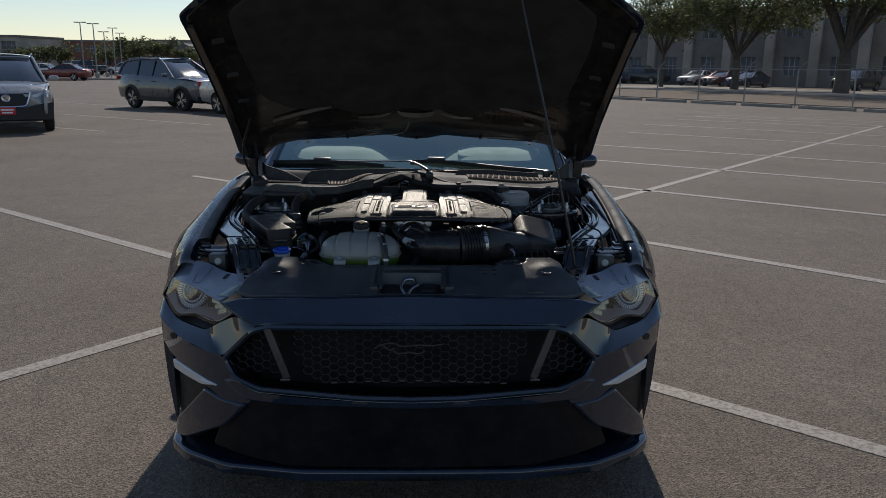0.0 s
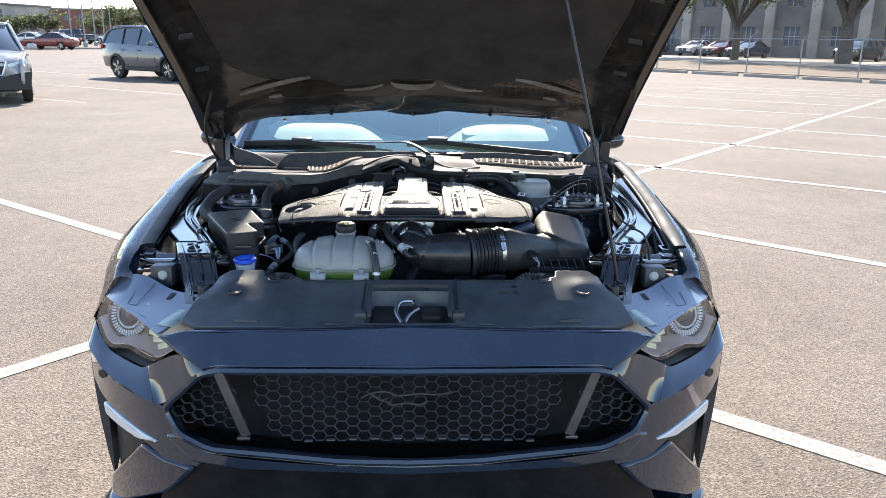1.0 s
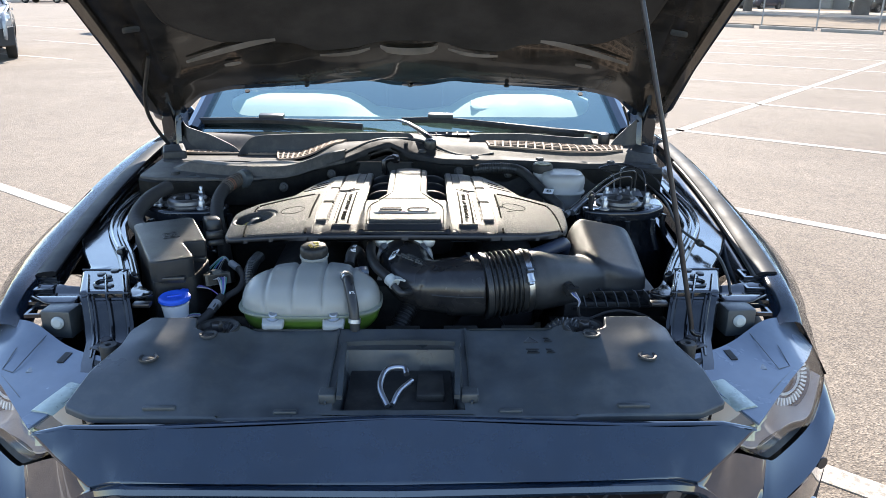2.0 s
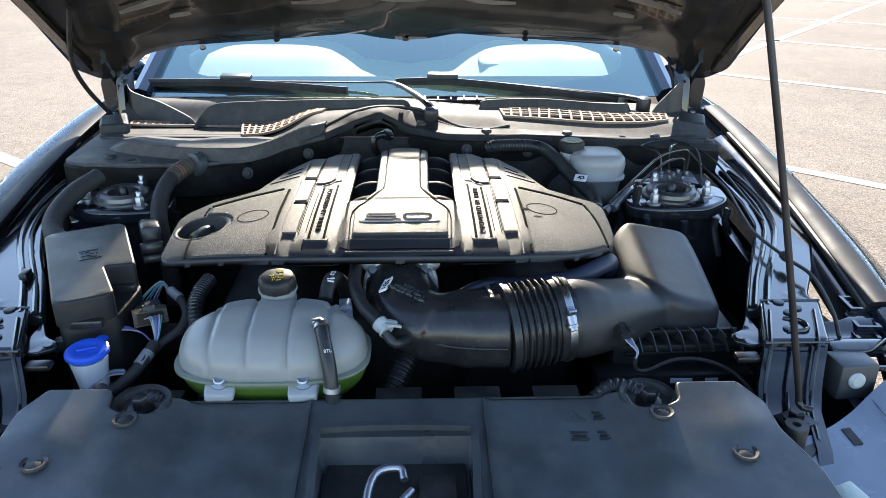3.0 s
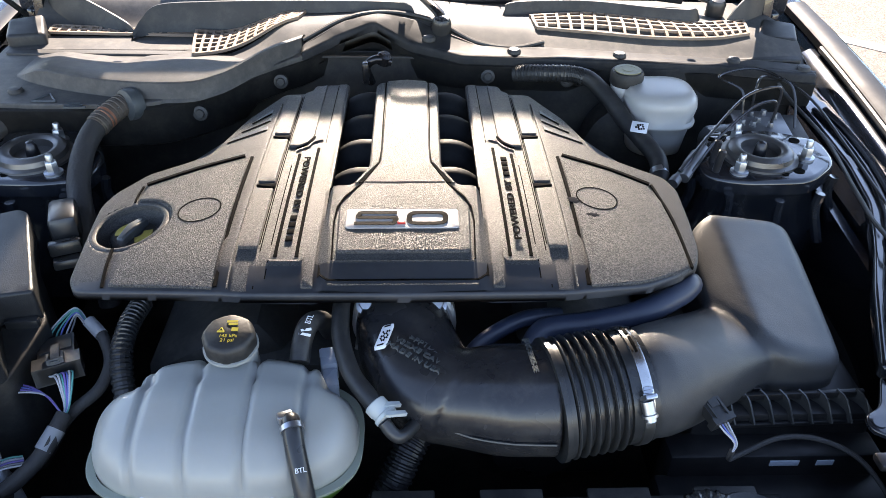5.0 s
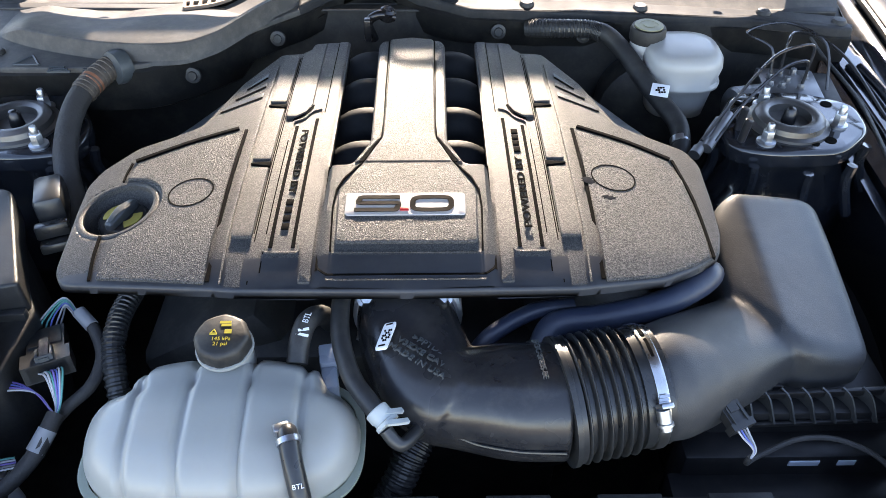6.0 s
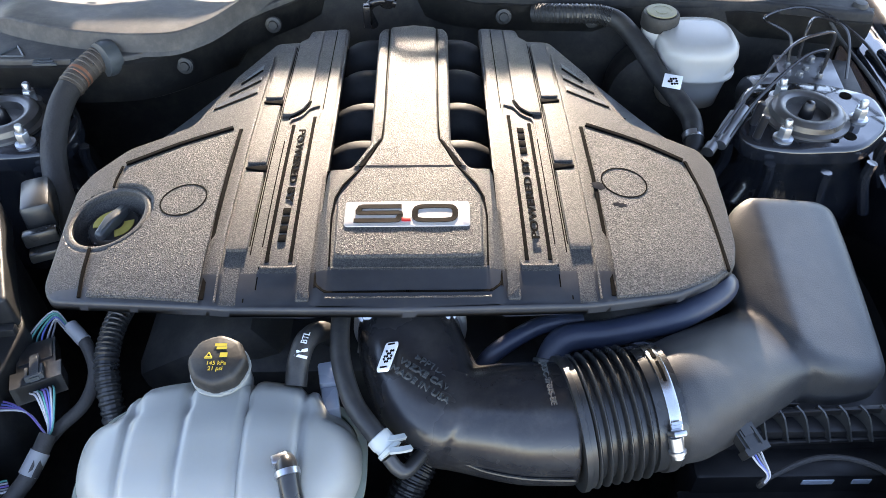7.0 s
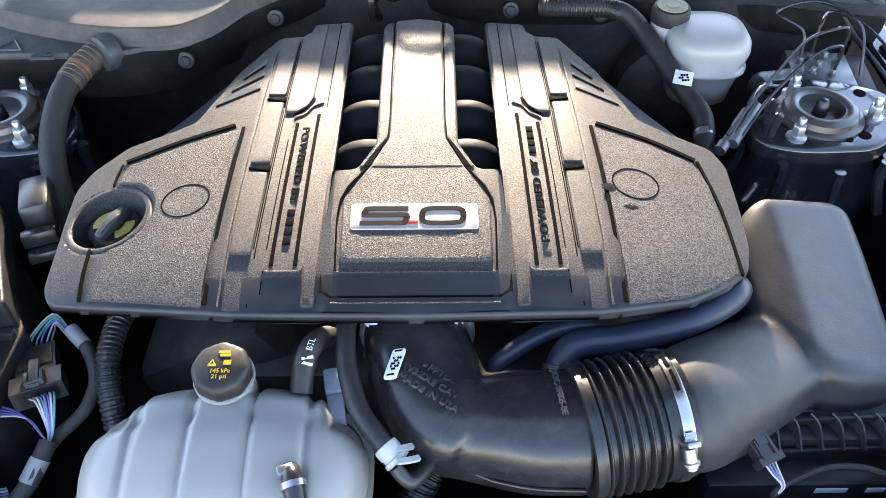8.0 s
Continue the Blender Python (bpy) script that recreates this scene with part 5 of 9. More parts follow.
# apron rails along both sides, rising over a boxed bracket
for s in (1, -1):
    k = bmesh.new()
    poly = mirrored([(0.572, 0.635), (0.70, 0.652), (0.703, 0.69), (0.765, 0.80), (0.826, 0.931), (0.847, 1.056), (0.850, 1.2), (0.845, 1.40), (0.83, 1.58), (0.757, 1.58), (0.762, 1.30), (0.755, 1.12), (0.735, 1.0), (0.692, 0.897), (0.637, 0.785)], s)
    slab(k, fillet(poly, 0.02), lambda a, b, h: Vector((a, b, 0.868 + 0.03 * max(0, b - 0.9) + h)), 0.02, 0.006, 0.05)
    rail = part("apron_rail", k, PAINT_BAY, car, "glossy black inner fender rail")
    for off, r in ((-0.012, 0.005), (0.009, 0.006)):
        k = bmesh.new()
        tube(k, [(s * (x + off), y, 0.872 + 0.03 * max(0, y - 0.9)) for x, y in ((0.599, 0.637), (0.649, 0.749), (0.717, 0.882), (0.760, 0.985), (0.785, 1.103), (0.793, 1.221), (0.787, 1.31))], r, 8, 6)
        part("rail_bead", k, PAINT_BAY, rail)
    k = bmesh.new()          # boxed bracket
    slab(k, fillet(mirrored([(0.602, 0.655), (0.704, 0.655), (0.655, 0.520), (0.553, 0.520)], s), 0.01), flat_at(0.876), 0.02, 0.006, 0.03)
    rows = []
    for x, y, z, w in ((0.606, 0.525, 0.872, 0.052), (0.598, 0.506, 0.866, 0.05), (0.592, 0.494, 0.85, 0.05), (0.585, 0.478, 0.825, 0.05), (0.58, 0.462, 0.81, 0.049), (0.572, 0.44, 0.803, 0.047), (0.552, 0.36, 0.795, 0.045), (0.532, 0.29, 0.772, 0.042)):
        rows.append([Vector((s * (x + w * q), y, z + dz)) for q, dz in ((-1, -0.02), (-0.98, 0), (-0.72, 0.004), (-0.66, -0.006), (0.4, -0.006), (0.46, 0.004), (0.95, 0.0), (1, -0.02), (1, -0.06), (-1, -0.06))])
    skin(k, rows)
    bracket = part("rail_bracket", k, PAINT_BAY, car, "stepped black front rail bracket")
    for q in (-0.78, -0.1, 0.62):
        k = bmesh.new()
        tube(k, [(s * (x + w * q), y, z + 0.001) for x, y, z, w in ((0.640, 0.61, 0.876, 0.052), (0.606, 0.525, 0.875, 0.052), (0.598, 0.506, 0.868, 0.05), (0.592, 0.494, 0.852, 0.05), (0.585, 0.478, 0.827, 0.05), (0.58, 0.462, 0.812, 0.049), (0.572, 0.44, 0.805, 0.047), (0.556, 0.38, 0.797, 0.045))], 0.0036, 8, 4)
        part("bracket_bead", k, PAINT_BAY, bracket)
    for pts, r in (([(0.552, 0.512, 0.8765), (0.65, 0.512, 0.8765)], 0.0022), ([(0.60, 0.648, 0.8765), (0.70, 0.648, 0.8765)], 0.0022), ([(0.600, 0.545, 0.876), (0.632, 0.548, 0.878), (0.636, 0.575, 0.878), (0.612, 0.588, 0.876)], 0.0035)):
        k = bmesh.new()
        tube(k, [(s * x, y, z) for x, y, z in pts], r, 8, 4)
        part("bracket_ridge", k, PAINT_BAY, bracket)
    for x, y in ((0.628, 0.641), (0.648, 0.620), (0.606, 0.553), (0.630, 0.605)):
        k = bmesh.new()
        lathe(k, [(0.009, 0), (0.009, 0.0035), (0.006, 0.004), (0.0, 0.004)], (s * x, y, 0.875), (0, 0, 1), 14)
        part("bracket_stud", k, DARK_STEEL, bracket)
    k = bmesh.new()
    hexnut(k, (s * 0.569, 0.42, 0.806), 0.012, 0.014)
    block(k, (s * 0.569, 0.42, 0.803), (0.05, 0.04, 0.006), (0, 0, 20 * s), 0.003)
    part("rod_pivot", k, DARK_STEEL, bracket)
    k = bmesh.new()
    lathe(k, [(0.030, 0), (0.028, 0.004), (0.0, 0.005)], (s * 0.547, 0.375, 0.793), (0, 0, 1), 20)
    lathe(k, [(0.016, 0), (0.0165, 0.028), (0.015, 0.031), (0.006, 0.031), (0.005, 0.022), (0, 0.022)], (s * 0.547, 0.378, 0.797), (0, 0, 1), 24)
    part("hood_stop", k, RUBBER, bracket, "round rubber hood stop")
    k = bmesh.new()          # ear with a hole, inboard
    slab(k, fillet(mirrored([(0.575, 0.637), (0.548, 0.585), (0.524, 0.572), (0.522, 0.552), (0.548, 0.535), (0.575, 0.545)], s), 0.012), flat_at(0.858), 0.006, 0.002, 0.03)
    lathe(k, [(0.007, 0), (0.007, 0.0012), (0, 0.0012)], (s * 0.535, 0.560, 0.8585), (0, 0, 1), 12)
    part("bracket_ear", k, PAINT_BAY, bracket)
    k = bmesh.new()          # cross bracket to the fender
    slab(k, fillet(mirrored([(0.69, 0.63), (0.73, 0.632), (0.772, 0.655), (0.80, 0.64), (0.79, 0.58), (0.735, 0.535), (0.67, 0.538)], s), 0.015), lambda a, b, h: Vector((a, b, 0.845 + 0.012 * math.sin(b * 60) * math.exp(-((b - 0.59) / 0.04) ** 2) + h)), 0.006, 0.003, 0.012)
    part("cross_bracket", k, PAINT_BAY, bracket)
    k = bmesh.new()
    block(k, (s * 0.695, 0.518, 0.815), (0.062, 0.05, 0.06), (0, 0, 5 * s), 0.005)
    box_ = part("lamp_mount", k, PLASTIC, bracket, "square black lamp mount with a white bolt")
    k = bmesh.new()
    lathe(k, [(0.013, 0), (0.013, 0.004), (0.008, 0.008), (0, 0.008)], (s * 0.692, 0.493, 0.821), (0, -1, 0.1), 18)
    part("mount_bolt", k, WHITE_PLASTIC, box_)
    k = bmesh.new()
    block(k, (s * 0.528, 0.512, 0.852), (0.036, 0.020, 0.010), (0, 0, 0), 0.003)
    part("rail_tab", k, DARK_STEEL, bracket)

# release cable over the right-hand rail
k = bmesh.new()
tube(k, [(0.70, 1.33, 0.93), (0.722, 1.30, 0.905), (0.735, 1.17, 0.892), (0.708, 1.0, 0.89), (0.695, 0.90, 0.89), (0.708, 0.79, 0.888), (0.722, 0.72, 0.885), (0.710, 0.62, 0.87), (0.70, 0.57, 0.85)], 0.0035, 8, 6)
part("release_cable", k, RUBBER, car, "thin black release cable")
k = bmesh.new()
lathe(k, [(0.003, -0.012), (0.008, -0.010), (0.009, 0.0), (0.008, 0.010), (0.003, 0.012)], (0.707, 0.795, 0.889), (0.1, -1, 0), 12)
part("cable_clip", k, PLASTIC_DEEP, car)

# radiator cover with a well for the latch
k = bmesh.new()


def rad_z(x, y):
    z = 0.790 + (0.10 + 0.08 * min(1, max(0, (abs(x) - 0.30) / 0.06))) * (y - 0.19) - 0.004 * (abs(x) > 0.128 and abs(x) < 0.30)
    side = min(1, max(0, (abs(x) - 0.30) / 0.05))
    z += 0.012 * side * min(1, max(0, (y - 0.20) / 0.08))
    dist = math.hypot((abs(x) - 0.475) / 0.05, (y - 0.36) / 0.05)
    z += 0.010 * math.exp(-dist * dist)
    if abs(x) < 0.105 and 0.205 < y < 0.385:
        z -= 0.05
    return z


half = [(0.0, 0.184), (0.30, 0.183), (0.51, 0.188), (0.562, 0.212), (0.545, 0.30), (0.515, 0.36), (0.515, 0.41), (0.49, 0.455), (0.40, 0.455), (0.395, 0.42), (0.365, 0.405), (0.335, 0.42), (0.33, 0.455), (0.31, 0.468), (0.0, 0.468)]
slab(k, fillet(both(half), 0.008), lambda a, b, h: Vector((a, b, rad_z(a, b) + h)), 0.012, 0.004, 0.0125)
RADCOVER = surface("satin_radiator_cover", (0.058, 0.066, 0.072), 0.36, fine=800, bump=0.25, depth=0.0005, dust=0.10)
radcover = part("radiator_cover", k, RADCOVER, car, "matt black plastic radiator cover with a latch well")
k = bmesh.new()
sweep(k, [(-0.10, 0.215, 0.806), (-0.105, 0.36, 0.822), (-0.09, 0.388, 0.825), (0.09, 0.388, 0.825), (0.105, 0.36, 0.822), (0.10, 0.215, 0.806)], [(-0.005, -0.004), (-0.005, 0.005), (0.005, 0.005), (0.005, -0.004)], n=4)
part("well_rim", k, PLASTIC, radcover)
k = bmesh.new()
tube(k, [(-0.02, 0.24, 0.775), (-0.035, 0.28, 0.79), (-0.025, 0.325, 0.80), (0.005, 0.335, 0.80), (0.012, 0.318, 0.795)], 0.0055, 10, 6)
tube(k, [(-0.012, 0.245, 0.775), (0.0, 0.275, 0.785), (0.022, 0.305, 0.79)], 0.0048, 10, 5)
latch = part("hood_latch", k, ZINC, radcover, "bright steel hood latch hooks")
k = bmesh.new()
block(k, (0.0, 0.30, 0.765), (0.19, 0.16, 0.012), (0, 0, 0), 0.003)
block(k, (0.055, 0.30, 0.775), (0.05, 0.08, 0.02), (0, 0, 0), 0.004)
part("latch_plate", k, PLASTIC_DEEP, radcover)
for s in (1, -1):
    k = bmesh.new()
    sweep(k, [(s * 0.125, y, rad_z(0.127, y) + 0.002) for y in (0.215, 0.30, 0.38, 0.46)], [(-0.0018, -0.004), (-0.0018, 0.003), (0.0018, 0.003), (0.0018, -0.004)], n=2)
    part("cover_rib", k, PLASTIC, radcover)
    for x, y in ((0.364, 0.394), (0.452, 0.318)):
        k = bmesh.new()
        lathe(k, [(0.017, 0.001), (0.016, 0.004), (0.012, 0.003), (0.011, 0.001), (0.007, 0.002), (0.0, 0.003)], (s * x, y, rad_z(x, y)), (0, 0, 1), 24)
        part("cover_clip", k, RUBBER, radcover, "round black push clip")
    k = bmesh.new()
    block(k, (s * 0.122, 0.235, 0.80), (0.03, 0.03, 0.018), (0, 0, 0), 0.004)
    part("cover_tab", k, PLASTIC, radcover)
    for x, y, w in ((0.40, 0.205, 0.055), (0.19, 0.200, 0.04)):
        k = bmesh.new()
        block(k, (s * x, y, rad_z(x, y) + 0.001), (w, 0.010, 0.008), (0, 0, 0), 0.003)
        part("cover_tab", k, PLASTIC, radcover)
    k = bmesh.new()
    lathe(k, [(0.045, -0.02), (0.045, 0.0), (0.040, 0.006), (0.034, 0.004), (0.030, -0.004), (0.0, -0.006)], (s * 0.362, 0.452, 0.825), (0, 0, 1), 30)
    mount = part("radiator_mount", k, RUBBER, car, "round rubber radiator mount")
    k = bmesh.new()
    hexnut(k, (s * 0.362, 0.445, 0.82), 0.012, 0.022)
    part("mount_nut", k, DARK_STEEL, mount)
for i, (x, y, w) in enumerate(((0.252, 0.427, 0.027), (0.290, 0.428, 0.027), (0.252, 0.388, 0.027), (0.290, 0.388, 0.027))):
    k = bmesh.new()
    if i == 0:
        for a, b in (((-1, -0.8), (1, -0.8)), ((1, -0.8), (0, 0.9)), ((0, 0.9), (-1, -0.8))):
            tube(k, [(x + a[0] * w / 2, y + a[1] * w / 2, rad_z(x, y) + 0.001), (x + b[0] * w / 2, y + b[1] * w / 2, rad_z(x, y) + 0.001)], 0.0009, 4, 1)
    else:
        for j in range(3):
            block(k, (x, y + (j - 1) * 0.007, rad_z(x, y) + 0.0008), (w * (0.9 - 0.2 * (j == 1)), 0.0035, 0.0016), (0, 0, 0), 0)
    part("moulded_mark", k, PLASTIC_SMOOTH, radcover)
# fan shroud and dark mass below
k = bmesh.new()
block(k, (0, 0.455, 0.62), (0.80, 0.06, 0.36), (0, 0, 0), 0.01)
block(k, (0, 0.54, 0.60), (0.9, 0.02, 0.30), (0, 0, 0), 0.005)
for i in range(7):
    block(k, (-0.36 + 0.12 * i, 0.50, 0.795), (0.07, 0.05, 0.006), (0, 0, 0), 0.002)
part("fan_shroud", k, PLASTIC_DEEP, car, "black radiator fan shroud")

# ---- engine ----
RUNNER = surface("dull_black_runner", (0.012, 0.013, 0.015), 0.62, fine=500, bump=0.2, dust=0.03, spec=0.10)
engine = thing("engine", (0, 1.0, 0.44), "dark engine block below its plastic cover", "engine")
k = bmesh.new()
block(k, (0, 1.0, 0.63), (0.42, 0.60, 0.38), (0, 0, 0), 0.02)
part("block", k, PLASTIC_DEEP, engine)
for s in (1, -1):
    k = bmesh.new()
    block(k, (s * 0.23, 1.0, 0.76), (0.20, 0.56, 0.16), (0, 30 * s, 0), 0.03)
    part("cylinder_head", k, PLASTIC_DEEP, engine)
k = bmesh.new()
block(k, (0, 1.10, 0.865), (0.24, 0.44, 0.09), (0, 0, 0), 0.03)
part("intake_manifold", k, PLASTIC_DEEP, engine)
for s in (1, -1):
    for i in range(4):
        k = bmesh.new()
        y = 0.972 + 0.088 * i
        tube(k, [(s * 0.02, y, 0.902), (s * 0.055, y, 0.918), (s * 0.085, y, 0.912), (s * 0.105, y, 0.880)], 0.030, 18, 6)
        part("intake_runner", k, RUNNER, engine, "black arched intake runner")
    k = bmesh.new()
    block(k, (s * 0.25, 0.70, 0.70), (0.09, 0.06, 0.14), (0, 0, 0), 0.01)
    lathe(k, [(0.06, -0.02), (0.06, 0.015), (0.03, 0.02), (0, 0.02)], (s * 0.17, 0.66, 0.72), (0, -1, 0), 24)
    part("pulley", k, DARK_STEEL, engine)
k = bmesh.new()
lathe(k, [(0.066, 0.0), (0.066, 0.02), (0.062, 0.024)], (0, 0.745, 0.865), (0, -1, 0.1), 32)
for a in (0.7, 2.44, 3.9, 5.5):
    lathe(k, [(0.014, 0.0), (0.014, 0.022), (0.010, 0.024), (0, 0.024)], (0.072 * math.cos(a), 0.75, 0.865 + 0.072 * math.sin(a)), (0, -1, 0.1), 12)
part("throttle_body", k, ALU, engine, "bright cast throttle body")
for x in (-0.047, 0.041):
    k = bmesh.new()
    hexnut(k, (x, 0.724, 0.899), 0.0085, 0.014, (0, -0.7, 0.7))
    part("throttle_bolt", k, ZINC, engine)
k = bmesh.new()
for x, y, z, w in ((-0.09, 0.66, 0.86, 0.02), (-0.085, 0.63, 0.855, 0.018)):
    block(k, (x, y, z), (w, 0.03, 0.03), (0, 0, 10), 0.003)
part("sensor_plug", k, LAMP_GREY, engine, "small grey sensor plug")
k = bmesh.new()
tube(k, [(-0.067, 1.325, 0.93), (-0.075, 1.315, 0.965), (-0.055, 1.31, 0.982), (-0.03, 1.315, 0.975)], 0.008, 10, 5)
lathe(k, [(0.013, 0), (0.013, 0.016), (0.009, 0.02), (0, 0.02)], (-0.045, 1.318, 0.972), (0.3, -0.2, 1), 16)
block(k, (-0.075, 1.30, 0.96), (0.012, 0.016, 0.04), (0, 0, 0), 0.003)
part("vent_valve", k, DARK_STEEL, engine, "small black vent valve")
# engine cover
cover = thing("engine_cover", (0, 0.95, 0.88), "grained black V8 engine cover with a silver badge", "engine cover")


def curve_at(y, tab):
    """A smooth curve through the rows of place and height."""
    if y <= tab[0][0]:
        return tab[0][1] - (tab[0][0] - y) * (tab[1][1] - tab[0][1]) / (tab[1][0] - tab[0][0])
    for i in range(len(tab) - 1):
        (a, p), (b, q) = tab[i], tab[i + 1]
        if y <= b:
            s0 = (q - tab[i - 1][1]) / (b - tab[i - 1][0]) if i else (q - p) / (b - a)
            s1 = (tab[i + 2][1] - p) / (tab[i + 2][0] - a) if i + 2 < len(tab) else (q - p) / (b - a)
            u, d = (y - a) / (b - a), b - a
            return (2 * u ** 3 - 3 * u * u + 1) * p + (u ** 3 - 2 * u * u + u) * d * s0 + (3 * u * u - 2 * u ** 3) * q + (u ** 3 - u * u) * d * s1
    return tab[-1][1]


MIDDLE = [(0.69, 0.9415), (0.72, 0.9475), (0.76, 0.9545), (0.82, 0.9605), (0.89, 0.9655), (0.96, 0.968), (1.10, 0.967), (1.28, 0.958)]
COLUMN = [(0.69, 0.9365), (0.72, 0.9435), (0.76, 0.9495), (0.82, 0.9525), (0.91, 0.9540), (1.05, 0.9515), (1.20, 0.945), (1.31, 0.9375)]


def top(x, y):
    a = abs(x)
    s = min(1.0, max(0.0, (a - 0.097) / 0.008))
    z = curve_at(y, MIDDLE) * (1 - s) + curve_at(y, COLUMN) * s
    w = max(0.0, a - 0.214)
    return z - 0.115 * w - 0.12 * w * w


def on_cover(off=0.0):
    return lambda a, b, h: Vector((a, b, top(a, b) + off + h))


def over(x, y, off=0.0):
    return Vector((x, y, top(x, y) + off))


REAR = [(0.262, 1.150), (0.214, 1.246), (0.170, 1.252), (0.166, 1.292), (0.1045, 1.300)]
WING = [(0.1015, 0.6915), (0.20, 0.697), (0.2175, 0.699), (0.30, 0.716), (0.347, 0.741), (0.376, 0.764), (0.387, 0.80), (0.394, 0.865), (0.400, 0.948), (0.388, 0.981), (0.345, 1.003), (0.300, 1.030)] + REAR
LEFT = [(0.1015, 0.6915), (0.20, 0.697), (0.2175, 0.699), (0.30, 0.711), (0.364, 0.721), (0.402, 0.728), (0.414, 0.748), (0.418, 0.80), (0.424, 0.86), (0.428, 0.912), (0.418, 0.945), (0.381, 0.991), (0.332, 1.012), (0.300, 1.030)] + REAR
SLOT = [(0.1035, 0.901), (0.0735, 0.901), (0.0515, 0.950), (0.0535, 1.245), (0.047, 1.262)]
WELL = (-0.367, 0.851, 0.047, 0.050)


def well(a, b):
    """The round well of the oil filler."""
    d = math.hypot((a - WELL[0]) / WELL[2], (b - WELL[1]) / WELL[3])
    return -0.034 * min(1, max(0, (1.06 - d) / 0.20))


def line(name, pts, w, mat, deep=0.003, proud=0.0008, n=3, shut=False, label=""):
    """A thin bead or dark joint strip that follows the cover; a joint's shade is its near-black colour."""
    k = bmesh.new()
    sweep(k, [over(x, y) for x, y in pts], [(-w, -deep), (-w, proud), (w, proud), (w, -deep)], n=n, closed=shut)
    return part(name, k, mat, cover, label)


def plate(name, poly, mat, off, thick, r=0.001, step=0.02, round_=0.003, label=""):
    k = bmesh.new()
    slab(k, fillet(poly, round_), on_cover(off), thick, r, step)
    return part(name, k, mat, cover, label)


k = bmesh.new()
body = [(0.0, 0.6905)] + WING[1:] + SLOT
slab(k, fillet(body + [(-x, y) for x, y in reversed(LEFT[1:] + SLOT)], 0.010, 4), on_cover(), 0.012, 0.0035, 0.0065, dip=well)
body_ = part("cover_body", k, COVER_BODY, cover, "grained black moulded body with a smooth, darkened front apron")
# smoother front apron; its darker colour also carries the slope's shade
APRON = surface("shaded_smooth_apron", (0.030, 0.032, 0.037), 0.42, fine=700, bump=0.12, dust=0.04, spec=0.4)
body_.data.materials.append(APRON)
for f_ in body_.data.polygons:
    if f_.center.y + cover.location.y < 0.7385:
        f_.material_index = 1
for s in (1, -1):
    # raised textured panel; near-black strips round it carry the shade of grooves
    if s > 0:
        poly = [(0.231, 1.000), (0.300, 0.972), (0.352, 0.940), (0.362, 0.90), (0.363, 0.80), (0.360, 0.755), (0.336, 0.738), (0.29, 0.718), (0.2265, 0.706)]
    else:
        poly = [(-0.231, 1.000), (-0.30, 0.976), (-0.368, 0.944), (-0.372, 0.912), *[(WELL[0] + 0.056 * math.cos(radians(w)), WELL[1] + 0.059 * math.sin(radians(w))) for w in range(92, -84, -11)], (-0.358, 0.728), (-0.29, 0.717), (-0.2265, 0.706)]
    plate("raised_panel", poly, COVER, 0.0035, 0.006, 0.0012, 0.012, 0.002)
    line("groove", [(s * x, y) for x, y in (((0.236, 1.010), (0.302, 0.982), (0.357, 0.949)) if s > 0 else ((0.240, 1.009), (0.306, 0.985), (0.373, 0.954)))], 0.0026, SHADE_AND_PRINT, proud=0.0034, label="near-black strip shading a groove in the cover")
    line("groove", [(s * x, y) for x, y in ((0.2285, 1.003), (0.2275, 0.86), (0.2235, 0.709))], 0.0021, SHADE_AND_PRINT, proud=0.0026)
    line("groove", [(s * x, y) for x, y in (((0.360, 0.948), (0.3675, 0.86), (0.3655, 0.756)) if s > 0 else ((0.374, 0.800), (0.371, 0.765), (0.366, 0.728)))], 0.0017, SHADE_AND_PRINT, proud=0.0024)
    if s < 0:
        line("groove", [(-0.377, 0.950), (-0.378, 0.925), (-0.377, 0.908)], 0.0012, SHADE_AND_PRINT, proud=0.0022)
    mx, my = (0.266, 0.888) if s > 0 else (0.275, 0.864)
    line("round_mark", [(s * (mx + 0.0285 * math.cos(w)), my + 0.0275 * math.sin(w)) for w in (2 * math.pi * i / 32 for i in range(32))], 0.0009, SHADE_AND_PRINT, deep=0.001, proud=0.0040, n=1, shut=True)
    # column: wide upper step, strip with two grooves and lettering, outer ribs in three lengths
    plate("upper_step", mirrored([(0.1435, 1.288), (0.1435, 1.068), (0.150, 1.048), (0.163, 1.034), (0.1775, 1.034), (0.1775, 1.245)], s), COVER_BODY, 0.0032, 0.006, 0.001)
    line("step_shade", [(s * x, y) for x, y in ((0.1425, 1.070), (0.148, 1.049), (0.161, 1.033), (0.166, 1.031))], 0.0016, SHADE_AND_PRINT, proud=0.0014)
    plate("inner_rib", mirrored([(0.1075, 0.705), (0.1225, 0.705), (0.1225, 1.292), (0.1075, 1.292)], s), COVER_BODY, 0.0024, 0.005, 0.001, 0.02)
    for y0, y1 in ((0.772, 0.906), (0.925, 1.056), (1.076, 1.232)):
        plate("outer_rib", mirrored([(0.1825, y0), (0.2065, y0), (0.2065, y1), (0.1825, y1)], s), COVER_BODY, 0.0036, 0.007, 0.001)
    # notches and front pocket: their shade is drawn as near-black plates
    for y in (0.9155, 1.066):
        plate("notch_shade", mirrored([(0.181, y - 0.0065), (0.207, y - 0.001), (0.207, y + 0.001), (0.181, y + 0.0045)], s), SHADE_AND_PRINT, 0.0034, 0.004, 0.0004, 0.05, 0.0008)
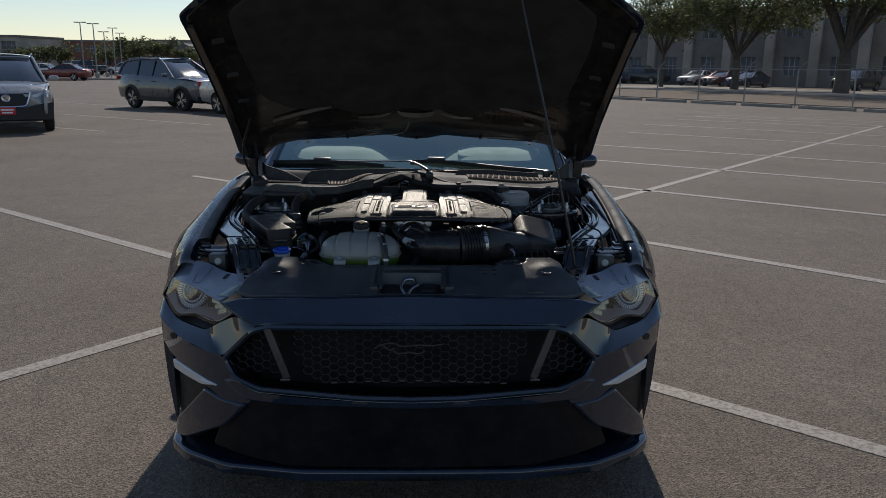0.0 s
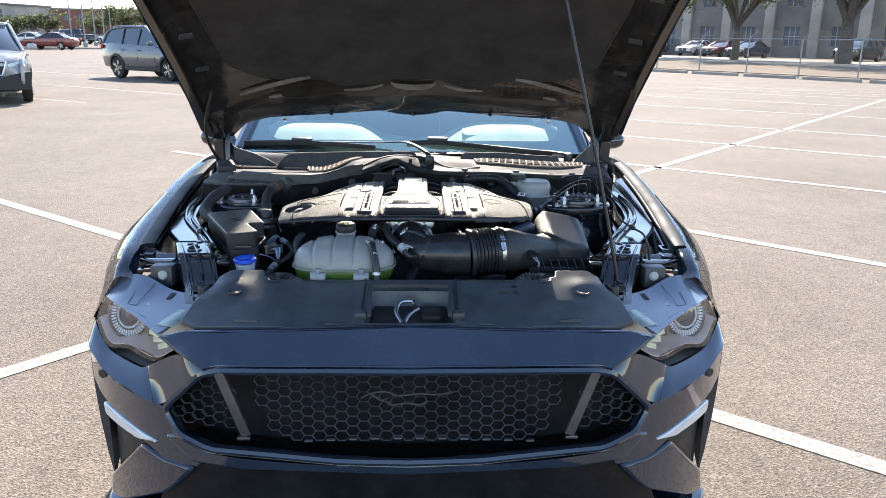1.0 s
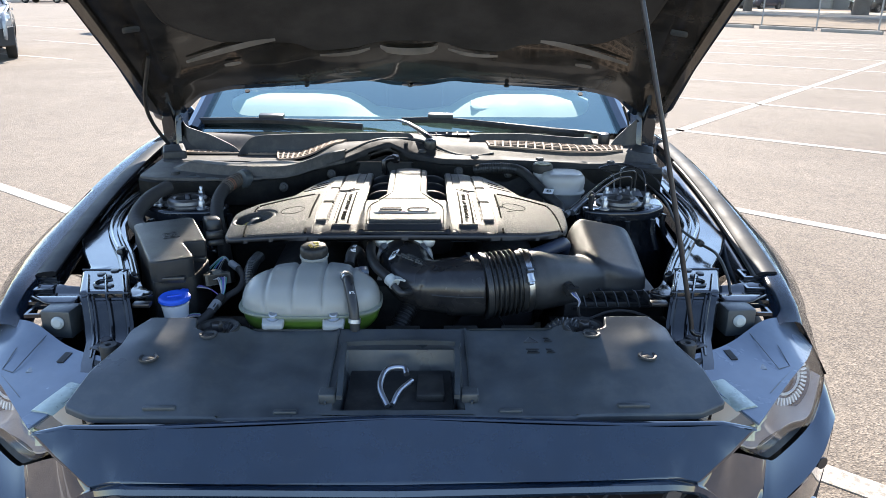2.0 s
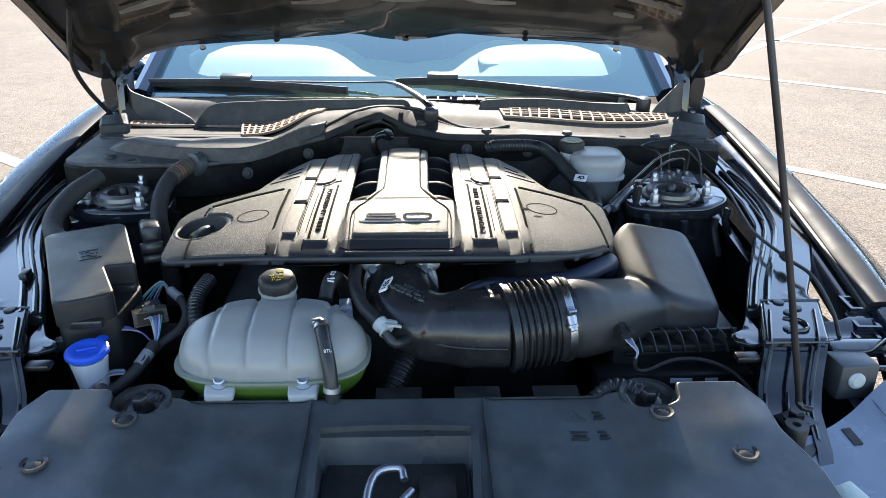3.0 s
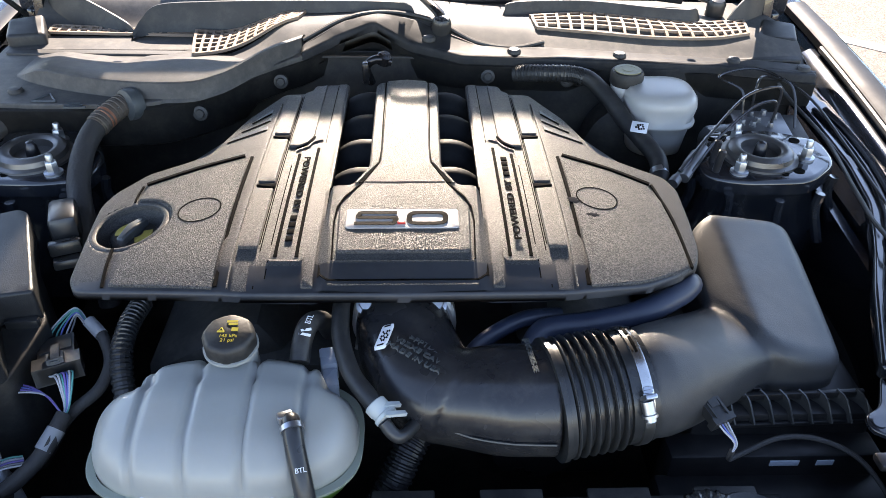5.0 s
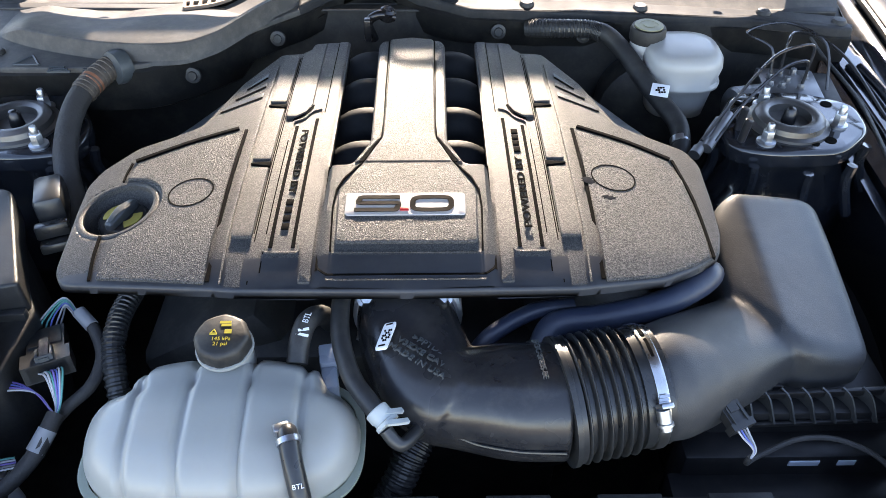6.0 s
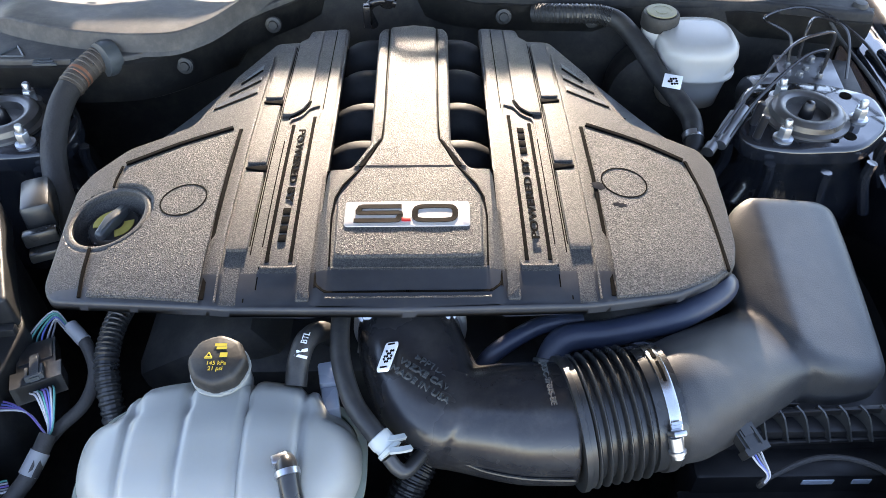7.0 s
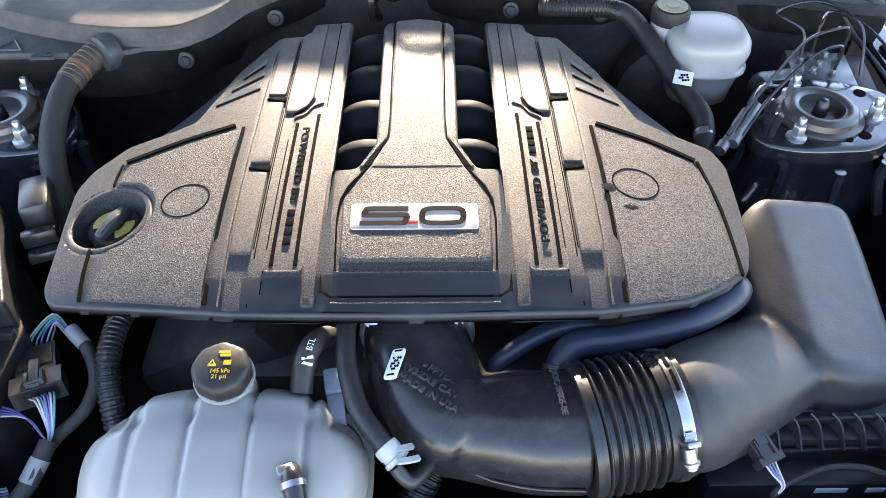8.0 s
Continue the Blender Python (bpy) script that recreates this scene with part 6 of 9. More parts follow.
    plate("pocket_shade", mirrored([(0.1845, 0.7005), (0.2065, 0.7020), (0.2075, 0.7690), (0.1850, 0.7690)], s), SHADE_AND_PRINT, -0.0005, 0.002, 0.0003, 0.02, 0.001)
    plate("pocket_floor", mirrored([(0.1862, 0.7010), (0.2050, 0.7022), (0.2058, 0.7650), (0.1867, 0.7650)], s), COVER_BODY, 0.0004, 0.002, 0.0003, 0.02, 0.001)
    line("rib_edge", [(s * x, y) for x, y in ((0.2125, 1.20), (0.2125, 1.0), (0.2115, 0.80), (0.209, 0.705))], 0.0011, COVER_SMOOTH, proud=0.0026)
    for x, y0, y1 in ((0.1235, 1.05, 1.29), (0.1785, 0.705, 1.24), (0.1810, 0.78, 1.23), (0.1665, 0.72, 1.03)):
        line("seam_line", [(s * x, y0 + (y1 - y0) * t / 8) for t in range(9)], 0.0007, SHADE_AND_PRINT, deep=0.001, proud=0.0004, n=1)
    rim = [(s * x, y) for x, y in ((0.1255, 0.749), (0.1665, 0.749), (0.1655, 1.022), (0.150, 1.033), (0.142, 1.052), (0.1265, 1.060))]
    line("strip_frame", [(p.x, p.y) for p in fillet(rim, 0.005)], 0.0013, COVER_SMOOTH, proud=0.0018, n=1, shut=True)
    # two near-black plates give the strip's grooves their shade
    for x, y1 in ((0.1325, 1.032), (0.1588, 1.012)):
        plate("strip_groove_shade", mirrored([(x - 0.0024, 0.756), (x + 0.0024, 0.756), (x + 0.0024, y1), (x - 0.0024, y1)], s), SHADE_AND_PRINT, 0.0007, 0.003, 0.0002, 0.02, 0.001)
    yt, yb, xt = (0.858, 0.972, 0.1458) if s > 0 else (0.926, 0.814, 0.1458)
    words("lettering", "POWERED BY", 0.0128, Matrix.Translation(over(s * xt, yt, 0.0010)) @ pose(0, 0, 0, 0.2, 0, 0) @ pose(0, 0, 0, 0, 0, 90 * s), SHADE_AND_PRINT, cover, 0.0004, "dark moulded lettering", span=0.146, bold=0.0003)
    k = bmesh.new()
    for j in range(4):
        block(k, over(s * xt, yb - 0.0225 + 0.015 * j, 0.0008), (0.0090, 0.0112, 0.0016), (0, 0, 0), 0.0004)
    part("brand_mark", k, SHADE_AND_PRINT, cover, "plain dark bars")
for s in (1, -1):
    k = bmesh.new()
    skirt = lambda a, b, h: Vector((a, b, 0.932 - 0.16 * max(0, abs(a) - 0.20) - 0.10 * (b - 1.0) + h))
    slab(k, fillet(mirrored([(0.19, 1.02), (0.30, 1.00), (0.392, 0.985), (0.376, 1.03), (0.335, 1.10), (0.285, 1.20), (0.235, 1.30), (0.19, 1.31)], s), 0.012), skirt, 0.010, 0.004, 0.03)
    part("side_skirt", k, PLASTIC, cover, "black sloping skirt of the cover")
    for y0, y1, x0, x1 in ((1.062, 1.082, 0.222, 0.278), (1.096, 1.112, 0.222, 0.262), (1.126, 1.148, 0.224, 0.250)):
        plate("side_vent", mirrored([(x0, y0 + 0.034), (x1, y0), (x1 - 0.006, y1 - 0.004), (x0, y1 + 0.030)], s), PLASTIC, 0.0008, 0.002, 0.0005, 0.03)
        line("vent_edge", [(s * x0, y0 + 0.034), (s * x1, y0)], 0.0012, SHADE_AND_PRINT, proud=0.0014)
    for y in (1.095, 1.145, 1.195):
        k = bmesh.new()
        slab(k, mirrored([(0.268 - 0.3 * (y - 1.075), y + 0.020), (0.320 - 0.5 * (y - 1.075), y - 0.012), (0.324 - 0.5 * (y - 1.075), y - 0.007), (0.268 - 0.3 * (y - 1.075), y + 0.028)], s), lambda a, b, h: skirt(a, b, h + 0.0012), 0.003, 0.0004, 0.04)
        part("skirt_slot", k, SHADE_AND_PRINT, cover)
# centre: tray outline, T-shaped spine with its own border, badge
tray = [(0.0, 0.7135), (0.092, 0.7135), (0.1025, 0.725), (0.1025, 0.900)]
line("tray_groove", [(p.x, p.y) for p in fillet([(-x, y) for x, y in reversed(tray)] + tray[1:], 0.007)][1:-1], 0.0012, SHADE_AND_PRINT, n=2, label="near-black strip shading the tray's groove")
line("tray_edge", [(-0.090, 0.7065), (0.0, 0.7065), (0.090, 0.7065)], 0.0010, COVER_SMOOTH, proud=0.0012, n=8)
SPINE = [(0.0, 0.7565), (0.0835, 0.7565), (0.0855, 0.846), (0.0565, 0.902), (0.0355, 0.954), (0.0345, 1.100), (0.0350, 1.258), (0.0, 1.266)]
plate("centre_spine", both(SPINE), COVER_SMOOTH, 0.0040, 0.009, 0.0022, 0.015, 0.006, "grained T-shaped centre spine")
line("spine_foot", [(-0.086, 0.7445), (0.0, 0.7445), (0.086, 0.7445)], 0.0011, COVER_SMOOTH, proud=0.0012, n=8)
for s in (1, -1):
    # shade beside the spine, laid on as near-black strip and plate
    line("spine_groove", [(s * x, y) for x, y in ((0.0368, 1.255), (0.0365, 1.1), (0.0372, 0.956), (0.0585, 0.904), (0.0885, 0.848), (0.0880, 0.746))], 0.0010, SHADE_AND_PRINT, proud=0.0016)
    plate("spine_hollow_shade", mirrored([(0.0368, 0.957), (0.0415, 0.951), (0.0640, 0.903), (0.0575, 0.903)], s), SHADE_AND_PRINT, 0.0020, 0.003, 0.0003, 0.02, 0.001, "near-black plate shading the hollow by the spine's neck")
    plate("spine_border", mirrored([(0.0385, 1.255), (0.0500, 1.245), (0.0480, 0.952), (0.0695, 0.9035), (0.0650, 0.9035), (0.0425, 0.951), (0.0385, 0.958)], s), COVER_SMOOTH, 0.0014, 0.004, 0.0008, 0.015, 0.001)
line("spine_step", [(-0.055, 0.9015), (0.0, 0.9015), (0.055, 0.9015)], 0.0006, COVER, proud=0.0046, n=6)
UP = math.degrees(math.atan((top(0, 0.838) - top(0, 0.798)) / 0.040))
k = bmesh.new()
slab(k, fillet([(-0.0750, 0.7985), (0.0705, 0.7985), (0.0705, 0.8375), (-0.0750, 0.8375)], 0.005), lambda a, b, h: Vector((a, b, top(0, b) + 0.0050 + h)), 0.004, 0.0008, 0.03)
badge = part("badge", k, BADGE, cover, "bright silver badge plate")
NUM = surface("badge_numerals", (0.016, 0.012, 0.009), 0.7, metal=0.0, fine=500, bump=0.1, spec=0.04)
STROKE = [(-0.0034, -0.0004), (-0.0034, 0.0005), (0.0034, 0.0005), (0.0034, -0.0004)]
for pts, shut in (([(-0.009, 0.8245), (-0.030, 0.8245), (-0.0545, 0.8245), (-0.0575, 0.8215), (-0.0595, 0.8165), (-0.057, 0.8145), (-0.030, 0.8145), (-0.013, 0.8145), (-0.0105, 0.812), (-0.0125, 0.8045), (-0.016, 0.8025), (-0.035, 0.8025), (-0.064, 0.8025)], False),
                  ([(0.018, 0.8245), (0.044, 0.8245), (0.052, 0.8215), (0.0535, 0.8135), (0.0515, 0.8055), (0.042, 0.8025), (0.016, 0.8025), (0.0075, 0.8055), (0.0065, 0.8135), (0.0085, 0.8215)], True)):
    k = bmesh.new()
    sweep(k, [(x, y + 0.0048, top(0, y + 0.0048) + 0.0052) for x, y in pts], STROKE, n=2, closed=shut)
    part("badge_numeral", k, NUM, badge, "dark numeral of the 5.0 badge", smooth=False)
k = bmesh.new()
block(k, (-0.0035, 0.8085, top(0, 0.8085) + 0.0054), (0.0105, 0.0058, 0.0012), (UP, 0, 0), 0.0003)
part("badge_point", k, RED, badge, "red point")
# faint oily marks on the right-hand panel
SMUDGE = surface("oily_smudge", (0.020, 0.020, 0.022), 0.9, fine=900, bump=0.4, vary=0.4, spec=0.04)
for cx, cy, rx, ry in ((0.231, 0.877, 0.0075, 0.0065), (0.253, 0.845, 0.009, 0.004)):
    k = bmesh.new()
    slab(k, [(cx + rx * (1 + 0.35 * math.sin(3.1 * i + cx * 90)) * math.cos(i * math.pi / 9), cy + ry * (1 + 0.35 * math.cos(2.3 * i)) * math.sin(i * math.pi / 9)) for i in range(18)], on_cover(0.0037), 0.0004, 0.0001, 0.05)
    part("oily_smudge", k, SMUDGE, cover, "small dark oily smudge")
# oil filler in its well
k = bmesh.new()
sweep(k, [over(WELL[0] + 1.04 * WELL[2] * math.cos(w), WELL[1] + 1.04 * WELL[3] * math.sin(w), -0.001) for w in (2 * math.pi * i / 48 for i in range(48))], [(-0.0045, -0.006), (-0.0045, 0.0002), (-0.002, 0.0016), (0.002, 0.0016), (0.0045, 0.0002), (0.0045, -0.006)], n=1, closed=True)
part("well_rim", k, COVER_BODY, cover, "rolled rim of the filler well")
OX, OY, OZ = -0.367, 0.857, 0.896
k = bmesh.new()
lathe(k, [(0.0315, 0), (0.0315, 0.016), (0.0285, 0.020), (0.0, 0.0205)], (OX, OY, OZ), (0, 0, 1), 32)
OIL_PRINT = surface("worn_yellow_print", (0.42, 0.34, 0.08), 0.5, fine=600, bump=0.15, vary=0.35)
oil = part("oil_cap", k, PLASTIC_SMOOTH, cover, "black oil filler cap with a raised grip")
for i in range(12):
    w = 2 * math.pi * i / 12
    k = bmesh.new()
    block(k, (OX + 0.0315 * math.cos(w), OY + 0.0315 * math.sin(w), OZ + 0.008), (0.004, 0.004, 0.013), (0, 0, math.degrees(w)), 0.001)
    part("cap_ridge", k, PLASTIC_SMOOTH, oil)
k = bmesh.new()
slab(k, fillet([(-0.0055, -0.029), (0.0055, -0.029), (0.0075, 0.0), (0.0055, 0.027), (-0.0055, 0.027), (-0.0075, 0.0)], 0.003), lambda a, b, h: pose(OX, OY, OZ + 0.034, 0, 0, -20) @ Vector((a, b, h - 6.0 * b * b)), 0.016, 0.003, 0.01)
part("grip", k, PLASTIC, oil)
k = bmesh.new()
for w0 in (-72, 108):
    arc = [(math.cos(radians(w0 + 10 * i)), math.sin(radians(w0 + 10 * i))) for i in range(10)]
    slab(k, [(OX + 0.0245 * c, OY + 0.0245 * d) for c, d in arc] + [(OX + 0.0125 * c, OY + 0.0125 * d) for c, d in reversed(arc)], flat_at(OZ + 0.0216), 0.001, 0.0002, 0.05)
part("printed_mark", k, OIL_PRINT, oil, "worn yellow printed marks")

# ---- coolant bottle ----
tank = thing("coolant_reservoir", (-0.19, 0.57, 0.76), "milky ribbed coolant reservoir with green coolant", "coolant reservoir")
BOTTLE = milky("cloudy_bottle", (0.300, 0.306, 0.288), (0.07, 0.14, 0.02), 0.835 - 0.76, 0.010)
TAB = milky("bottle_tab", (0.36, 0.37, 0.37), (0.34, 0.35, 0.35), 0.0, 0.05)
TC = Vector((-0.192, 0.563, 0.838))


def bottle_ring(x, n=36):
    """One upright cross-section of the bottle; its waist is drawn in at the grooves."""
    q = max(0.0, 1 - (abs(x) / 0.1435) ** 2.7) ** 0.5
    g = min(1, sum(math.exp(-((x - gx) / 0.0042) ** 2) for gx in (-0.086, -0.031, 0.029, 0.085)))
    ring = []
    for i in range(n):
        w = 2 * math.pi * i / n
        cy, sz = math.copysign(abs(math.cos(w)) ** 0.8, math.cos(w)), math.copysign(abs(math.sin(w)) ** 0.8, math.sin(w))
        up = sz > 0
        cut = 1 - 0.075 * g * up * min(1, 2.5 * abs(sz))
        step_ = min(1, max(0, (abs(x - 0.004) - 0.092) / 0.012))
        y = (0.090 if cy > 0 else 0.084) * cy * q ** 0.85 * cut * (1 - 0.30 * step_ * up * (cy > 0) * min(1, 2 * abs(sz)))
        z = (0.066 if up else 0.072) * sz * q ** 0.75 * cut
        if up:
            z += 0.012 * max(0, y + 0.02) / 0.08 * sz - 0.008 * math.exp(-((y - 0.034) / 0.0055) ** 2)
        ring.append(TC + Vector((x, y, z)))
    return ring


k = bmesh.new()
skin(k, [bottle_ring(0.1433 * math.sin(math.pi / 2 * i / 60)) for i in range(-60, 61)])
bottle = part("bottle", k, BOTTLE, tank, "cloudy white bottle, green below", sharp=60)
k = bmesh.new()
seam = [TC + Vector((0.1435 * math.copysign(abs(math.cos(w)) ** 0.74, math.cos(w)), (0.090 if math.sin(w) > 0 else 0.084) * math.copysign(abs(math.sin(w)) ** 0.62, math.sin(w)), 0)) for w in (2 * math.pi * i / 80 for i in range(80))]
sweep(k, seam, [(-0.004, -0.002), (-0.004, 0.002), (0.005, 0.002), (0.005, -0.002)], n=1, closed=True)
part("seam", k, BOTTLE, tank)
CAP_AT, CAP_AX = Vector((-0.194, 0.638, 0.900)), Vector((0.0, -0.10, 1)).normalized()
k = bmesh.new()
lathe(k, [(0.028, -0.02), (0.028, 0.010), (0.031, 0.012), (0.031, 0.0155), (0.025, 0.0165)], CAP_AT, CAP_AX, 36)
part("neck", k, BOTTLE, tank)
k = bmesh.new()
m = Matrix.Translation(CAP_AT) @ CAP_AX.to_track_quat("Z", "Y").to_matrix().to_4x4() @ Matrix.Scale(0.75, 4)
skin(k, [[m @ Vector((r * (1 + 0.03 * (math.cos(8 * w) > 0.2)) * math.cos(w), r * (1 + 0.03 * (math.cos(8 * w) > 0.2)) * math.sin(w), z)) for w in (2 * math.pi * i / 64 for i in range(64))] for r, z in ((0.0375, 0.020), (0.0385, 0.024), (0.0385, 0.040), (0.036, 0.046), (0.031, 0.049), (0.0, 0.050))], True, (True, False))
cap = part("pressure_cap", k, PLASTIC_DEEP, tank, "black pressure cap with yellow warnings")
words("cap_text", "145 kPa\n21 psi", 0.0085, m @ Matrix.Translation((0.002, -0.013, 0.0503)), YELLOW, cap, 0.0003, "yellow print")
k = bmesh.new()
for x, y, w, h in ((0.004, 0.020, 0.016, 0.004), (0.006, 0.015, 0.014, 0.004), (0.010, 0.004, 0.010, 0.007), (-0.010, 0.001, 0.010, 0.0016)):
    vs = block(k, (0, 0, 0), (w, h, 0.0006), (0, 0, 0), 0) and k.verts[-8:]
    bmesh.ops.transform(k, matrix=m @ Matrix.Translation((x, y, 0.0503)), verts=vs)
for a, b in (((-0.015, -0.001), (-0.005, -0.001)), ((-0.005, -0.001), (-0.010, 0.008)), ((-0.010, 0.008), (-0.015, -0.001))):
    tube(k, [m @ Vector((*a, 0.0503)), m @ Vector((*b, 0.0503))], 0.0006, 4, 1)
part("cap_symbols", k, YELLOW, cap, "yellow warning symbols", smooth=False)
for x, y in ((-0.259, 0.500), (-0.138, 0.498)):
    k = bmesh.new()
    slab(k, fillet([(x - 0.021, y - 0.034), (x + 0.021, y - 0.034), (x + 0.025, y + 0.02), (x - 0.025, y + 0.02)], 0.005), lambda a, b, h: Vector((a, b, 0.842 + 0.45 * (b - 0.5) + h)), 0.010, 0.003, 0.03)
    foot = part("mounting_foot", k, TAB, tank)
    k = bmesh.new()
    lathe(k, [(0.0135, -0.004), (0.0135, 0.002), (0.0090, 0.003), (0.0088, 0.008), (0.0070, 0.0095), (0.0030, 0.0088)], (x, y - 0.014, 0.8365), (0, -0.41, 0.91), 20)
    part("foot_bolt", k, ZINC, foot)
k = bmesh.new()
tube(k, [(-0.118, 0.540, 0.895), (-0.113, 0.528, 0.906), (-0.107, 0.505, 0.895), (-0.098, 0.478, 0.865), (-0.094, 0.465, 0.82), (-0.092, 0.462, 0.74)], 0.0105, 14, 6)
over_hose = part("overflow_hose", k, PLASTIC_SMOOTH, tank, "glossy black overflow hose")
k = bmesh.new()
lathe(k, [(0.0125, -0.004), (0.0125, 0.004)], (-0.0945, 0.467, 0.835), (0.05, 0.2, 1), 20)
part("hose_clip", k, ZINC, tank, "bright spring clip")
k = bmesh.new()
lathe(k, [(0.0122, -0.003), (0.0122, 0.003)], (-0.1115, 0.522, 0.905), (0.3, -1, -0.3), 20)
block(k, (-0.120, 0.535, 0.908), (0.016, 0.010, 0.010), (0, 0, 20), 0.002)
part("hose_clip", k, ZINC, tank, "bright spring clip")
k = bmesh.new()
tube(k, [(-0.118, 0.628, 0.895), (-0.116, 0.650, 0.908), (-0.110, 0.675, 0.912), (-0.100, 0.705, 0.89), (-0.095, 0.73, 0.85)], 0.012, 14, 6)
vent = part("vent_hose", k, RUBBER, tank, "black vent hose with white print")
k = bmesh.new()
block(k, (-0.1120, 0.6480, 0.9195), (0.014, 0.0030, 0.0012), (18, 0, -15), 0)
block(k, (-0.1110, 0.6540, 0.9212), (0.012, 0.0030, 0.0012), (14, 0, 12), 0)
part("hose_print", k, WHITE, vent, "white printed marks")
words("hose_print", "BTL", 0.0095, pose(-0.1085, 0.669, 0.9240, 8, 0, 80), WHITE, vent, 0.0004, "white print")
words("hose_print", "BTL", 0.0070, pose(-0.0995, 0.4825, 0.8890, 45, 0, 12), WHITE, over_hose, 0.0004, "white print")

# ---- intake tube, bellows and air box ----
intake = thing("air_intake", (0.1, 0.62, 0.76), "black ribbed plastic air intake tube", "air intake")
k = bmesh.new()


def limb(pts, size):
    """A smooth branch of the elbow; size: half width and half height along the way, and how square it is."""
    path = spline(pts, 8)
    rings = []
    for i, (p, (t, sd, up)) in enumerate(zip(path, frames_along(path))):
        w, h, e = size(i / (len(path) - 1))
        rings.append([p + sd * math.copysign(abs(math.cos(a)) ** e, math.cos(a)) * w + up * math.copysign(abs(math.sin(a)) ** e, math.sin(a)) * h for a in (2 * math.pi * j / 40 for j in range(40))])
    skin(k, rings)
    return rings


# one branch drops from the throttle, the other runs across to the bellows; they are moulded into one
ELBOW = limb([(-0.002, 0.745, 0.868), (0.000, 0.710, 0.866), (0.010, 0.670, 0.862), (0.030, 0.630, 0.855), (0.060, 0.612, 0.850)], lambda u: (0.058 + 0.003 * math.sin(math.pi * u), 0.058 - 0.010 * math.sin(math.pi * u), 1.0 - 0.16 * math.sin(math.pi * u)))
ELBOW += limb([(0.016, 0.616, 0.842), (0.030, 0.615, 0.845), (0.070, 0.612, 0.850), (0.120, 0.607, 0.853), (0.176, 0.605, 0.854)], lambda u: (0.034 + 0.030 * min(1, (u * 1.3) ** 0.7), 0.040 + 0.023 * min(1, u * 1.5), 0.95))
GLOSSY = surface("glossy_black_plastic", (0.018, 0.018, 0.020), 0.27, fine=500, bump=0.12, dust=0.07, rvar=0.08)
for r0, y0 in ((0.0585, 0.738), (0.0600, 0.746)):      # rolled lips at the throttle
    lathe(k, [(r0 - 0.004, -0.004), (r0 + 0.0025, -0.0035), (r0 + 0.004, 0.0), (r0 + 0.0025, 0.0035), (r0 - 0.004, 0.004)], (-0.002, y0, 0.868), (0, -1, 0.03), 40)
elbow = part("elbow", k, GLOSSY, intake, "smooth black moulded elbow", sharp=60)
weld = elbow.modifiers.new("weld", "REMESH")
weld.mode, weld.voxel_size, weld.use_smooth_shade = "VOXEL", 0.0032, True
even = elbow.modifiers.new("even", "SMOOTH")
even.factor, even.iterations = 0.5, 9
k = bmesh.new()
B0, B1 = Vector((0.168, 0.605, 0.854)), Vector((0.274, 0.6225, 0.862))
tube(k, [B0, B1], lambda u: 0.0725 if u < 0.06 else 0.0700 if u < 0.12 else 0.0628 + 0.0090 * max(0, math.sin((u - 0.12) / 0.60 * 2 * math.pi * 6)) ** 0.5 if u < 0.72 else 0.0672, 44, 150)
part("bellows", k, PLASTIC_SMOOTH, intake, "ribbed black rubber bellows", sharp=30)
CL_AX = (B1 - B0).normalized()
CL = B0.lerp(B1, 0.88)
k = bmesh.new()
lathe(k, [(0.0672, -0.0062), (0.0692, -0.0060), (0.0698, -0.0045), (0.0698, 0.0045), (0.0692, 0.0060), (0.0672, 0.0062)], CL, CL_AX, 56, (False, False))
clamp = part("hose_clamp", k, STEEL, intake, "bright steel worm-drive clamp")
k = bmesh.new()
block(k, CL + Vector((0.004, -0.0585, 0.0405)), (0.014, 0.024, 0.006), (-55, 0, 10), 0.002)
for i in range(7):
    block(k, CL + Vector((0.004, -0.0530 - 0.0020 * i, 0.0498 - 0.0031 * i)), (0.011, 0.0010, 0.003), (-55, 0, 10), 0)
lathe(k, [(0.0072, -0.010), (0.0072, 0.004), (0.0088, 0.005), (0.0088, 0.008), (0.0062, 0.0085), (0.0062, 0.013), (0.0045, 0.014)], CL + Vector((0.005, -0.066, 0.030)), (0.2, -0.55, -0.8), 16)
part("clamp_screw", k, ZINC, clamp)
k = bmesh.new()
fm = Matrix.Translation(CL) @ CL_AX.to_track_quat("Z", "Y").to_matrix().to_4x4()
up_ = (fm.to_3x3().inverted() @ Vector((0, 0.35, 1)))
w0 = math.atan2(up_.y, up_.x)
for d0, d1, wide_ in ((-0.10, 0.12, 0.0026), (0.20, 0.55, 0.0020)):
    sg = 1 if (fm @ Vector((math.cos(w0 + 0.3), math.sin(w0 + 0.3), 0))).y < (fm @ Vector((math.cos(w0 - 0.3), math.sin(w0 - 0.3), 0))).y else -1
    tube(k, [fm @ Vector((0.0697 * math.cos(w0 + sg * w), 0.0697 * math.sin(w0 + sg * w), 0)) for w in (d0, d0 * 0.6 + d1 * 0.4, d0 * 0.3 + d1 * 0.7, d1)], wide_, 8, 4, flat=0.5)
part("clamp_slot", k, SHADE_AND_PRINT, clamp)


def on_elbow(x, y):
    """Height of the elbow's top at a place."""
    return max((p.z for ring in ELBOW for p in ring if math.hypot(p.x - x, p.y - y) < 0.009), default=0.88)


k = bmesh.new()
slab(k, fillet([(-0.034, 0.640), (-0.020, 0.635), (-0.010, 0.667), (-0.024, 0.672)], 0.003), lambda a, b, h: Vector((a, b, 0.9105 + 0.62 * (a + 0.024) + h)), 0.004, 0.0004, 0.05)
tag = part("sticker", k, WHITE, elbow, "white sticker with a small code block")
k = bmesh.new()
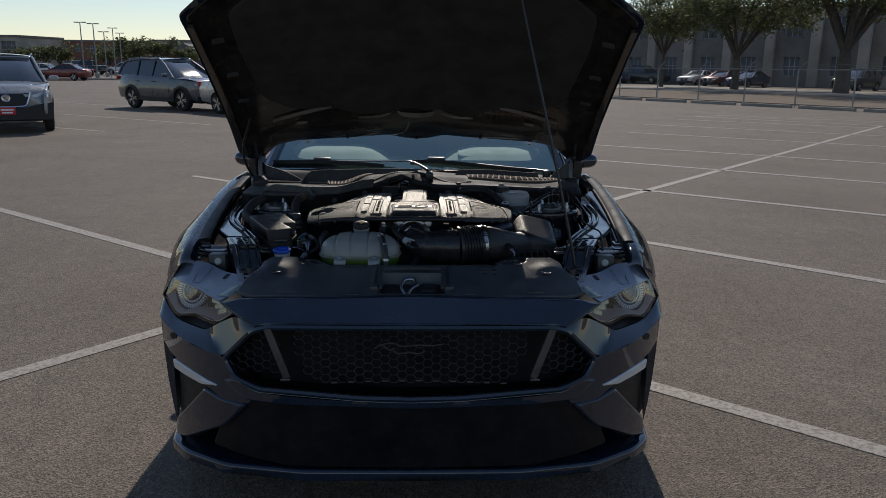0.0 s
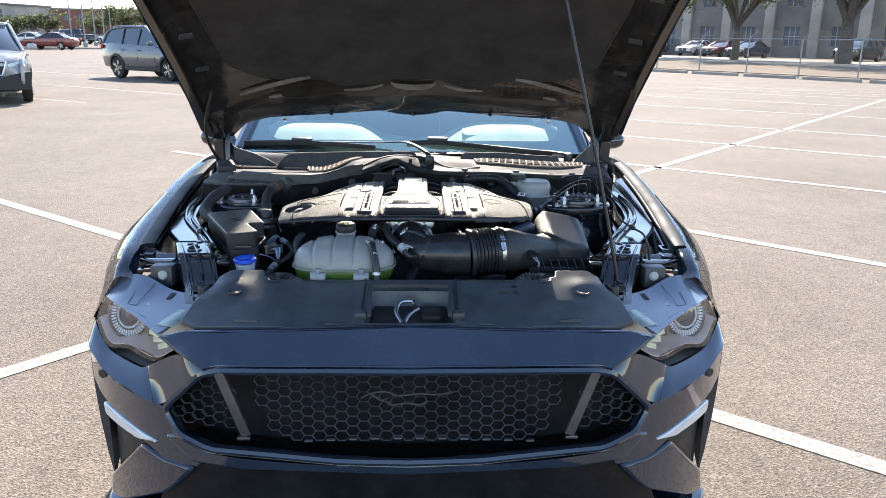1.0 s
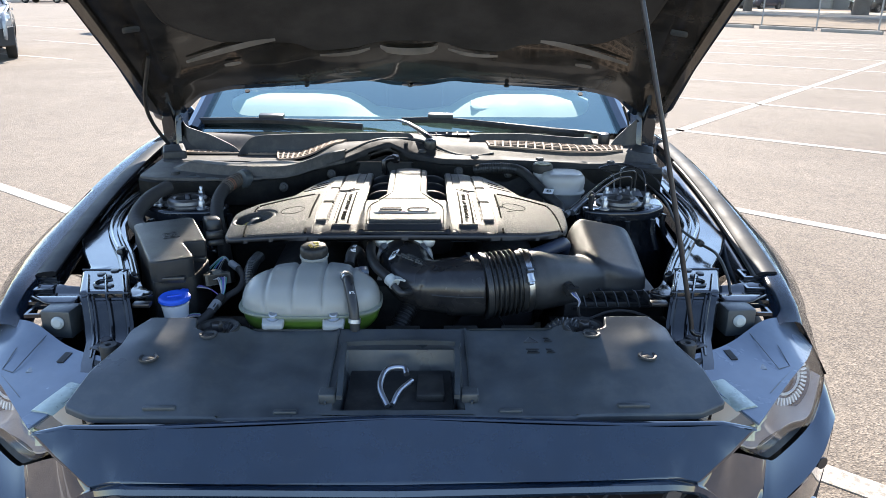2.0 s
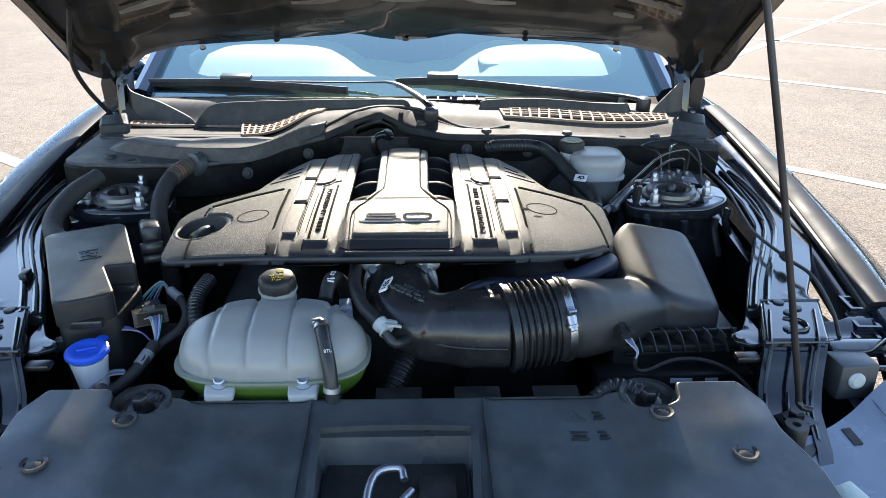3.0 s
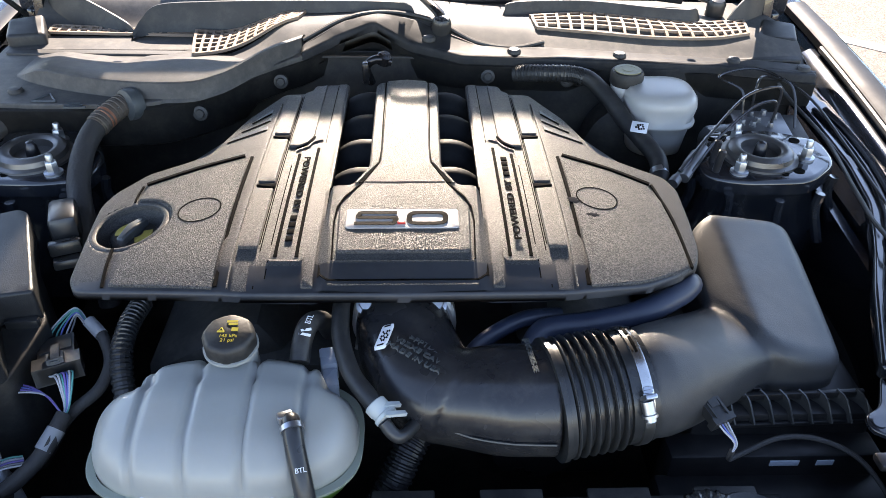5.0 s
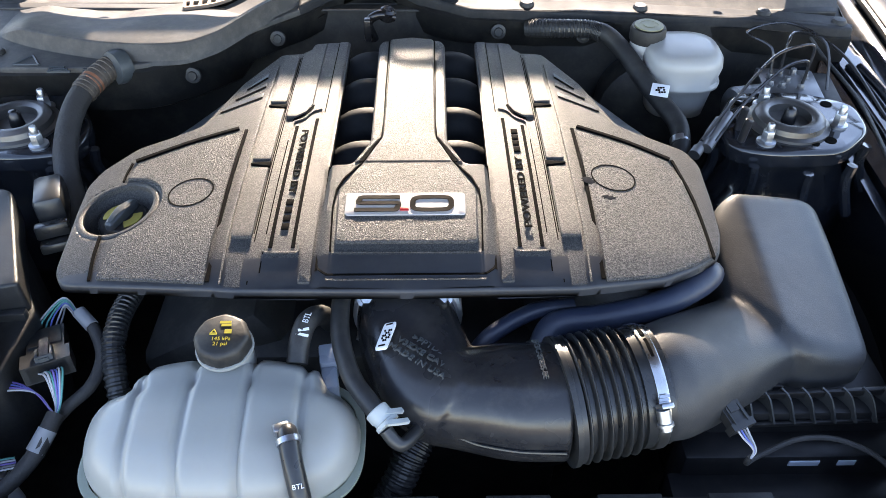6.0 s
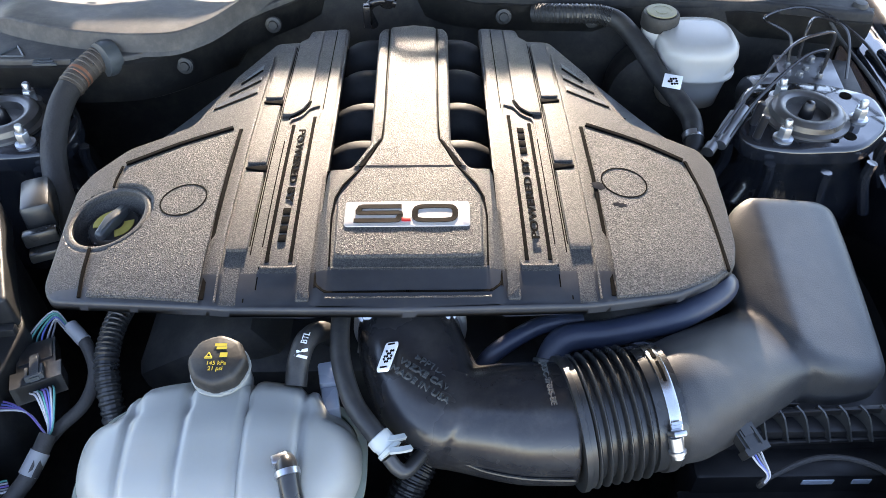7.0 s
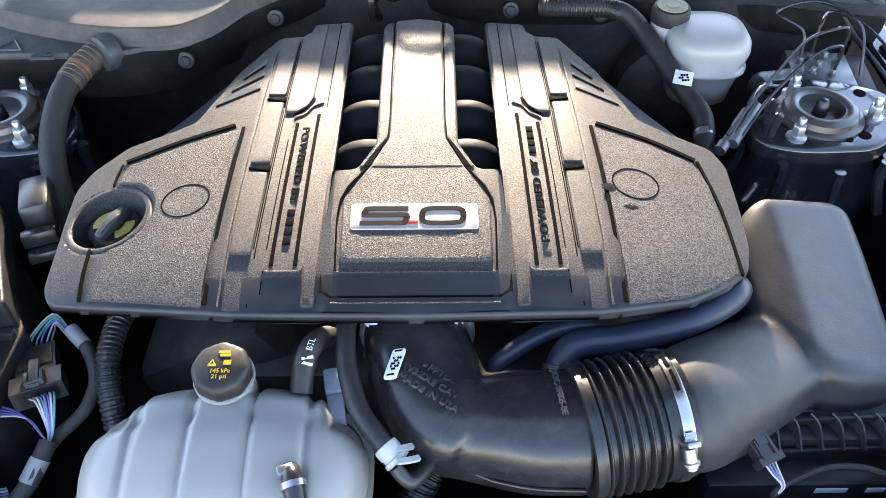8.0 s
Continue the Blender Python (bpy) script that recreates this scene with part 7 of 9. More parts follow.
for i in range(4):
    for j in range(5):
        if (i * 7 + j * 5) % 3:
            a, b = -0.0270 + 0.0024 * i + 0.001 * j, 0.6475 + 0.0030 * j - 0.0008 * i
            block(k, (a, b, 0.9108 + 0.62 * (a + 0.024)), (0.0021, 0.0025, 0.0008), (0, -32, 18), 0)
for j in range(2):
    block(k, (-0.0262 + 0.0080 * j, 0.6405 + 0.0265 * j, 0.9110 + 0.62 * (-0.0022 + 0.0080 * j)), (0.009, 0.0018, 0.0008), (0, -32, -18), 0)
part("sticker_print", k, SHADE_AND_PRINT, tag, smooth=False)
tm = pose(0.024, 0.634, on_elbow(0.024, 0.634) + 0.0012, -14, 10, -31)
for i, (txt, size) in enumerate(((">PPTD20<", 0.0115), ("V3ZXE CAV 1", 0.0115), ("MADE IN USA", 0.0115))):
    words("moulded_text", txt, size, tm @ Matrix.Translation((0.002 - 0.002 * i, 0.008 - 0.0145 * i, -0.0008 * i)), PLASTIC, elbow, 0.0014, "raised moulded lettering", 1.0)
k = bmesh.new()
for x, y, w, h in ((0, 0.019, 0.042, 0.0010), (0, 0.029, 0.042, 0.0010), (-0.021, 0.024, 0.0010, 0.010), (0.021, 0.024, 0.0010, 0.010), (-0.010, 0.024, 0.012, 0.0040), (0.007, 0.024, 0.016, 0.0040), (0.002, 0.034, 0.060, 0.0020)):
    block(k, (0, 0, 0), (w, h, 0.0022), (0, 0, 0), 0)
    bmesh.ops.transform(k, matrix=tm @ Matrix.Translation((x, y, 0.0)), verts=k.verts[-8:])
part("moulded_frame", k, PLASTIC, elbow, "raised frame and bars", smooth=False)
words("moulded_text", "JR3C-9F805-BE", 0.0085, pose(0.143, 0.612, 0.9185, 4, 0, -84), PLASTIC, elbow, 0.0014, "raised moulded lettering", 1.0)
k = bmesh.new()
tube(k, [(0.014, 0.574, 0.846), (0.030, 0.568, 0.848), (0.055, 0.561, 0.852), (0.080, 0.550, 0.853), (0.12, 0.541, 0.854), (0.168, 0.5385, 0.854)], 0.0016, 6, 5)
part("mould_seam", k, PLASTIC_SMOOTH, elbow)

airbox = thing("air_filter_box", (0.45, 0.72, 0.58), "matt black air filter box with a rounded lid", "air box")


def lid_z(x, y):
    return 0.925 - 0.16 * max(0, 0.90 - y) - 0.27 * max(0, x - 0.435) - 0.5 * max(0, 0.435 - x)


LID = surface("matt_lid", (0.028, 0.029, 0.031), 0.46, fine=700, bump=0.4, depth=0.0006, dust=0.06)
k = bmesh.new()
slab(k, fillet([(0.396, 0.862), (0.416, 0.896), (0.471, 0.908), (0.54, 0.922), (0.562, 0.908), (0.561, 0.84), (0.554, 0.743), (0.547, 0.664), (0.50, 0.650), (0.45, 0.654), (0.425, 0.68), (0.390, 0.74), (0.391, 0.80)], 0.02, 5), lambda a, b, h: Vector((a, b, lid_z(a, b) + h)), 0.10, 0.016, 0.01)
rows = []
for cx, cy, cz, turn_, w, h, e in ((0.266, 0.6205, 0.861, 12, 0.064, 0.064, 1.0), (0.290, 0.628, 0.858, 20, 0.067, 0.066, 1.0), (0.315, 0.643, 0.854, 28, 0.067, 0.062, 0.92), (0.355, 0.668, 0.847, 31, 0.064, 0.054, 0.82), (0.40, 0.695, 0.839, 31, 0.061, 0.047, 0.72), (0.45, 0.724, 0.831, 31, 0.058, 0.042, 0.65), (0.50, 0.752, 0.826, 31, 0.05, 0.036, 0.65)):
    ca, sa = -math.sin(radians(turn_)), math.cos(radians(turn_))
    ring = [(math.copysign(abs(math.cos(a)) ** e, math.cos(a)) * w, math.copysign(abs(math.sin(a)) ** e, math.sin(a)) * h) for a in (2 * math.pi * i / 40 for i in range(40))]
    rows.append([Vector((cx + ca * u, cy + sa * u, cz + v)) for u, v in ring])
fine = []
for p_, q_ in zip(rows, rows[1:]):
    fine += [[u.lerp(v, t / 4) for u, v in zip(p_, q_)] for t in range(4)]
skin(k, fine + [rows[-1]])
lid = part("lid", k, LID, airbox, "smooth matt black lid moulded in one with its outlet")
weld = lid.modifiers.new("weld", "REMESH")
weld.mode, weld.voxel_size, weld.use_smooth_shade = "VOXEL", 0.0038, True
ease_ = lid.modifiers.new("ease", "SMOOTH")
ease_.factor, ease_.iterations = 0.5, 14
# near-black plastic; the deep shade below the lid is in its colour
BOX_BLACK = surface("shaded_box_black", (0.007, 0.007, 0.008), 0.42, fine=400, bump=0.15, dust=0.03, spec=0.3)
k = bmesh.new()
block(k, (0.465, 0.765, 0.70), (0.225, 0.300, 0.225), (0, 0, 0), 0.008)
part("box_base", k, BOX_BLACK, airbox, "black ribbed lower box")
for at, size in (((0.450, 0.600, 0.67), (0.260, 0.040, 0.215)), ((0.445, 0.560, 0.65), (0.280, 0.050, 0.185))):
    k = bmesh.new()
    block(k, at, size, (0, 0, 0), 0.005)
    part("box_step", k, BOX_BLACK, airbox)
k = bmesh.new()
slab(k, fillet([(0.372, 0.642), (0.440, 0.640), (0.418, 0.668)], 0.002), flat_at(0.832), 0.006, 0.001, 0.05)
block(k, (0.470, 0.634, 0.826), (0.190, 0.006, 0.010), (0, 0, 2), 0.0015)
block(k, (0.470, 0.612, 0.800), (0.200, 0.005, 0.006), (0, 0, 2), 0.0015)
part("box_ledge", k, BOX_BLACK, airbox)
for i in range(8):
    k = bmesh.new()
    x = 0.385 + 0.024 * i
    sweep(k, [(x, 0.638, 0.828), (x + 0.008, 0.628, 0.822), (x + 0.014, 0.612, 0.800)], [(-0.0012, -0.014), (-0.0012, 0.006), (0.0012, 0.006), (0.0012, -0.014)], n=3)
    part("box_rib", k, PLASTIC_SMOOTH, airbox)
for x, w in ((0.460, 0.036), (0.510, 0.021)):
    k = bmesh.new()
    block(k, (x, 0.5795, 0.766), (w, 0.0016, 0.009), (0, 0, 0), 0.0004)
    part("box_label", k, LAMP_GREY, airbox, "small grey printed label")
sensor = thing("airflow_sensor", (0.345, 0.595, 0.80), "black airflow sensor plug with coloured wires", "sensor")
SM = pose(0.350, 0.588, 0.861, 14, 0, 24)
k = bmesh.new()
for at, size in (((0, -0.006, 0), (0.024, 0.034, 0.013)), ((0, -0.022, 0), (0.029, 0.008, 0.016)), ((0, 0.004, 0.0075), (0.012, 0.022, 0.003)), ((0.002, 0.017, 0.002), (0.046, 0.012, 0.010)), ((0.006, 0.026, 0.004), (0.030, 0.008, 0.012)), ((-0.008, -0.010, 0.0075), (0.002, 0.020, 0.003)), ((0.008, -0.010, 0.0075), (0.002, 0.020, 0.003))):
    foot = len(k.verts)
    block(k, (0, 0, 0), size, (0, 0, 0), 0)
    k.verts.ensure_lookup_table()
    bmesh.ops.transform(k, matrix=SM @ Matrix.Translation(at), verts=k.verts[foot:])
part("plug", k, PLASTIC_SMOOTH, sensor, smooth=False)
k = bmesh.new()
lathe(k, [(0.0075, -0.006), (0.0075, 0.003), (0.0050, 0.004), (0.0045, 0.002), (0.001, 0.002)], (0.325, 0.587, 0.866), (-0.2, -0.5, 0.85), 18)
part("sensor_screw", k, ZINC, sensor, "bright screw")
WIRE = {c: surface("wire_" + c, v, 0.45, fine=200, bump=0.05) for c, v in (("white", (0.34, 0.34, 0.36)), ("blue", (0.09, 0.12, 0.36)), ("green", (0.06, 0.26, 0.23)), ("violet", (0.14, 0.10, 0.32)), ("grey", (0.16, 0.16, 0.17)), ("black", (0.012, 0.012, 0.013)))}
for i, c in enumerate(("white", "blue", "grey", "white")):
    k = bmesh.new()
    tube(k, [SM @ Vector((-0.006 + 0.004 * i, -0.024, 0.0)), SM @ Vector((-0.004 + 0.003 * i, -0.034, -0.002)), (0.370 + 0.0008 * i, 0.548, 0.842), (0.369, 0.545, 0.830)], 0.0012, 6, 4)
    part("wire", k, WIRE[c], sensor)
k = bmesh.new()
tube(k, [(0.369, 0.546, 0.832), (0.375, 0.556, 0.805), (0.40, 0.575, 0.790), (0.45, 0.590, 0.800), (0.50, 0.585, 0.800), (0.545, 0.560, 0.785), (0.58, 0.50, 0.745)], 0.0032, 8, 6)
part("loom", k, TAPE, sensor, "taped black wiring loom")

# ---- hoses in the bay ----
def hose(name, pts, r, mat, label, category="hose", seg=14, n=8, ribs=0, clips=()):
    base = min((Vector(p) for p in pts), key=lambda p: p.z)
    ob = thing(name, base, label, category)
    k = bmesh.new()
    if ribs:
        tube(k, pts, lambda u: r * (1 + 0.13 * (math.sin(u * math.pi * 2 * ribs) > 0)), seg, max(8, int(ribs * 6 / len(pts))))
    else:
        tube(k, pts, r, seg, n)
    part("hose", k, mat, ob, "", 25 if ribs else 50)
    for at, axis, rr, cm in clips:
        k = bmesh.new()
        lathe(k, [(rr, -0.006), (rr + 0.0015, -0.005), (rr + 0.0015, 0.005), (rr, 0.006)], at, axis, 24)
        part("clip", k, cm, ob)
    return ob


hose("coolant_hose", [(0.375, 0.79, 0.86), (0.372, 0.765, 0.895), (0.350, 0.742, 0.898), (0.30, 0.722, 0.885), (0.23, 0.708, 0.878), (0.175, 0.702, 0.872), (0.155, 0.675, 0.85), (0.15, 0.65, 0.84)], 0.0165, RUBBER_BLUE, "smooth blue-black breather hose below the cover", clips=(((0.158, 0.68, 0.855), (0.2, 0.7, 0.5), 0.018, PLASTIC),))
hose("coolant_hose", [(0.20, 0.735, 0.87), (0.15, 0.722, 0.875), (0.10, 0.695, 0.865), (0.075, 0.68, 0.84)], 0.0105, RUBBER_BLUE, "thin blue-black hose beside the intake")
ob = hose("breather_hose", [(-0.076, 0.76, 0.90), (-0.076, 0.715, 0.908), (-0.073, 0.66, 0.905), (-0.058, 0.61, 0.896), (-0.036, 0.579, 0.887), (-0.020, 0.563, 0.876)], 0.0108, RUBBER, "black breather hose with a white quick connector")
k = bmesh.new()
lathe(k, [(0.0118, -0.012), (0.0130, -0.011), (0.0130, -0.002), (0.0118, 0.0), (0.0118, 0.004), (0.0136, 0.005), (0.0136, 0.009), (0.0100, 0.010)], (-0.023, 0.566, 0.880), (0.70, -0.70, -0.36), 24)
for d in (0.0, 0.013):
    sweep(k, [(-0.024 + d * 0.5, 0.566 - d, 0.890), (-0.012 + d * 0.5, 0.568 - d, 0.889), (-0.003 + d * 0.5, 0.573 - d, 0.884)], [(-0.0028, -0.002), (-0.0028, 0.002), (0.0028, 0.002), (0.0028, -0.002)], n=4)
part("connector", k, WHITE_PLASTIC, ob, "white plastic connector")
k = bmesh.new()
tube(k, [(-0.020, 0.555, 0.876), (-0.010, 0.547, 0.866), (0.000, 0.549, 0.860), (0.018, 0.578, 0.852)], 0.0075, 12, 5)
part("elbow_spout", k, PLASTIC_SMOOTH, ob)
hose("radiator_hose", [(0.020, 0.600, 0.815), (0.004, 0.575, 0.800), (-0.015, 0.548, 0.770), (-0.045, 0.525, 0.730), (-0.07, 0.51, 0.68)], 0.0175, BOX_BLACK, "black corrugated hose below the intake", ribs=22)
hose("loom_conduit", [(-0.345, 0.78, 0.86), (-0.352, 0.735, 0.855), (-0.350, 0.69, 0.84), (-0.335, 0.64, 0.80), (-0.325, 0.61, 0.72)], 0.0125, PLASTIC_SMOOTH, "corrugated black wiring conduit", "conduit", ribs=30)
hose("loom_conduit", [(-0.40, 0.50, 0.80), (-0.36, 0.48, 0.81), (-0.33, 0.47, 0.80), (-0.30, 0.44, 0.74)], 0.016, PLASTIC_SMOOTH, "corrugated black conduit by the radiator", "conduit", ribs=14)
hose("loom_conduit", [(0.28, 0.47, 0.79), (0.32, 0.49, 0.815), (0.36, 0.475, 0.815), (0.40, 0.46, 0.80)], 0.013, PLASTIC_SMOOTH, "corrugated black conduit by the radiator", "conduit", ribs=16)
loom_ = hose("wiring_hose", [(-0.462, 1.215, 0.945), (-0.482, 1.195, 0.945), (-0.505, 1.145, 0.936), (-0.513, 1.09, 0.92), (-0.503, 1.02, 0.90), (-0.484, 0.965, 0.87), (-0.468, 0.935, 0.82), (-0.46, 0.92, 0.74)], 0.0172, TAPE, "thick taped loom bending into the bay", "hose", clips=(((-0.499, 1.160, 0.939), (-0.4, -0.9, -0.15), 0.0178, ORANGE),))
k = bmesh.new()
lathe(k, [(0.026, -0.012), (0.028, 0.0), (0.026, 0.010), (0.018, 0.012)], (-0.468, 1.200, 0.945), (-0.6, -0.75, 0.1), 24)
part("grommet", k, PLASTIC, cowl)
hose("wiring_hose", [(-0.66, 1.13, 0.94), (-0.69, 1.06, 0.925), (-0.70, 0.98, 0.90), (-0.67, 0.92, 0.885), (-0.62, 0.90, 0.88)], 0.019, TAPE, "taped wiring loom along the strut tower")
ob = hose("brake_booster_hose", [(0.20, 1.345, 0.94), (0.245, 1.325, 0.95), (0.30, 1.322, 0.95), (0.335, 1.31, 0.945), (0.362, 1.265, 0.93), (0.385, 1.20, 0.912), (0.405, 1.15, 0.90), (0.418, 1.105, 0.892), (0.414, 1.06, 0.875), (0.405, 1.03, 0.84)], 0.0150, RUBBER, "black vacuum hose with a corrugated sleeve", clips=(((0.4155, 1.075, 0.882), (0.05, 1, 0.35), 0.0142, ZINC),))
k = bmesh.new()
tube(k, [(0.205, 1.343, 0.942), (0.245, 1.325, 0.95), (0.30, 1.322, 0.95), (0.325, 1.314, 0.947)], lambda u: 0.0142 + 0.0020 * (math.sin(u * 2 * math.pi * 24) > 0), 14, 44)
part("sleeve", k, PLASTIC_SMOOTH, ob, "corrugated sleeve", 25)
k = bmesh.new()
block(k, (0.398, 1.166, 0.9195), (0.028, 0.028, 0.0016), (14, 0, -20), 0.0005)
part("hose_tag", k, WHITE, ob, "white code tag")
k = bmesh.new()
for i in range(4):
    for j in range(3):
        if (i + 2 * j) % 4:
            block(k, (0.392 + 0.004 * i, 1.160 + 0.005 * j, 0.9192 + 0.00125 * j), (0.0034, 0.0036, 0.0008), (14, 0, -20), 0)
part("tag_print", k, SHADE_AND_PRINT, ob, smooth=False)

k = bmesh.new()
tube(k, [(-0.475, 1.204, 0.945), (-0.482, 1.195, 0.945), (-0.497, 1.165, 0.940), (-0.507, 1.135, 0.934)], lambda u: 0.0182 + 0.0014 * (math.sin(u * 2 * math.pi * 11) > 0), 16, 36)
part("tape_wrap", k, TAN_TAPE, loom_, "brown ribbed tape wrap", 25)

# ---- brake fluid reservoir ----
brake = thing("brake_fluid_reservoir", (0.465, 1.26, 0.84), "white translucent brake fluid reservoir with a dark cap", "reservoir")
CAP_OLIVE = surface("worn_olive_print", (0.20, 0.19, 0.10), 0.5, fine=500, bump=0.2, vary=0.35)
MILK = milky("brake_bottle", (0.36, 0.36, 0.35), (0.34, 0.27, 0.19), 0.02, 0.02)
k = bmesh.new()
rows = []
for z, q in ((0.848, 0.55), (0.856, 0.74), (0.885, 0.80), (0.908, 0.86), (0.912, 0.96), (0.917, 0.97), (0.921, 0.90), (0.945, 0.96), (0.958, 0.93), (0.966, 0.84), (0.969, 0.6)):
    rows.append([Vector((0.470 + 0.066 * q * math.copysign(abs(math.cos(w)) ** 0.7, math.cos(w)), 1.262 + 0.064 * q * math.copysign(abs(math.sin(w)) ** 0.7, math.sin(w)), z)) for w in (2 * math.pi * i / 40 for i in range(40))])
skin(k, rows)
part("bottle", k, MILK, brake, "white plastic bottle", 60)
k = bmesh.new()
lathe(k, [(0.026, -0.05), (0.027, 0.0), (0.024, 0.004)], (0.415, 1.298, 0.958), (0, 0, 1), 28)
part("neck", k, MILK, brake)
k = bmesh.new()
skin(k, [[Vector((0.415 + r * (1 + 0.025 * (i % 2)) * math.cos(2 * math.pi * i / 48), 1.298 + r * (1 + 0.025 * (i % 2)) * math.sin(2 * math.pi * i / 48), z)) for i in range(48)] for r, z in ((0.0285, 0.960), (0.0295, 0.964), (0.0295, 0.979), (0.027, 0.984), (0.0, 0.985))], True, (True, False))
bcap = part("cap", k, PLASTIC_DEEP, brake, "black ridged cap with a yellowed top")
k = bmesh.new()
lathe(k, [(0.024, 0.985), (0.0235, 0.9866), (0.016, 0.9866), (0.0155, 0.9860), (0.010, 0.9860), (0.0095, 0.9868), (0, 0.9868)], (0.415, 1.298, 0), (0, 0, 1), 30)
part("cap_print", k, CAP_OLIVE, bcap, "worn yellow top")
k = bmesh.new()
block(k, (0.47, 1.27, 0.967), (0.05, 0.006, 0.003), (0, 0, 20), 0.001)
block(k, (0.475, 1.255, 0.967), (0.05, 0.006, 0.003), (0, 0, 20), 0.001)
part("moulded_bars", k, MILK, brake)
k = bmesh.new()
lathe(k, [(0.085, 0), (0.095, 0.03), (0.09, 0.06), (0.05, 0.08), (0.02, 0.085)], (0.44, 1.35, 0.83), (0, -1, 0), 32)
part("brake_booster", k, PLASTIC_DEEP, brake)

brake.location += Vector((-0.018, -0.012, -0.012))

# ---- brake pressure unit with its pipes ----
NUT = surface("dull_zinc", (0.20, 0.205, 0.215), 0.42, metal=0.85, fine=400, bump=0.2, vary=0.3)
abs_unit = thing("brake_pressure_unit", (0.64, 1.27, 0.82), "aluminium brake pressure block with steel pipes", "brake unit")
k = bmesh.new()
block(k, (0.645, 1.272, 0.875), (0.095, 0.095, 0.055), (0, 0, -8), 0.004)
part("valve_block", k, NUT, abs_unit, "bare aluminium valve block")
k = bmesh.new()
lathe(k, [(0.036, 0), (0.036, 0.05), (0.032, 0.055), (0, 0.055)], (0.60, 1.255, 0.868), (-1, -0.2, 0), 28)
part("pump_motor", k, ZINC, abs_unit)
k = bmesh.new()
block(k, (0.70, 1.27, 0.87), (0.05, 0.10, 0.05), (0, 0, -8), 0.004)
part("control_box", k, PLASTIC_DEEP, abs_unit)
for i, (x, y) in enumerate(((0.625, 1.255), (0.655, 1.25), (0.675, 1.285), (0.635, 1.295), (0.615, 1.285), (0.640, 1.272), (0.660, 1.300), (0.608, 1.262))):
    k = bmesh.new()
    hexnut(k, (x, y, 0.902), 0.0055, 0.010, (0, 0, 1), 1.2)
    part("pipe_nut", k, NUT, abs_unit)
PIPE = surface("pipe_black", (0.03, 0.03, 0.032), 0.3, metal=0.3, coat=0.5)
for i, pts in enumerate((
        [(0.655, 1.25, 0.91), (0.655, 1.25, 0.945), (0.64, 1.245, 0.955), (0.60, 1.225, 0.95), (0.53, 1.17, 0.92), (0.46, 1.085, 0.895)],
        [(0.675, 1.285, 0.91), (0.675, 1.285, 0.955), (0.655, 1.28, 0.965), (0.60, 1.26, 0.955), (0.52, 1.18, 0.925), (0.45, 1.10, 0.90)],
        [(0.635, 1.295, 0.91), (0.635, 1.30, 0.96), (0.66, 1.33, 0.965), (0.69, 1.30, 0.965), (0.70, 1.28, 0.945), (0.70, 1.25, 0.90)],
        [(0.615, 1.285, 0.91), (0.61, 1.30, 0.95), (0.58, 1.34, 0.96), (0.66, 1.36, 0.965), (0.72, 1.28, 0.95), (0.735, 1.15, 0.925), (0.74, 1.0, 0.90)],
        [(0.60, 1.235, 0.885), (0.56, 1.215, 0.905), (0.52, 1.19, 0.915), (0.50, 1.15, 0.905)])):
    k = bmesh.new()
    tube(k, pts, 0.0026, 8, 7)
    part("brake_pipe", k, PIPE, abs_unit, "thin black steel pipe")
for a, b in (((0.505, 1.155, 0.912), (0.46, 1.095, 0.895)), ((0.49, 1.15, 0.905), (0.44, 1.085, 0.89))):
    k = bmesh.new()
    a, b = Vector(a), Vector(b)
    tube(k, [a, b], lambda u: 0.0075 if u < 0.5 else 0.0062, 10, 8)
    lathe(k, [(0.009, -0.008), (0.009, 0.008)], b, (b - a), 12)
    part("pipe_coupling", k, NUT, abs_unit)

abs_unit.location += Vector((-0.012, -0.05, 0.0))

# ---- fuse box ----
fuse = thing("fuse_box", (-0.56, 0.75, 0.70), "black grained fuse box with a stepped lid", "fuse box")
FUSE_LID = surface("grained_lid", (0.019, 0.020, 0.021), 0.44, fine=600, bump=0.5, depth=0.0007, dust=0.05, spec=0.35)
FB = [(-0.659, 0.852), (-0.655, 0.868), (-0.547, 0.922), (-0.531, 0.912), (-0.453, 0.735), (-0.502, 0.724), (-0.452, 0.631), (-0.460, 0.616), (-0.520, 0.588), (-0.535, 0.596)]
k = bmesh.new()
slab(k, fillet(FB, 0.008), lambda a, b, h: Vector((a, b, 0.915 + h)), 0.045, 0.004, 0.03)
part("lid", k, FUSE_LID, fuse, "grained black lid")
k = bmesh.new()
slab(k, fillet([(-0.655, 0.85), (-0.545, 0.912), (-0.450, 0.736), (-0.455, 0.632), (-0.53, 0.594)], 0.01), flat_at(0.868), 0.16, 0.004, 0.1)
part("case", k, PLASTIC_DEEP, fuse, "black case")
k = bmesh.new()
FM = pose(-0.545, 0.772, 0.9152, 0, 0, 27)
for x, y, w, h in ((0, -0.019, 0.036, 0.0016), (0, 0.019, 0.036, 0.0016), (-0.0175, 0, 0.0016, 0.038), (0.0175, 0, 0.0016, 0.038), (-0.006, 0.010, 0.014, 0.0016), (0.006, 0.003, 0.016, 0.0016), (-0.004, -0.004, 0.018, 0.0016), (0.004, -0.011, 0.014, 0.0016), (-0.008, 0.003, 0.0016, 0.014), (0.009, -0.004, 0.0016, 0.014)):
    block(k, (0, 0, 0), (w, h, 0.0014), (0, 0, 0), 0)
    bmesh.ops.transform(k, matrix=FM @ Matrix.Translation((x, y, 0)), verts=k.verts[-8:])
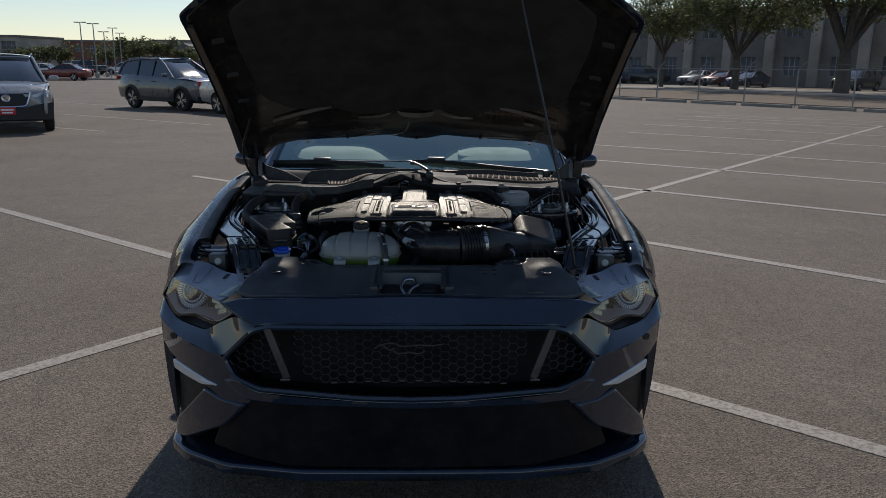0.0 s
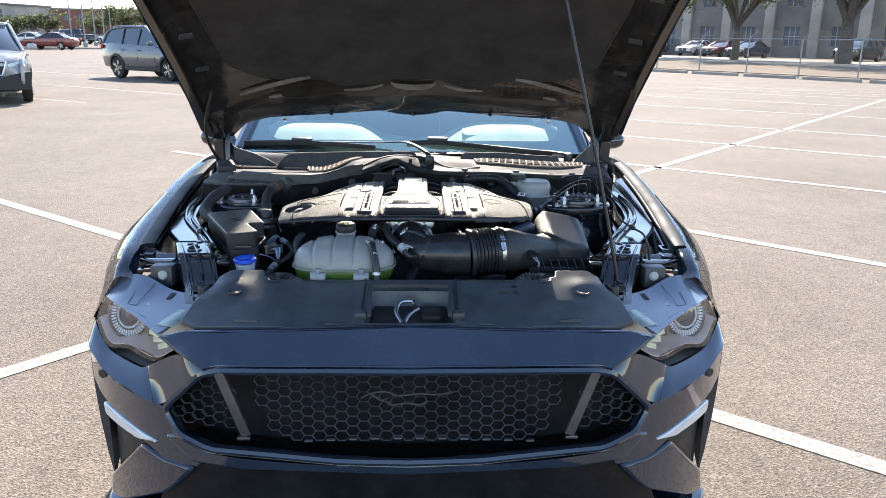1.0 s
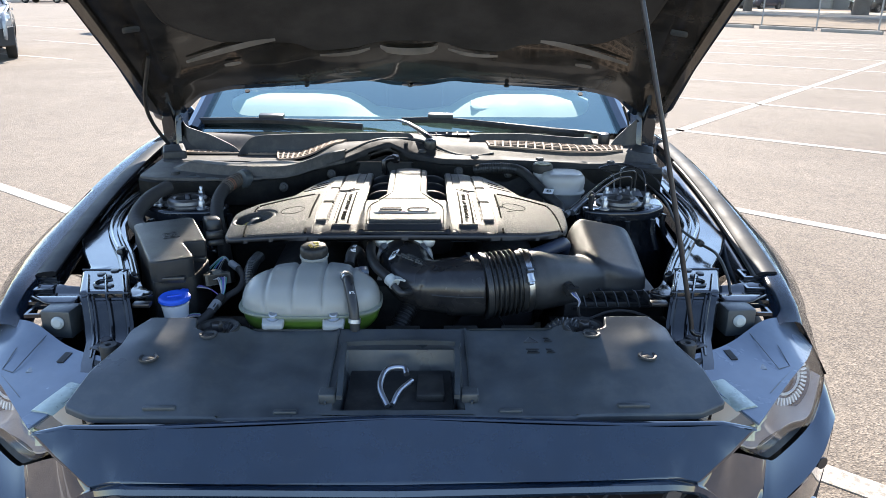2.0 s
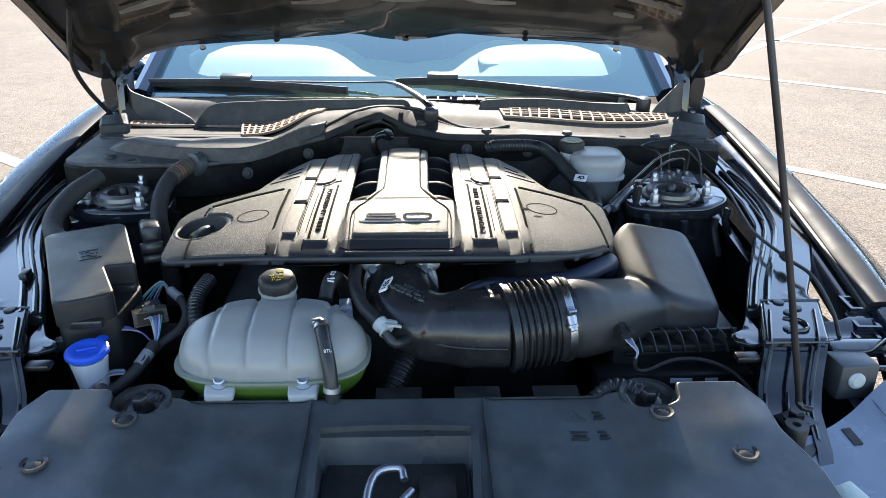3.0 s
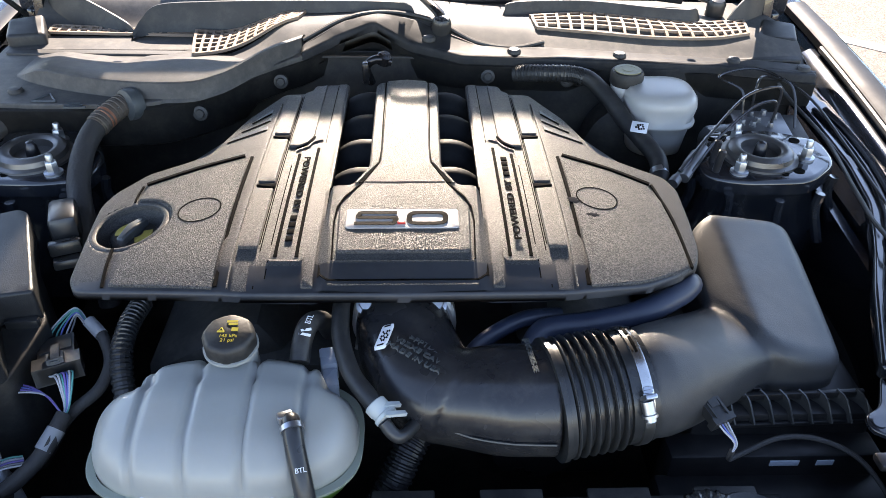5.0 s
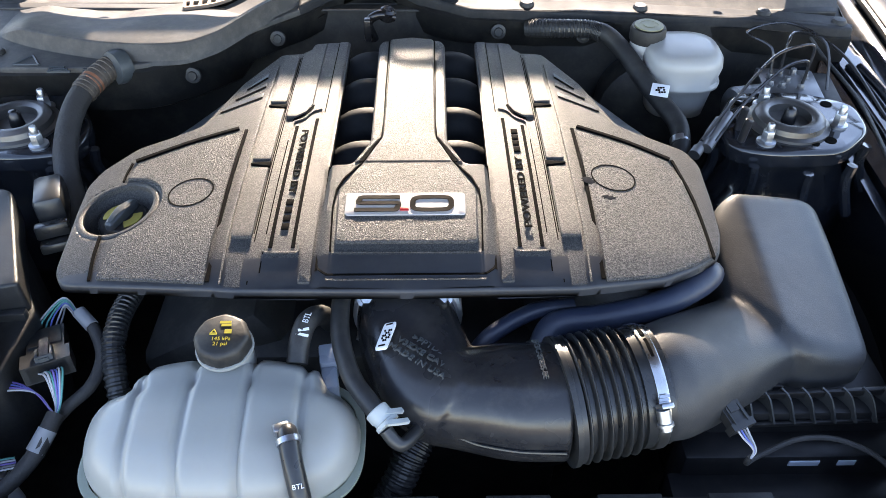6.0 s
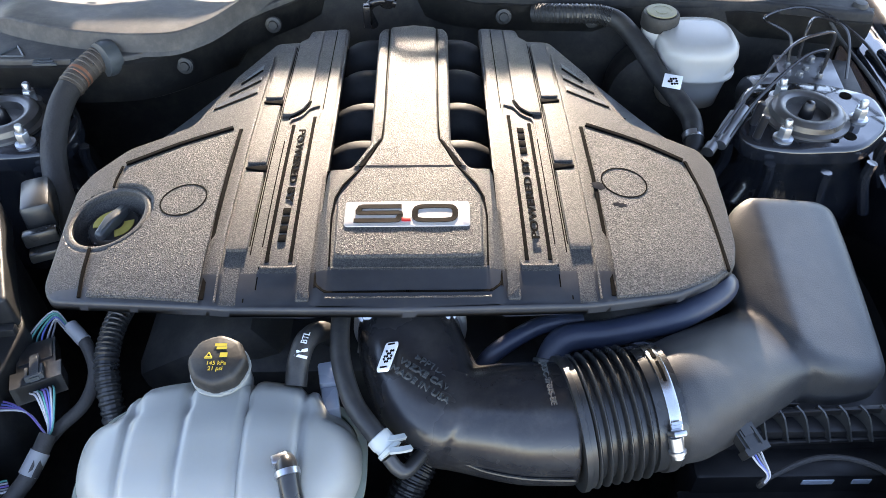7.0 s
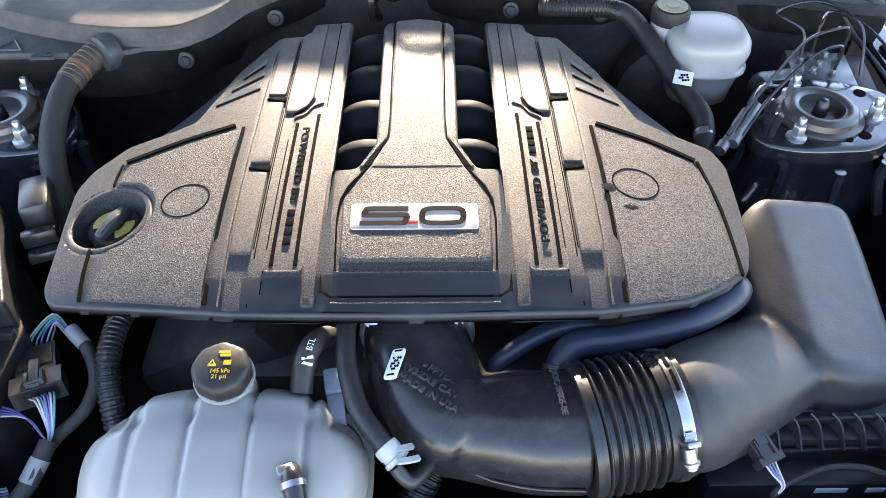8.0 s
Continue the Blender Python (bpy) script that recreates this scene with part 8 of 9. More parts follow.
part("moulded_plate", k, PLASTIC_SMOOTH, fuse, "moulded square mark")
k = bmesh.new()
for at, size in (((-0.490, 0.600, 0.872), (0.05, 0.012, 0.014)), ((-0.474, 0.725, 0.872), (0.04, 0.012, 0.014)), ((-0.662, 0.77, 0.875), (0.014, 0.03, 0.02))):
    k = bmesh.new()
    block(k, at, size, (0, 0, 5), 0.003)
    part("lid_latch", k, PLASTIC_SMOOTH, fuse)
relay = thing("relay", (-0.455, 0.90, 0.82), "small black relay on a grey base", "relay")
k = bmesh.new()
block(k, (-0.490, 0.922, 0.892), (0.038, 0.080, 0.045), (-8, 0, 22), 0.008)
part("relay_case", k, PLASTIC_SMOOTH, relay)
k = bmesh.new()
block(k, (-0.472, 0.870, 0.885), (0.042, 0.016, 0.020), (-10, 0, 22), 0.003)
block(k, (-0.466, 0.855, 0.870), (0.038, 0.020, 0.014), (-10, 0, 22), 0.003)
part("relay_base", k, PLASTIC_SMOOTH, relay, "dark grey base")

# ---- washer filler ----
washer = thing("washer_filler", (-0.48, 0.53, 0.72), "white washer filler neck with a blue cap", "washer filler")
k = bmesh.new()
lathe(k, [(0.026, -0.13), (0.026, -0.08), (0.022, -0.055), (0.026, -0.02), (0.029, 0.0)], (-0.478, 0.560, 0.838), (0.0, -0.05, 1), 28)
WASH = milky("washer_bottle", (0.66, 0.70, 0.76), (0.55, 0.60, 0.68), 0.0, 0.05)
part("neck", k, WASH, washer, "white plastic neck")
k = bmesh.new()
lathe(k, [(0.0315, 0.004), (0.033, 0.006), (0.0325, 0.011), (0.029, 0.014), (0.018, 0.0145), (0.014, 0.012), (0.0, 0.012)], (-0.478, 0.560, 0.838), (0.0, -0.05, 1), 32)
block(k, (-0.468, 0.594, 0.848), (0.016, 0.014, 0.008), (0, 0, -15), 0.002)
block(k, (-0.478, 0.560, 0.851), (0.030, 0.006, 0.004), (0, 0, 25), 0.001)
part("cap", k, BLUE_PLASTIC, washer, "bright blue snap cap")
k = bmesh.new()
tube(k, [(-0.515, 0.52, 0.76), (-0.49, 0.525, 0.79), (-0.46, 0.53, 0.79), (-0.445, 0.545, 0.77)], 0.006, 8, 5)
part("strap", k, RUBBER, washer)

# ---- plugs and looms at the left front ----
plug = thing("loom_connector", (-0.43, 0.70, 0.80), "black multi-pin connector with coloured wires", "connector")
PM = pose(-0.427, 0.692, 0.850, -12, 0, 24)


def on_plug(x, y, z):
    return PM @ Vector((x, y, z))


def plug_block(k, at, size, r):
    block(k, (0, 0, 0), size, (0, 0, 0), 0)
    vs = k.verts[-8:]
    bmesh.ops.transform(k, matrix=PM @ Matrix.Translation(at), verts=vs)


k = bmesh.new()
plug_block(k, (0, 0.004, -0.008), (0.042, 0.080, 0.020), 0.002)
plug_block(k, (0, -0.022, -0.008), (0.054, 0.028, 0.024), 0.002)
plug_block(k, (0, 0.022, 0.0025), (0.036, 0.036, 0.003), 0.001)
part("plug", k, PLASTIC_SMOOTH, plug, smooth=False)
k = bmesh.new()
plug_block(k, (0, -0.012, 0.006), (0.010, 0.044, 0.006), 0.001)
plug_block(k, (-0.008, -0.022, 0.006), (0.003, 0.020, 0.008), 0.001)
plug_block(k, (0.008, -0.022, 0.006), (0.003, 0.020, 0.008), 0.001)
plug_block(k, (0, -0.031, 0.007), (0.018, 0.003, 0.009), 0.001)
part("latch", k, PLASTIC, plug, smooth=False)
for i, c in enumerate(("white", "green", "green", "blue", "white", "grey")):
    k = bmesh.new()
    tube(k, [on_plug(-0.012 + 0.005 * i, 0.040, -0.005), on_plug(-0.008 + 0.006 * i, 0.056, 0.004 + 0.0015 * (i % 2)), (-0.425 + 0.002 * i, 0.758 - 0.003 * i, 0.868), (-0.405, 0.744 - 0.0015 * i, 0.858), (-0.396, 0.737, 0.853)], 0.0012, 6, 5)
    part("wire", k, WIRE[c], plug)
for i, c in enumerate(("white", "white", "green", "violet", "blue", "white", "green")):
    k = bmesh.new()
    tube(k, [on_plug(-0.010 + 0.004 * i, -0.036, -0.008), on_plug(-0.002 + 0.003 * i, -0.050, -0.006 + 0.002 * (i % 2)), (-0.398 + 0.001 * i, 0.626, 0.832), (-0.396, 0.612, 0.824)], 0.0012, 6, 5)
    part("wire", k, WIRE[c], plug)
k = bmesh.new()
tube(k, [(-0.400, 0.741, 0.855), (-0.380, 0.722, 0.848), (-0.364, 0.690, 0.838), (-0.368, 0.655, 0.828), (-0.390, 0.632, 0.818), (-0.41, 0.62, 0.80)], 0.0075, 10, 6)
part("loom", k, TAPE, plug)
k = bmesh.new()
tube(k, [(-0.396, 0.616, 0.826), (-0.402, 0.594, 0.818), (-0.412, 0.572, 0.806), (-0.435, 0.55, 0.79), (-0.47, 0.535, 0.77)], 0.0095, 10, 6)
part("loom", k, TAPE, plug)
k = bmesh.new()
tube(k, [(-0.4005, 0.599, 0.820), (-0.410, 0.577, 0.809)], 0.0105, 10, 3)
part("loom_wrap", k, GREY_TAPE, plug, "grey tape wrap")
k = bmesh.new()
tube(k, [(-0.404, 0.745, 0.857), (-0.384, 0.727, 0.850)], 0.0085, 10, 3)
part("loom_wrap", k, GREY_TAPE, plug, "grey tape wrap")
for i, c in enumerate(("violet", "blue", "violet", "white")):
    k = bmesh.new()
    tube(k, [(-0.49, 0.650 - 0.004 * i, 0.832), (-0.455, 0.652 - 0.004 * i, 0.838), (-0.425, 0.640, 0.833), (-0.400, 0.618, 0.826)], 0.0012, 6, 5)
    part("wire", k, WIRE[c], plug)
for i, c in enumerate(("white", "grey", "violet", "white", "green")):
    k = bmesh.new()
    tube(k, [(-0.425 - 0.002 * i, 0.562 + 0.003 * i, 0.804), (-0.450, 0.552 + 0.004 * i, 0.806), (-0.475, 0.535 + 0.006 * i, 0.795), (-0.49, 0.52 + 0.006 * i, 0.77)], 0.0012, 6, 5)
    part("wire", k, WIRE[c], plug)
k = bmesh.new()
block(k, (-0.52, 0.64, 0.815), (0.09, 0.022, 0.02), (0, 0, 8), 0.003)
block(k, (-0.49, 0.665, 0.828), (0.04, 0.018, 0.016), (0, 0, 8), 0.003)
part("plug_rail", k, PLASTIC, plug)
k = bmesh.new()
lathe(k, [(0.011, 0), (0.011, 0.02), (0.007, 0.024), (0, 0.024)], (-0.44, 0.50, 0.80), (0, 0, 1), 6)
block(k, (-0.44, 0.50, 0.795), (0.03, 0.03, 0.012), (0, 0, 20), 0.003)
part("stud", k, PLASTIC_SMOOTH, plug)

# ---- parked cars ----
def car_paint(name, c, metal=0.3):
    return surface("car_paint_" + name, c, 0.30, metal=metal, coat=0.9, fine=800, bump=0.02, vary=0.15, dust=0.06, rvar=0.05)


CAR_GLASS = surface("car_window", (0.02, 0.025, 0.03), 0.06, coat=1.0, fine=500, bump=0.0, rvar=0.02)
PANE = surface("far_window", (0.10, 0.12, 0.15), 0.42, fine=20, coarse=0.5, bump=0.0, vary=0.3, spec=0.3)
CLADDING = surface("cladding", (0.02, 0.02, 0.021), 0.6, fine=200, bump=0.2)
ALLOY = surface("alloy", (0.42, 0.42, 0.43), 0.3, metal=0.9, fine=300, bump=0.05)


def parked_car(name, label, at, head, paint, kind="suv", group="", lights=True, plate=None):
    """A whole parked car; at: its middle on the ground; head: degrees from +x in which it points."""
    L, W, H, belt, hood_z, wb, R = {"suv": (4.65, 1.84, 1.69, 1.08, 1.02, 2.70, 0.36), "sedan": (4.75, 1.82, 1.44, 0.95, 0.88, 2.75, 0.33), "pickup": (5.8, 1.98, 1.88, 1.18, 1.14, 3.6, 0.40)}[kind]
    ob = thing(name, (*at, 0), label, "car" if kind != "pickup" else "pickup truck", group)
    M = pose(*at, 0, 0, 0, head)

    def P(x, y, z):
        return M @ Vector((x, y, z))

    def side_y(x, z):
        return W / 2 - 0.10 * ((z - 0.68) / 0.5) ** 2 - 0.16 * (abs(x) / (L / 2)) ** 5
    fx, rx = wb / 2 + 0.02, -wb / 2 + 0.02
    arch = lambda cx: [(cx - (R + 0.05) * math.cos(math.pi * i / 8), R + (R + 0.05) * math.sin(math.pi * i / 8)) for i in range(9)]
    tail_top = belt + (0.10 if kind == "suv" else 0.04)
    side = [(-L / 2 + 0.10, 0.36), *[(x, max(0.3, z)) for x, z in arch(rx)], *[(x, max(0.3, z)) for x, z in arch(fx)], (L / 2 - 0.14, 0.30), (L / 2 - 0.03, 0.50), (L / 2 - 0.05, hood_z - 0.22), (L / 2 - 0.22, hood_z - 0.07), (L * 0.22, hood_z + 0.02), (L * 0.17, belt), (-L * 0.1, belt + 0.03), (-L / 2 + 0.22, tail_top), (-L / 2 + 0.04, tail_top - 0.14), (-L / 2, 0.62)]
    body = None
    for s in (1, -1):
        k = bmesh.new()
        slab(k, fillet(side, 0.03, 2), lambda a, b, h: P(a, s * (side_y(a, b) + h), b), 0.06, 0.02, 0.25)
        ob2 = part("body_side", k, paint, ob)
        body = body or ob2
        for cx in (fx, rx):
            k = bmesh.new()
            sweep(k, [P(x, s * (side_y(x, z) + 0.008), z) for x, z in arch(cx)], [(-0.035, -0.01), (-0.035, 0.012), (0.035, 0.012), (0.035, -0.01)], n=2, up=M.to_3x3() @ Vector((0, s, 0)))
            part("arch_trim", k, CLADDING if kind == "suv" else paint, ob)
        if kind == "suv":
            k = bmesh.new()
            sweep(k, [P(x, s * (side_y(x, 0.36) + 0.01), 0.37) for x in (rx + R + 0.05, 0, fx - R - 0.05)], [(-0.02, -0.07), (-0.02, 0.07), (0.015, 0.05), (0.015, -0.07)], n=3)
            part("sill", k, CLADDING, ob)
        for x in (L * 0.16, -L * 0.03, -L * 0.22):
            k = bmesh.new()
            tube(k, [P(x + 0.0, s * (side_y(x, z) + 0.001), z) for z in (0.42, 0.7, belt)], 0.004, 4, 3)
            part("door_gap", k, CLADDING, ob)
        for x in (L * 0.0, -L * 0.19):
            k = bmesh.new()
            tube(k, [P(x, s * (side_y(x, 0.9) + 0.02), belt - 0.14), P(x - 0.18, s * (side_y(x, 0.9) + 0.02), belt - 0.14)], 0.015, 6, 2)
            part("door_handle", k, paint, ob)
        k = bmesh.new()
        block(k, (0, 0, 0), (0.10, 0.20, 0.13), (0, 0, 0), 0.04)
        bmesh.ops.transform(k, matrix=M @ Matrix.Translation((L * 0.15, s * (W / 2 + 0.08), belt + 0.07)), verts=k.verts)
        part("side_mirror", k, paint, ob)
    # top skin: tail, hood, nose
    k = bmesh.new()
    prof = [(-L / 2 + 0.10, 0.36), (-L / 2, 0.62), (-L / 2 + 0.04, tail_top - 0.14), (-L / 2 + 0.22, tail_top), (-L * 0.1, belt + 0.02), (L * 0.17, belt), (L * 0.22, hood_z + 0.03), (L / 2 - 0.5, hood_z), (L / 2 - 0.22, hood_z - 0.05), (L / 2 - 0.06, hood_z - 0.2), (L / 2 - 0.02, 0.50), (L / 2 - 0.14, 0.30)]
    rows = []
    for q in (-1, -0.9, -0.5, 0, 0.5, 0.9, 1):
        rows.append([P(x - 0.10 * (abs(q) ** 3) * (1 if x > L * 0.3 else -1 if x < -L * 0.4 else 0), q * (side_y(x, z) - 0.03), z + 0.03 * (1 - q * q) * (z > 0.8)) for x, z in prof])
    skin(k, rows, False)
    part("hood_and_tail", k, paint, ob)
    k = bmesh.new()
    rows = [[P(x, y, z) for y, z in ((-W / 2 + 0.28, 0.26), (W / 2 - 0.28, 0.26), (W / 2 - 0.28, 0.72), (-W / 2 + 0.28, 0.72))] for x in (-L / 2 + 0.2, L / 2 - 0.25)]
    skin(k, rows)
    part("underbody", k, CLADDING, ob)
    # cabin
    roof = {"suv": [(L * 0.20, belt), (L * 0.02, H - 0.06), (-L * 0.10, H), (-L * 0.30, H - 0.02), (-L * 0.43, H - 0.12), (-L / 2 + 0.12, tail_top)], "sedan": [(L * 0.17, belt), (-L * 0.02, H - 0.05), (-L * 0.12, H), (-L * 0.22, H - 0.05), (-L * 0.38, belt + 0.05)], "pickup": [(L * 0.19, belt), (L * 0.06, H - 0.05), (-L * 0.04, H), (-L * 0.18, H - 0.04), (-L * 0.20, belt)]}[kind]
    k = bmesh.new()
    rows = []
    for q in (-1, -0.86, -0.4, 0, 0.4, 0.86, 1):
        rows.append([P(x, q * (W / 2 - 0.10 - 0.24 * (z - belt) / (H - belt)), z - 0.05 * (abs(q) > 0.95) - 0.02 * q * q * (z > belt + 0.1)) for x, z in roof])
    skin(k, rows, False)
    for s in (1, -1):
        vs = [k.verts.new(P(x, s * (W / 2 - 0.10 - 0.24 * (z - belt) / (H - belt)), z - 0.05)) for x, z in roof]
        k.faces.new(vs)
    part("window", k, CAR_GLASS, ob, "dark windows")
    k = bmesh.new()
    top_pts = [p for p in roof if p[1] > H - 0.14]
    slab(k, fillet([(top_pts[0][0], -0.58), (top_pts[0][0], 0.58), (top_pts[-1][0], 0.58), (top_pts[-1][0], -0.58)], 0.08, 3), lambda a, b, h: P(a, b, H - 0.03 - 0.05 * (b / 0.6) ** 2 - 0.10 * max(0, abs(a + L * 0.14) / (L * 0.3) - 0.2) ** 1.5 + 0.05 + h), 0.05, 0.02, 0.2)
    part("roof", k, paint, ob)
    for s in (1, -1):
        k = bmesh.new()
        pts = [P(x, s * (W / 2 - 0.095 - 0.24 * (z - belt) / (H - belt)), z - 0.03) for x, z in roof]
        tube(k, pts, 0.035, 6, 3)
        for xb in ((-L * 0.06, -L * 0.06), (-L * 0.24, -L * 0.25)) if kind == "suv" else ((-L * 0.10, -L * 0.10),):
            tube(k, [P(xb[0], s * (W / 2 - 0.10), belt), P(xb[1], s * (W / 2 - 0.30), H - 0.08)], 0.03, 6, 2)
        part("pillar", k, paint, ob)
        if kind == "suv":
            k = bmesh.new()
            tube(k, [P(x, s * 0.60, H + z) for x, z in ((L * 0.0, -0.02), (-L * 0.05, 0.02), (-L * 0.35, 0.0), (-L * 0.38, -0.05))], 0.015, 6, 3)
            part("roof_rail", k, ALLOY, ob)
    for cx in (fx, rx):
        for s in (1, -1):
            k = bmesh.new()
            ax = M.to_3x3() @ Vector((0, s, 0))
            lathe(k, [(R * 0.7, -0.20), (R * 0.95, -0.19), (R, -0.16), (R, -0.04), (R * 0.95, -0.005), (R * 0.68, 0.0)], P(cx, s * (W / 2 - 0.03), R), ax, 28)
            wheel = part("wheel", k, TYRE, ob)
            k = bmesh.new()
            lathe(k, [(R * 0.68, 0.0), (R * 0.66, -0.03), (R * 0.2, -0.02), (R * 0.15, 0.0), (0, 0.002)], P(cx, s * (W / 2 - 0.03), R), ax, 28)
            part("rim_well", k, CLADDING, wheel)
            k = bmesh.new()
            for i in range(10):
                w = 2 * math.pi * (i // 2) / 5 + (0.17 if i % 2 else -0.17)
                sweep(k, [P(cx + R * q * math.cos(w), s * (W / 2 - 0.025), R + R * q * math.sin(w)) for q in (0.1, 0.4, 0.68)], [(-0.016, -0.008), (-0.016, 0.008), (0.016, 0.008), (0.016, -0.008)], n=2, up=ax)
            part("rim", k, ALLOY, wheel)
    # face
    for s in (1, -1):
        k = bmesh.new()
        slab(k, fillet([(0.50, hood_z - 0.26), (0.86, hood_z - 0.20), (0.84, hood_z - 0.11), (0.48, hood_z - 0.20)], 0.02, 2), lambda a, b, h: P(L / 2 - 0.03 - 0.22 * (a / 0.9) ** 3 - 0.25 * (b - hood_z + 0.26) + h, s * a, b), 0.05, 0.01, 0.1)
        part("headlight", k, LENS_WHITE, ob)
        k = bmesh.new()
        block(k, P(-L / 2 + 0.04, s * (W / 2 - 0.28), belt - 0.05), (0.10, 0.34, 0.14), (0, 0, head), 0.03)
        part("tail_light", k, RED, ob)
    k = bmesh.new()
    slab(k, fillet([(-0.46, hood_z - 0.15), (0.46, hood_z - 0.15), (0.34, hood_z - 0.42), (-0.34, hood_z - 0.42)], 0.04, 3), lambda a, b, h: P(L / 2 + 0.0 - 0.06 * (a / 0.5) ** 2 - 0.2 * (b - hood_z + 0.4) * (b > hood_z - 0.3) + h, a, b), 0.06, 0.01, 0.1)
    grill = part("grille", k, CLADDING, ob)
    k = bmesh.new()
    path = [P(L / 2 + 0.014 - 0.06 * (a / 0.5) ** 2, a, b) for a, b in ((-0.47, hood_z - 0.14), (-0.40, hood_z - 0.34), (-0.30, hood_z - 0.43), (0.30, hood_z - 0.43), (0.40, hood_z - 0.34), (0.47, hood_z - 0.14))]
    tube(k, path, 0.022, 6, 3)
    part("grille_trim", k, CHROME, grill)
    k = bmesh.new()
    lathe(k, [(0.055, 0), (0.07, 0.008), (0.085, 0.0)], P(L / 2 + 0.012, 0, hood_z - 0.26), M.to_3x3() @ Vector((1, 0, 0)), 24)
    part("round_emblem", k, CHROME, grill)
    k = bmesh.new()
    sweep(k, [P(L / 2 - 0.02 - 0.18 * (y / 0.9) ** 4, y, 0.38) for y in (-0.86, -0.5, 0, 0.5, 0.86)], [(-0.03, -0.09), (-0.03, 0.10), (0.03, 0.08), (0.04, -0.06)], n=4)
    part("lower_bumper", k, CLADDING, ob)
    if plate:
        k = bmesh.new()
        slab(k, fillet([(-0.88, 0.30), (0.88, 0.30), (0.90, hood_z - 0.34), (0.50, hood_z - 0.42), (0.36, hood_z - 0.46), (-0.36, hood_z - 0.46), (-0.50, hood_z - 0.42), (-0.90, hood_z - 0.34)], 0.03, 3), lambda a, b, h: P(L / 2 + 0.035 - 0.20 * (abs(a) / 0.9) ** 3 + h, a, b), 0.08, 0.012, 0.08)
        part("front_fascia", k, CLADDING, ob, "dark plastic lower face")
        k = bmesh.new()
        block(k, P(L / 2 + 0.052, 0, 0.50), (0.012, 0.32, 0.16), (0, 0, head), 0.004)
        pl = part("number_plate", k, plate, ob, "red dealer plate with white bars")
        for j, w in ((0.025, 0.24), (-0.035, 0.20)):
            k = bmesh.new()
            block(k, P(L / 2 + 0.0605, 0, 0.50 + j), (0.004, w, 0.03), (0, 0, head), 0)
            part("plate_bar", k, WHITE, pl)
    return ob


SLATE, PEARL = car_paint("slate", (0.085, 0.095, 0.115), 0.5), car_paint("pearl", (0.30, 0.31, 0.32), 0.3)
MAROON, INK, COAL, SILVER, CHALK = car_paint("maroon", (0.16, 0.02, 0.025)), car_paint("ink", (0.02, 0.03, 0.07)), car_paint("coal", (0.015, 0.015, 0.017)), car_paint("silver", (0.45, 0.46, 0.47), 0.6), car_paint("chalk", (0.70, 0.70, 0.68), 0.0)
PLATE_RED = surface("plate_red", (0.55, 0.03, 0.04), 0.4)
parked_car("suv", "slate-grey compact SUV parked on the open lot", (-8.5, 24.9), -36, SLATE)
parked_car("suv", "silver-grey SUV with a red dealer plate", (-9.87, 16.5), -63, PEARL, plate=PLATE_RED)
parked_car("sedan", "silver sedan parked beyond the grey SUV", (-4.8, 22.0), -36, SILVER, "sedan")
far_group = "cars in the far lots"
for at, head, pt, kd_, lb in (((-31.98, 67.81), 175, MAROON, "sedan", "dark red sedan at the lot's far edge"), ((-46.12, 105.24), 190, COAL, "pickup", "black pickup truck in the far lot"), ((-41.51, 106.33), 185, CHALK, "suv", "white SUV in the far lot"), ((-53.3, 99.82), 100, SILVER, "sedan", "silver sedan in the far lot"), ((-50.22, 112.84), 95, CHALK, "pickup", "white pickup truck in the far lot"), ((-36.9, 116.09), 90, COAL, "suv", "dark SUV in the far lot"), ((-45.1, 128.03), 100, SILVER, "suv", "silver SUV in the far lot"), ((-58.42, 108.5), 90, CHALK, "suv", "white SUV in the far lot"), ((-63.55, 104.16), 90, COAL, "sedan", "black sedan in the far lot"), ((-41, 81.92), 175, CHALK, "sedan", "white sedan by the far fence"),
                              ((23.16, 80.07), -52, COAL, "pickup", "dark pickup beside the building"), ((19.88, 80.83), -60, INK, "sedan", "dark blue sedan beside the building"), ((26.24, 72.15), -140, CHALK, "sedan", "white sedan beside the building"), ((27.06, 68.14), -140, MAROON, "sedan", "dark red sedan beside the building"), ((27.67, 63.8), -142, INK, "sedan", "dark blue sedan beside the building"), ((32.39, 55.34), -145, COAL, "suv", "black SUV below a large tree")):
    parked_car("parked_car", lb, at, head, pt, kd_, far_group)

# ---- buildings ----
BRICK = surface("far_brick", (0.22, 0.10, 0.07), 0.9, fine=8, coarse=0.3, bump=0.3, depth=0.02)
STONE = surface("pale_stucco", (0.40, 0.36, 0.31), 0.9, fine=10, coarse=0.4, bump=0.3, depth=0.02)
STONE_DARK = surface("grey_panel", (0.21, 0.195, 0.175), 0.85, fine=10, coarse=0.4, bump=0.3, depth=0.02)
ROOF = surface("flat_roof", (0.20, 0.19, 0.18), 0.9, fine=6, coarse=0.3)


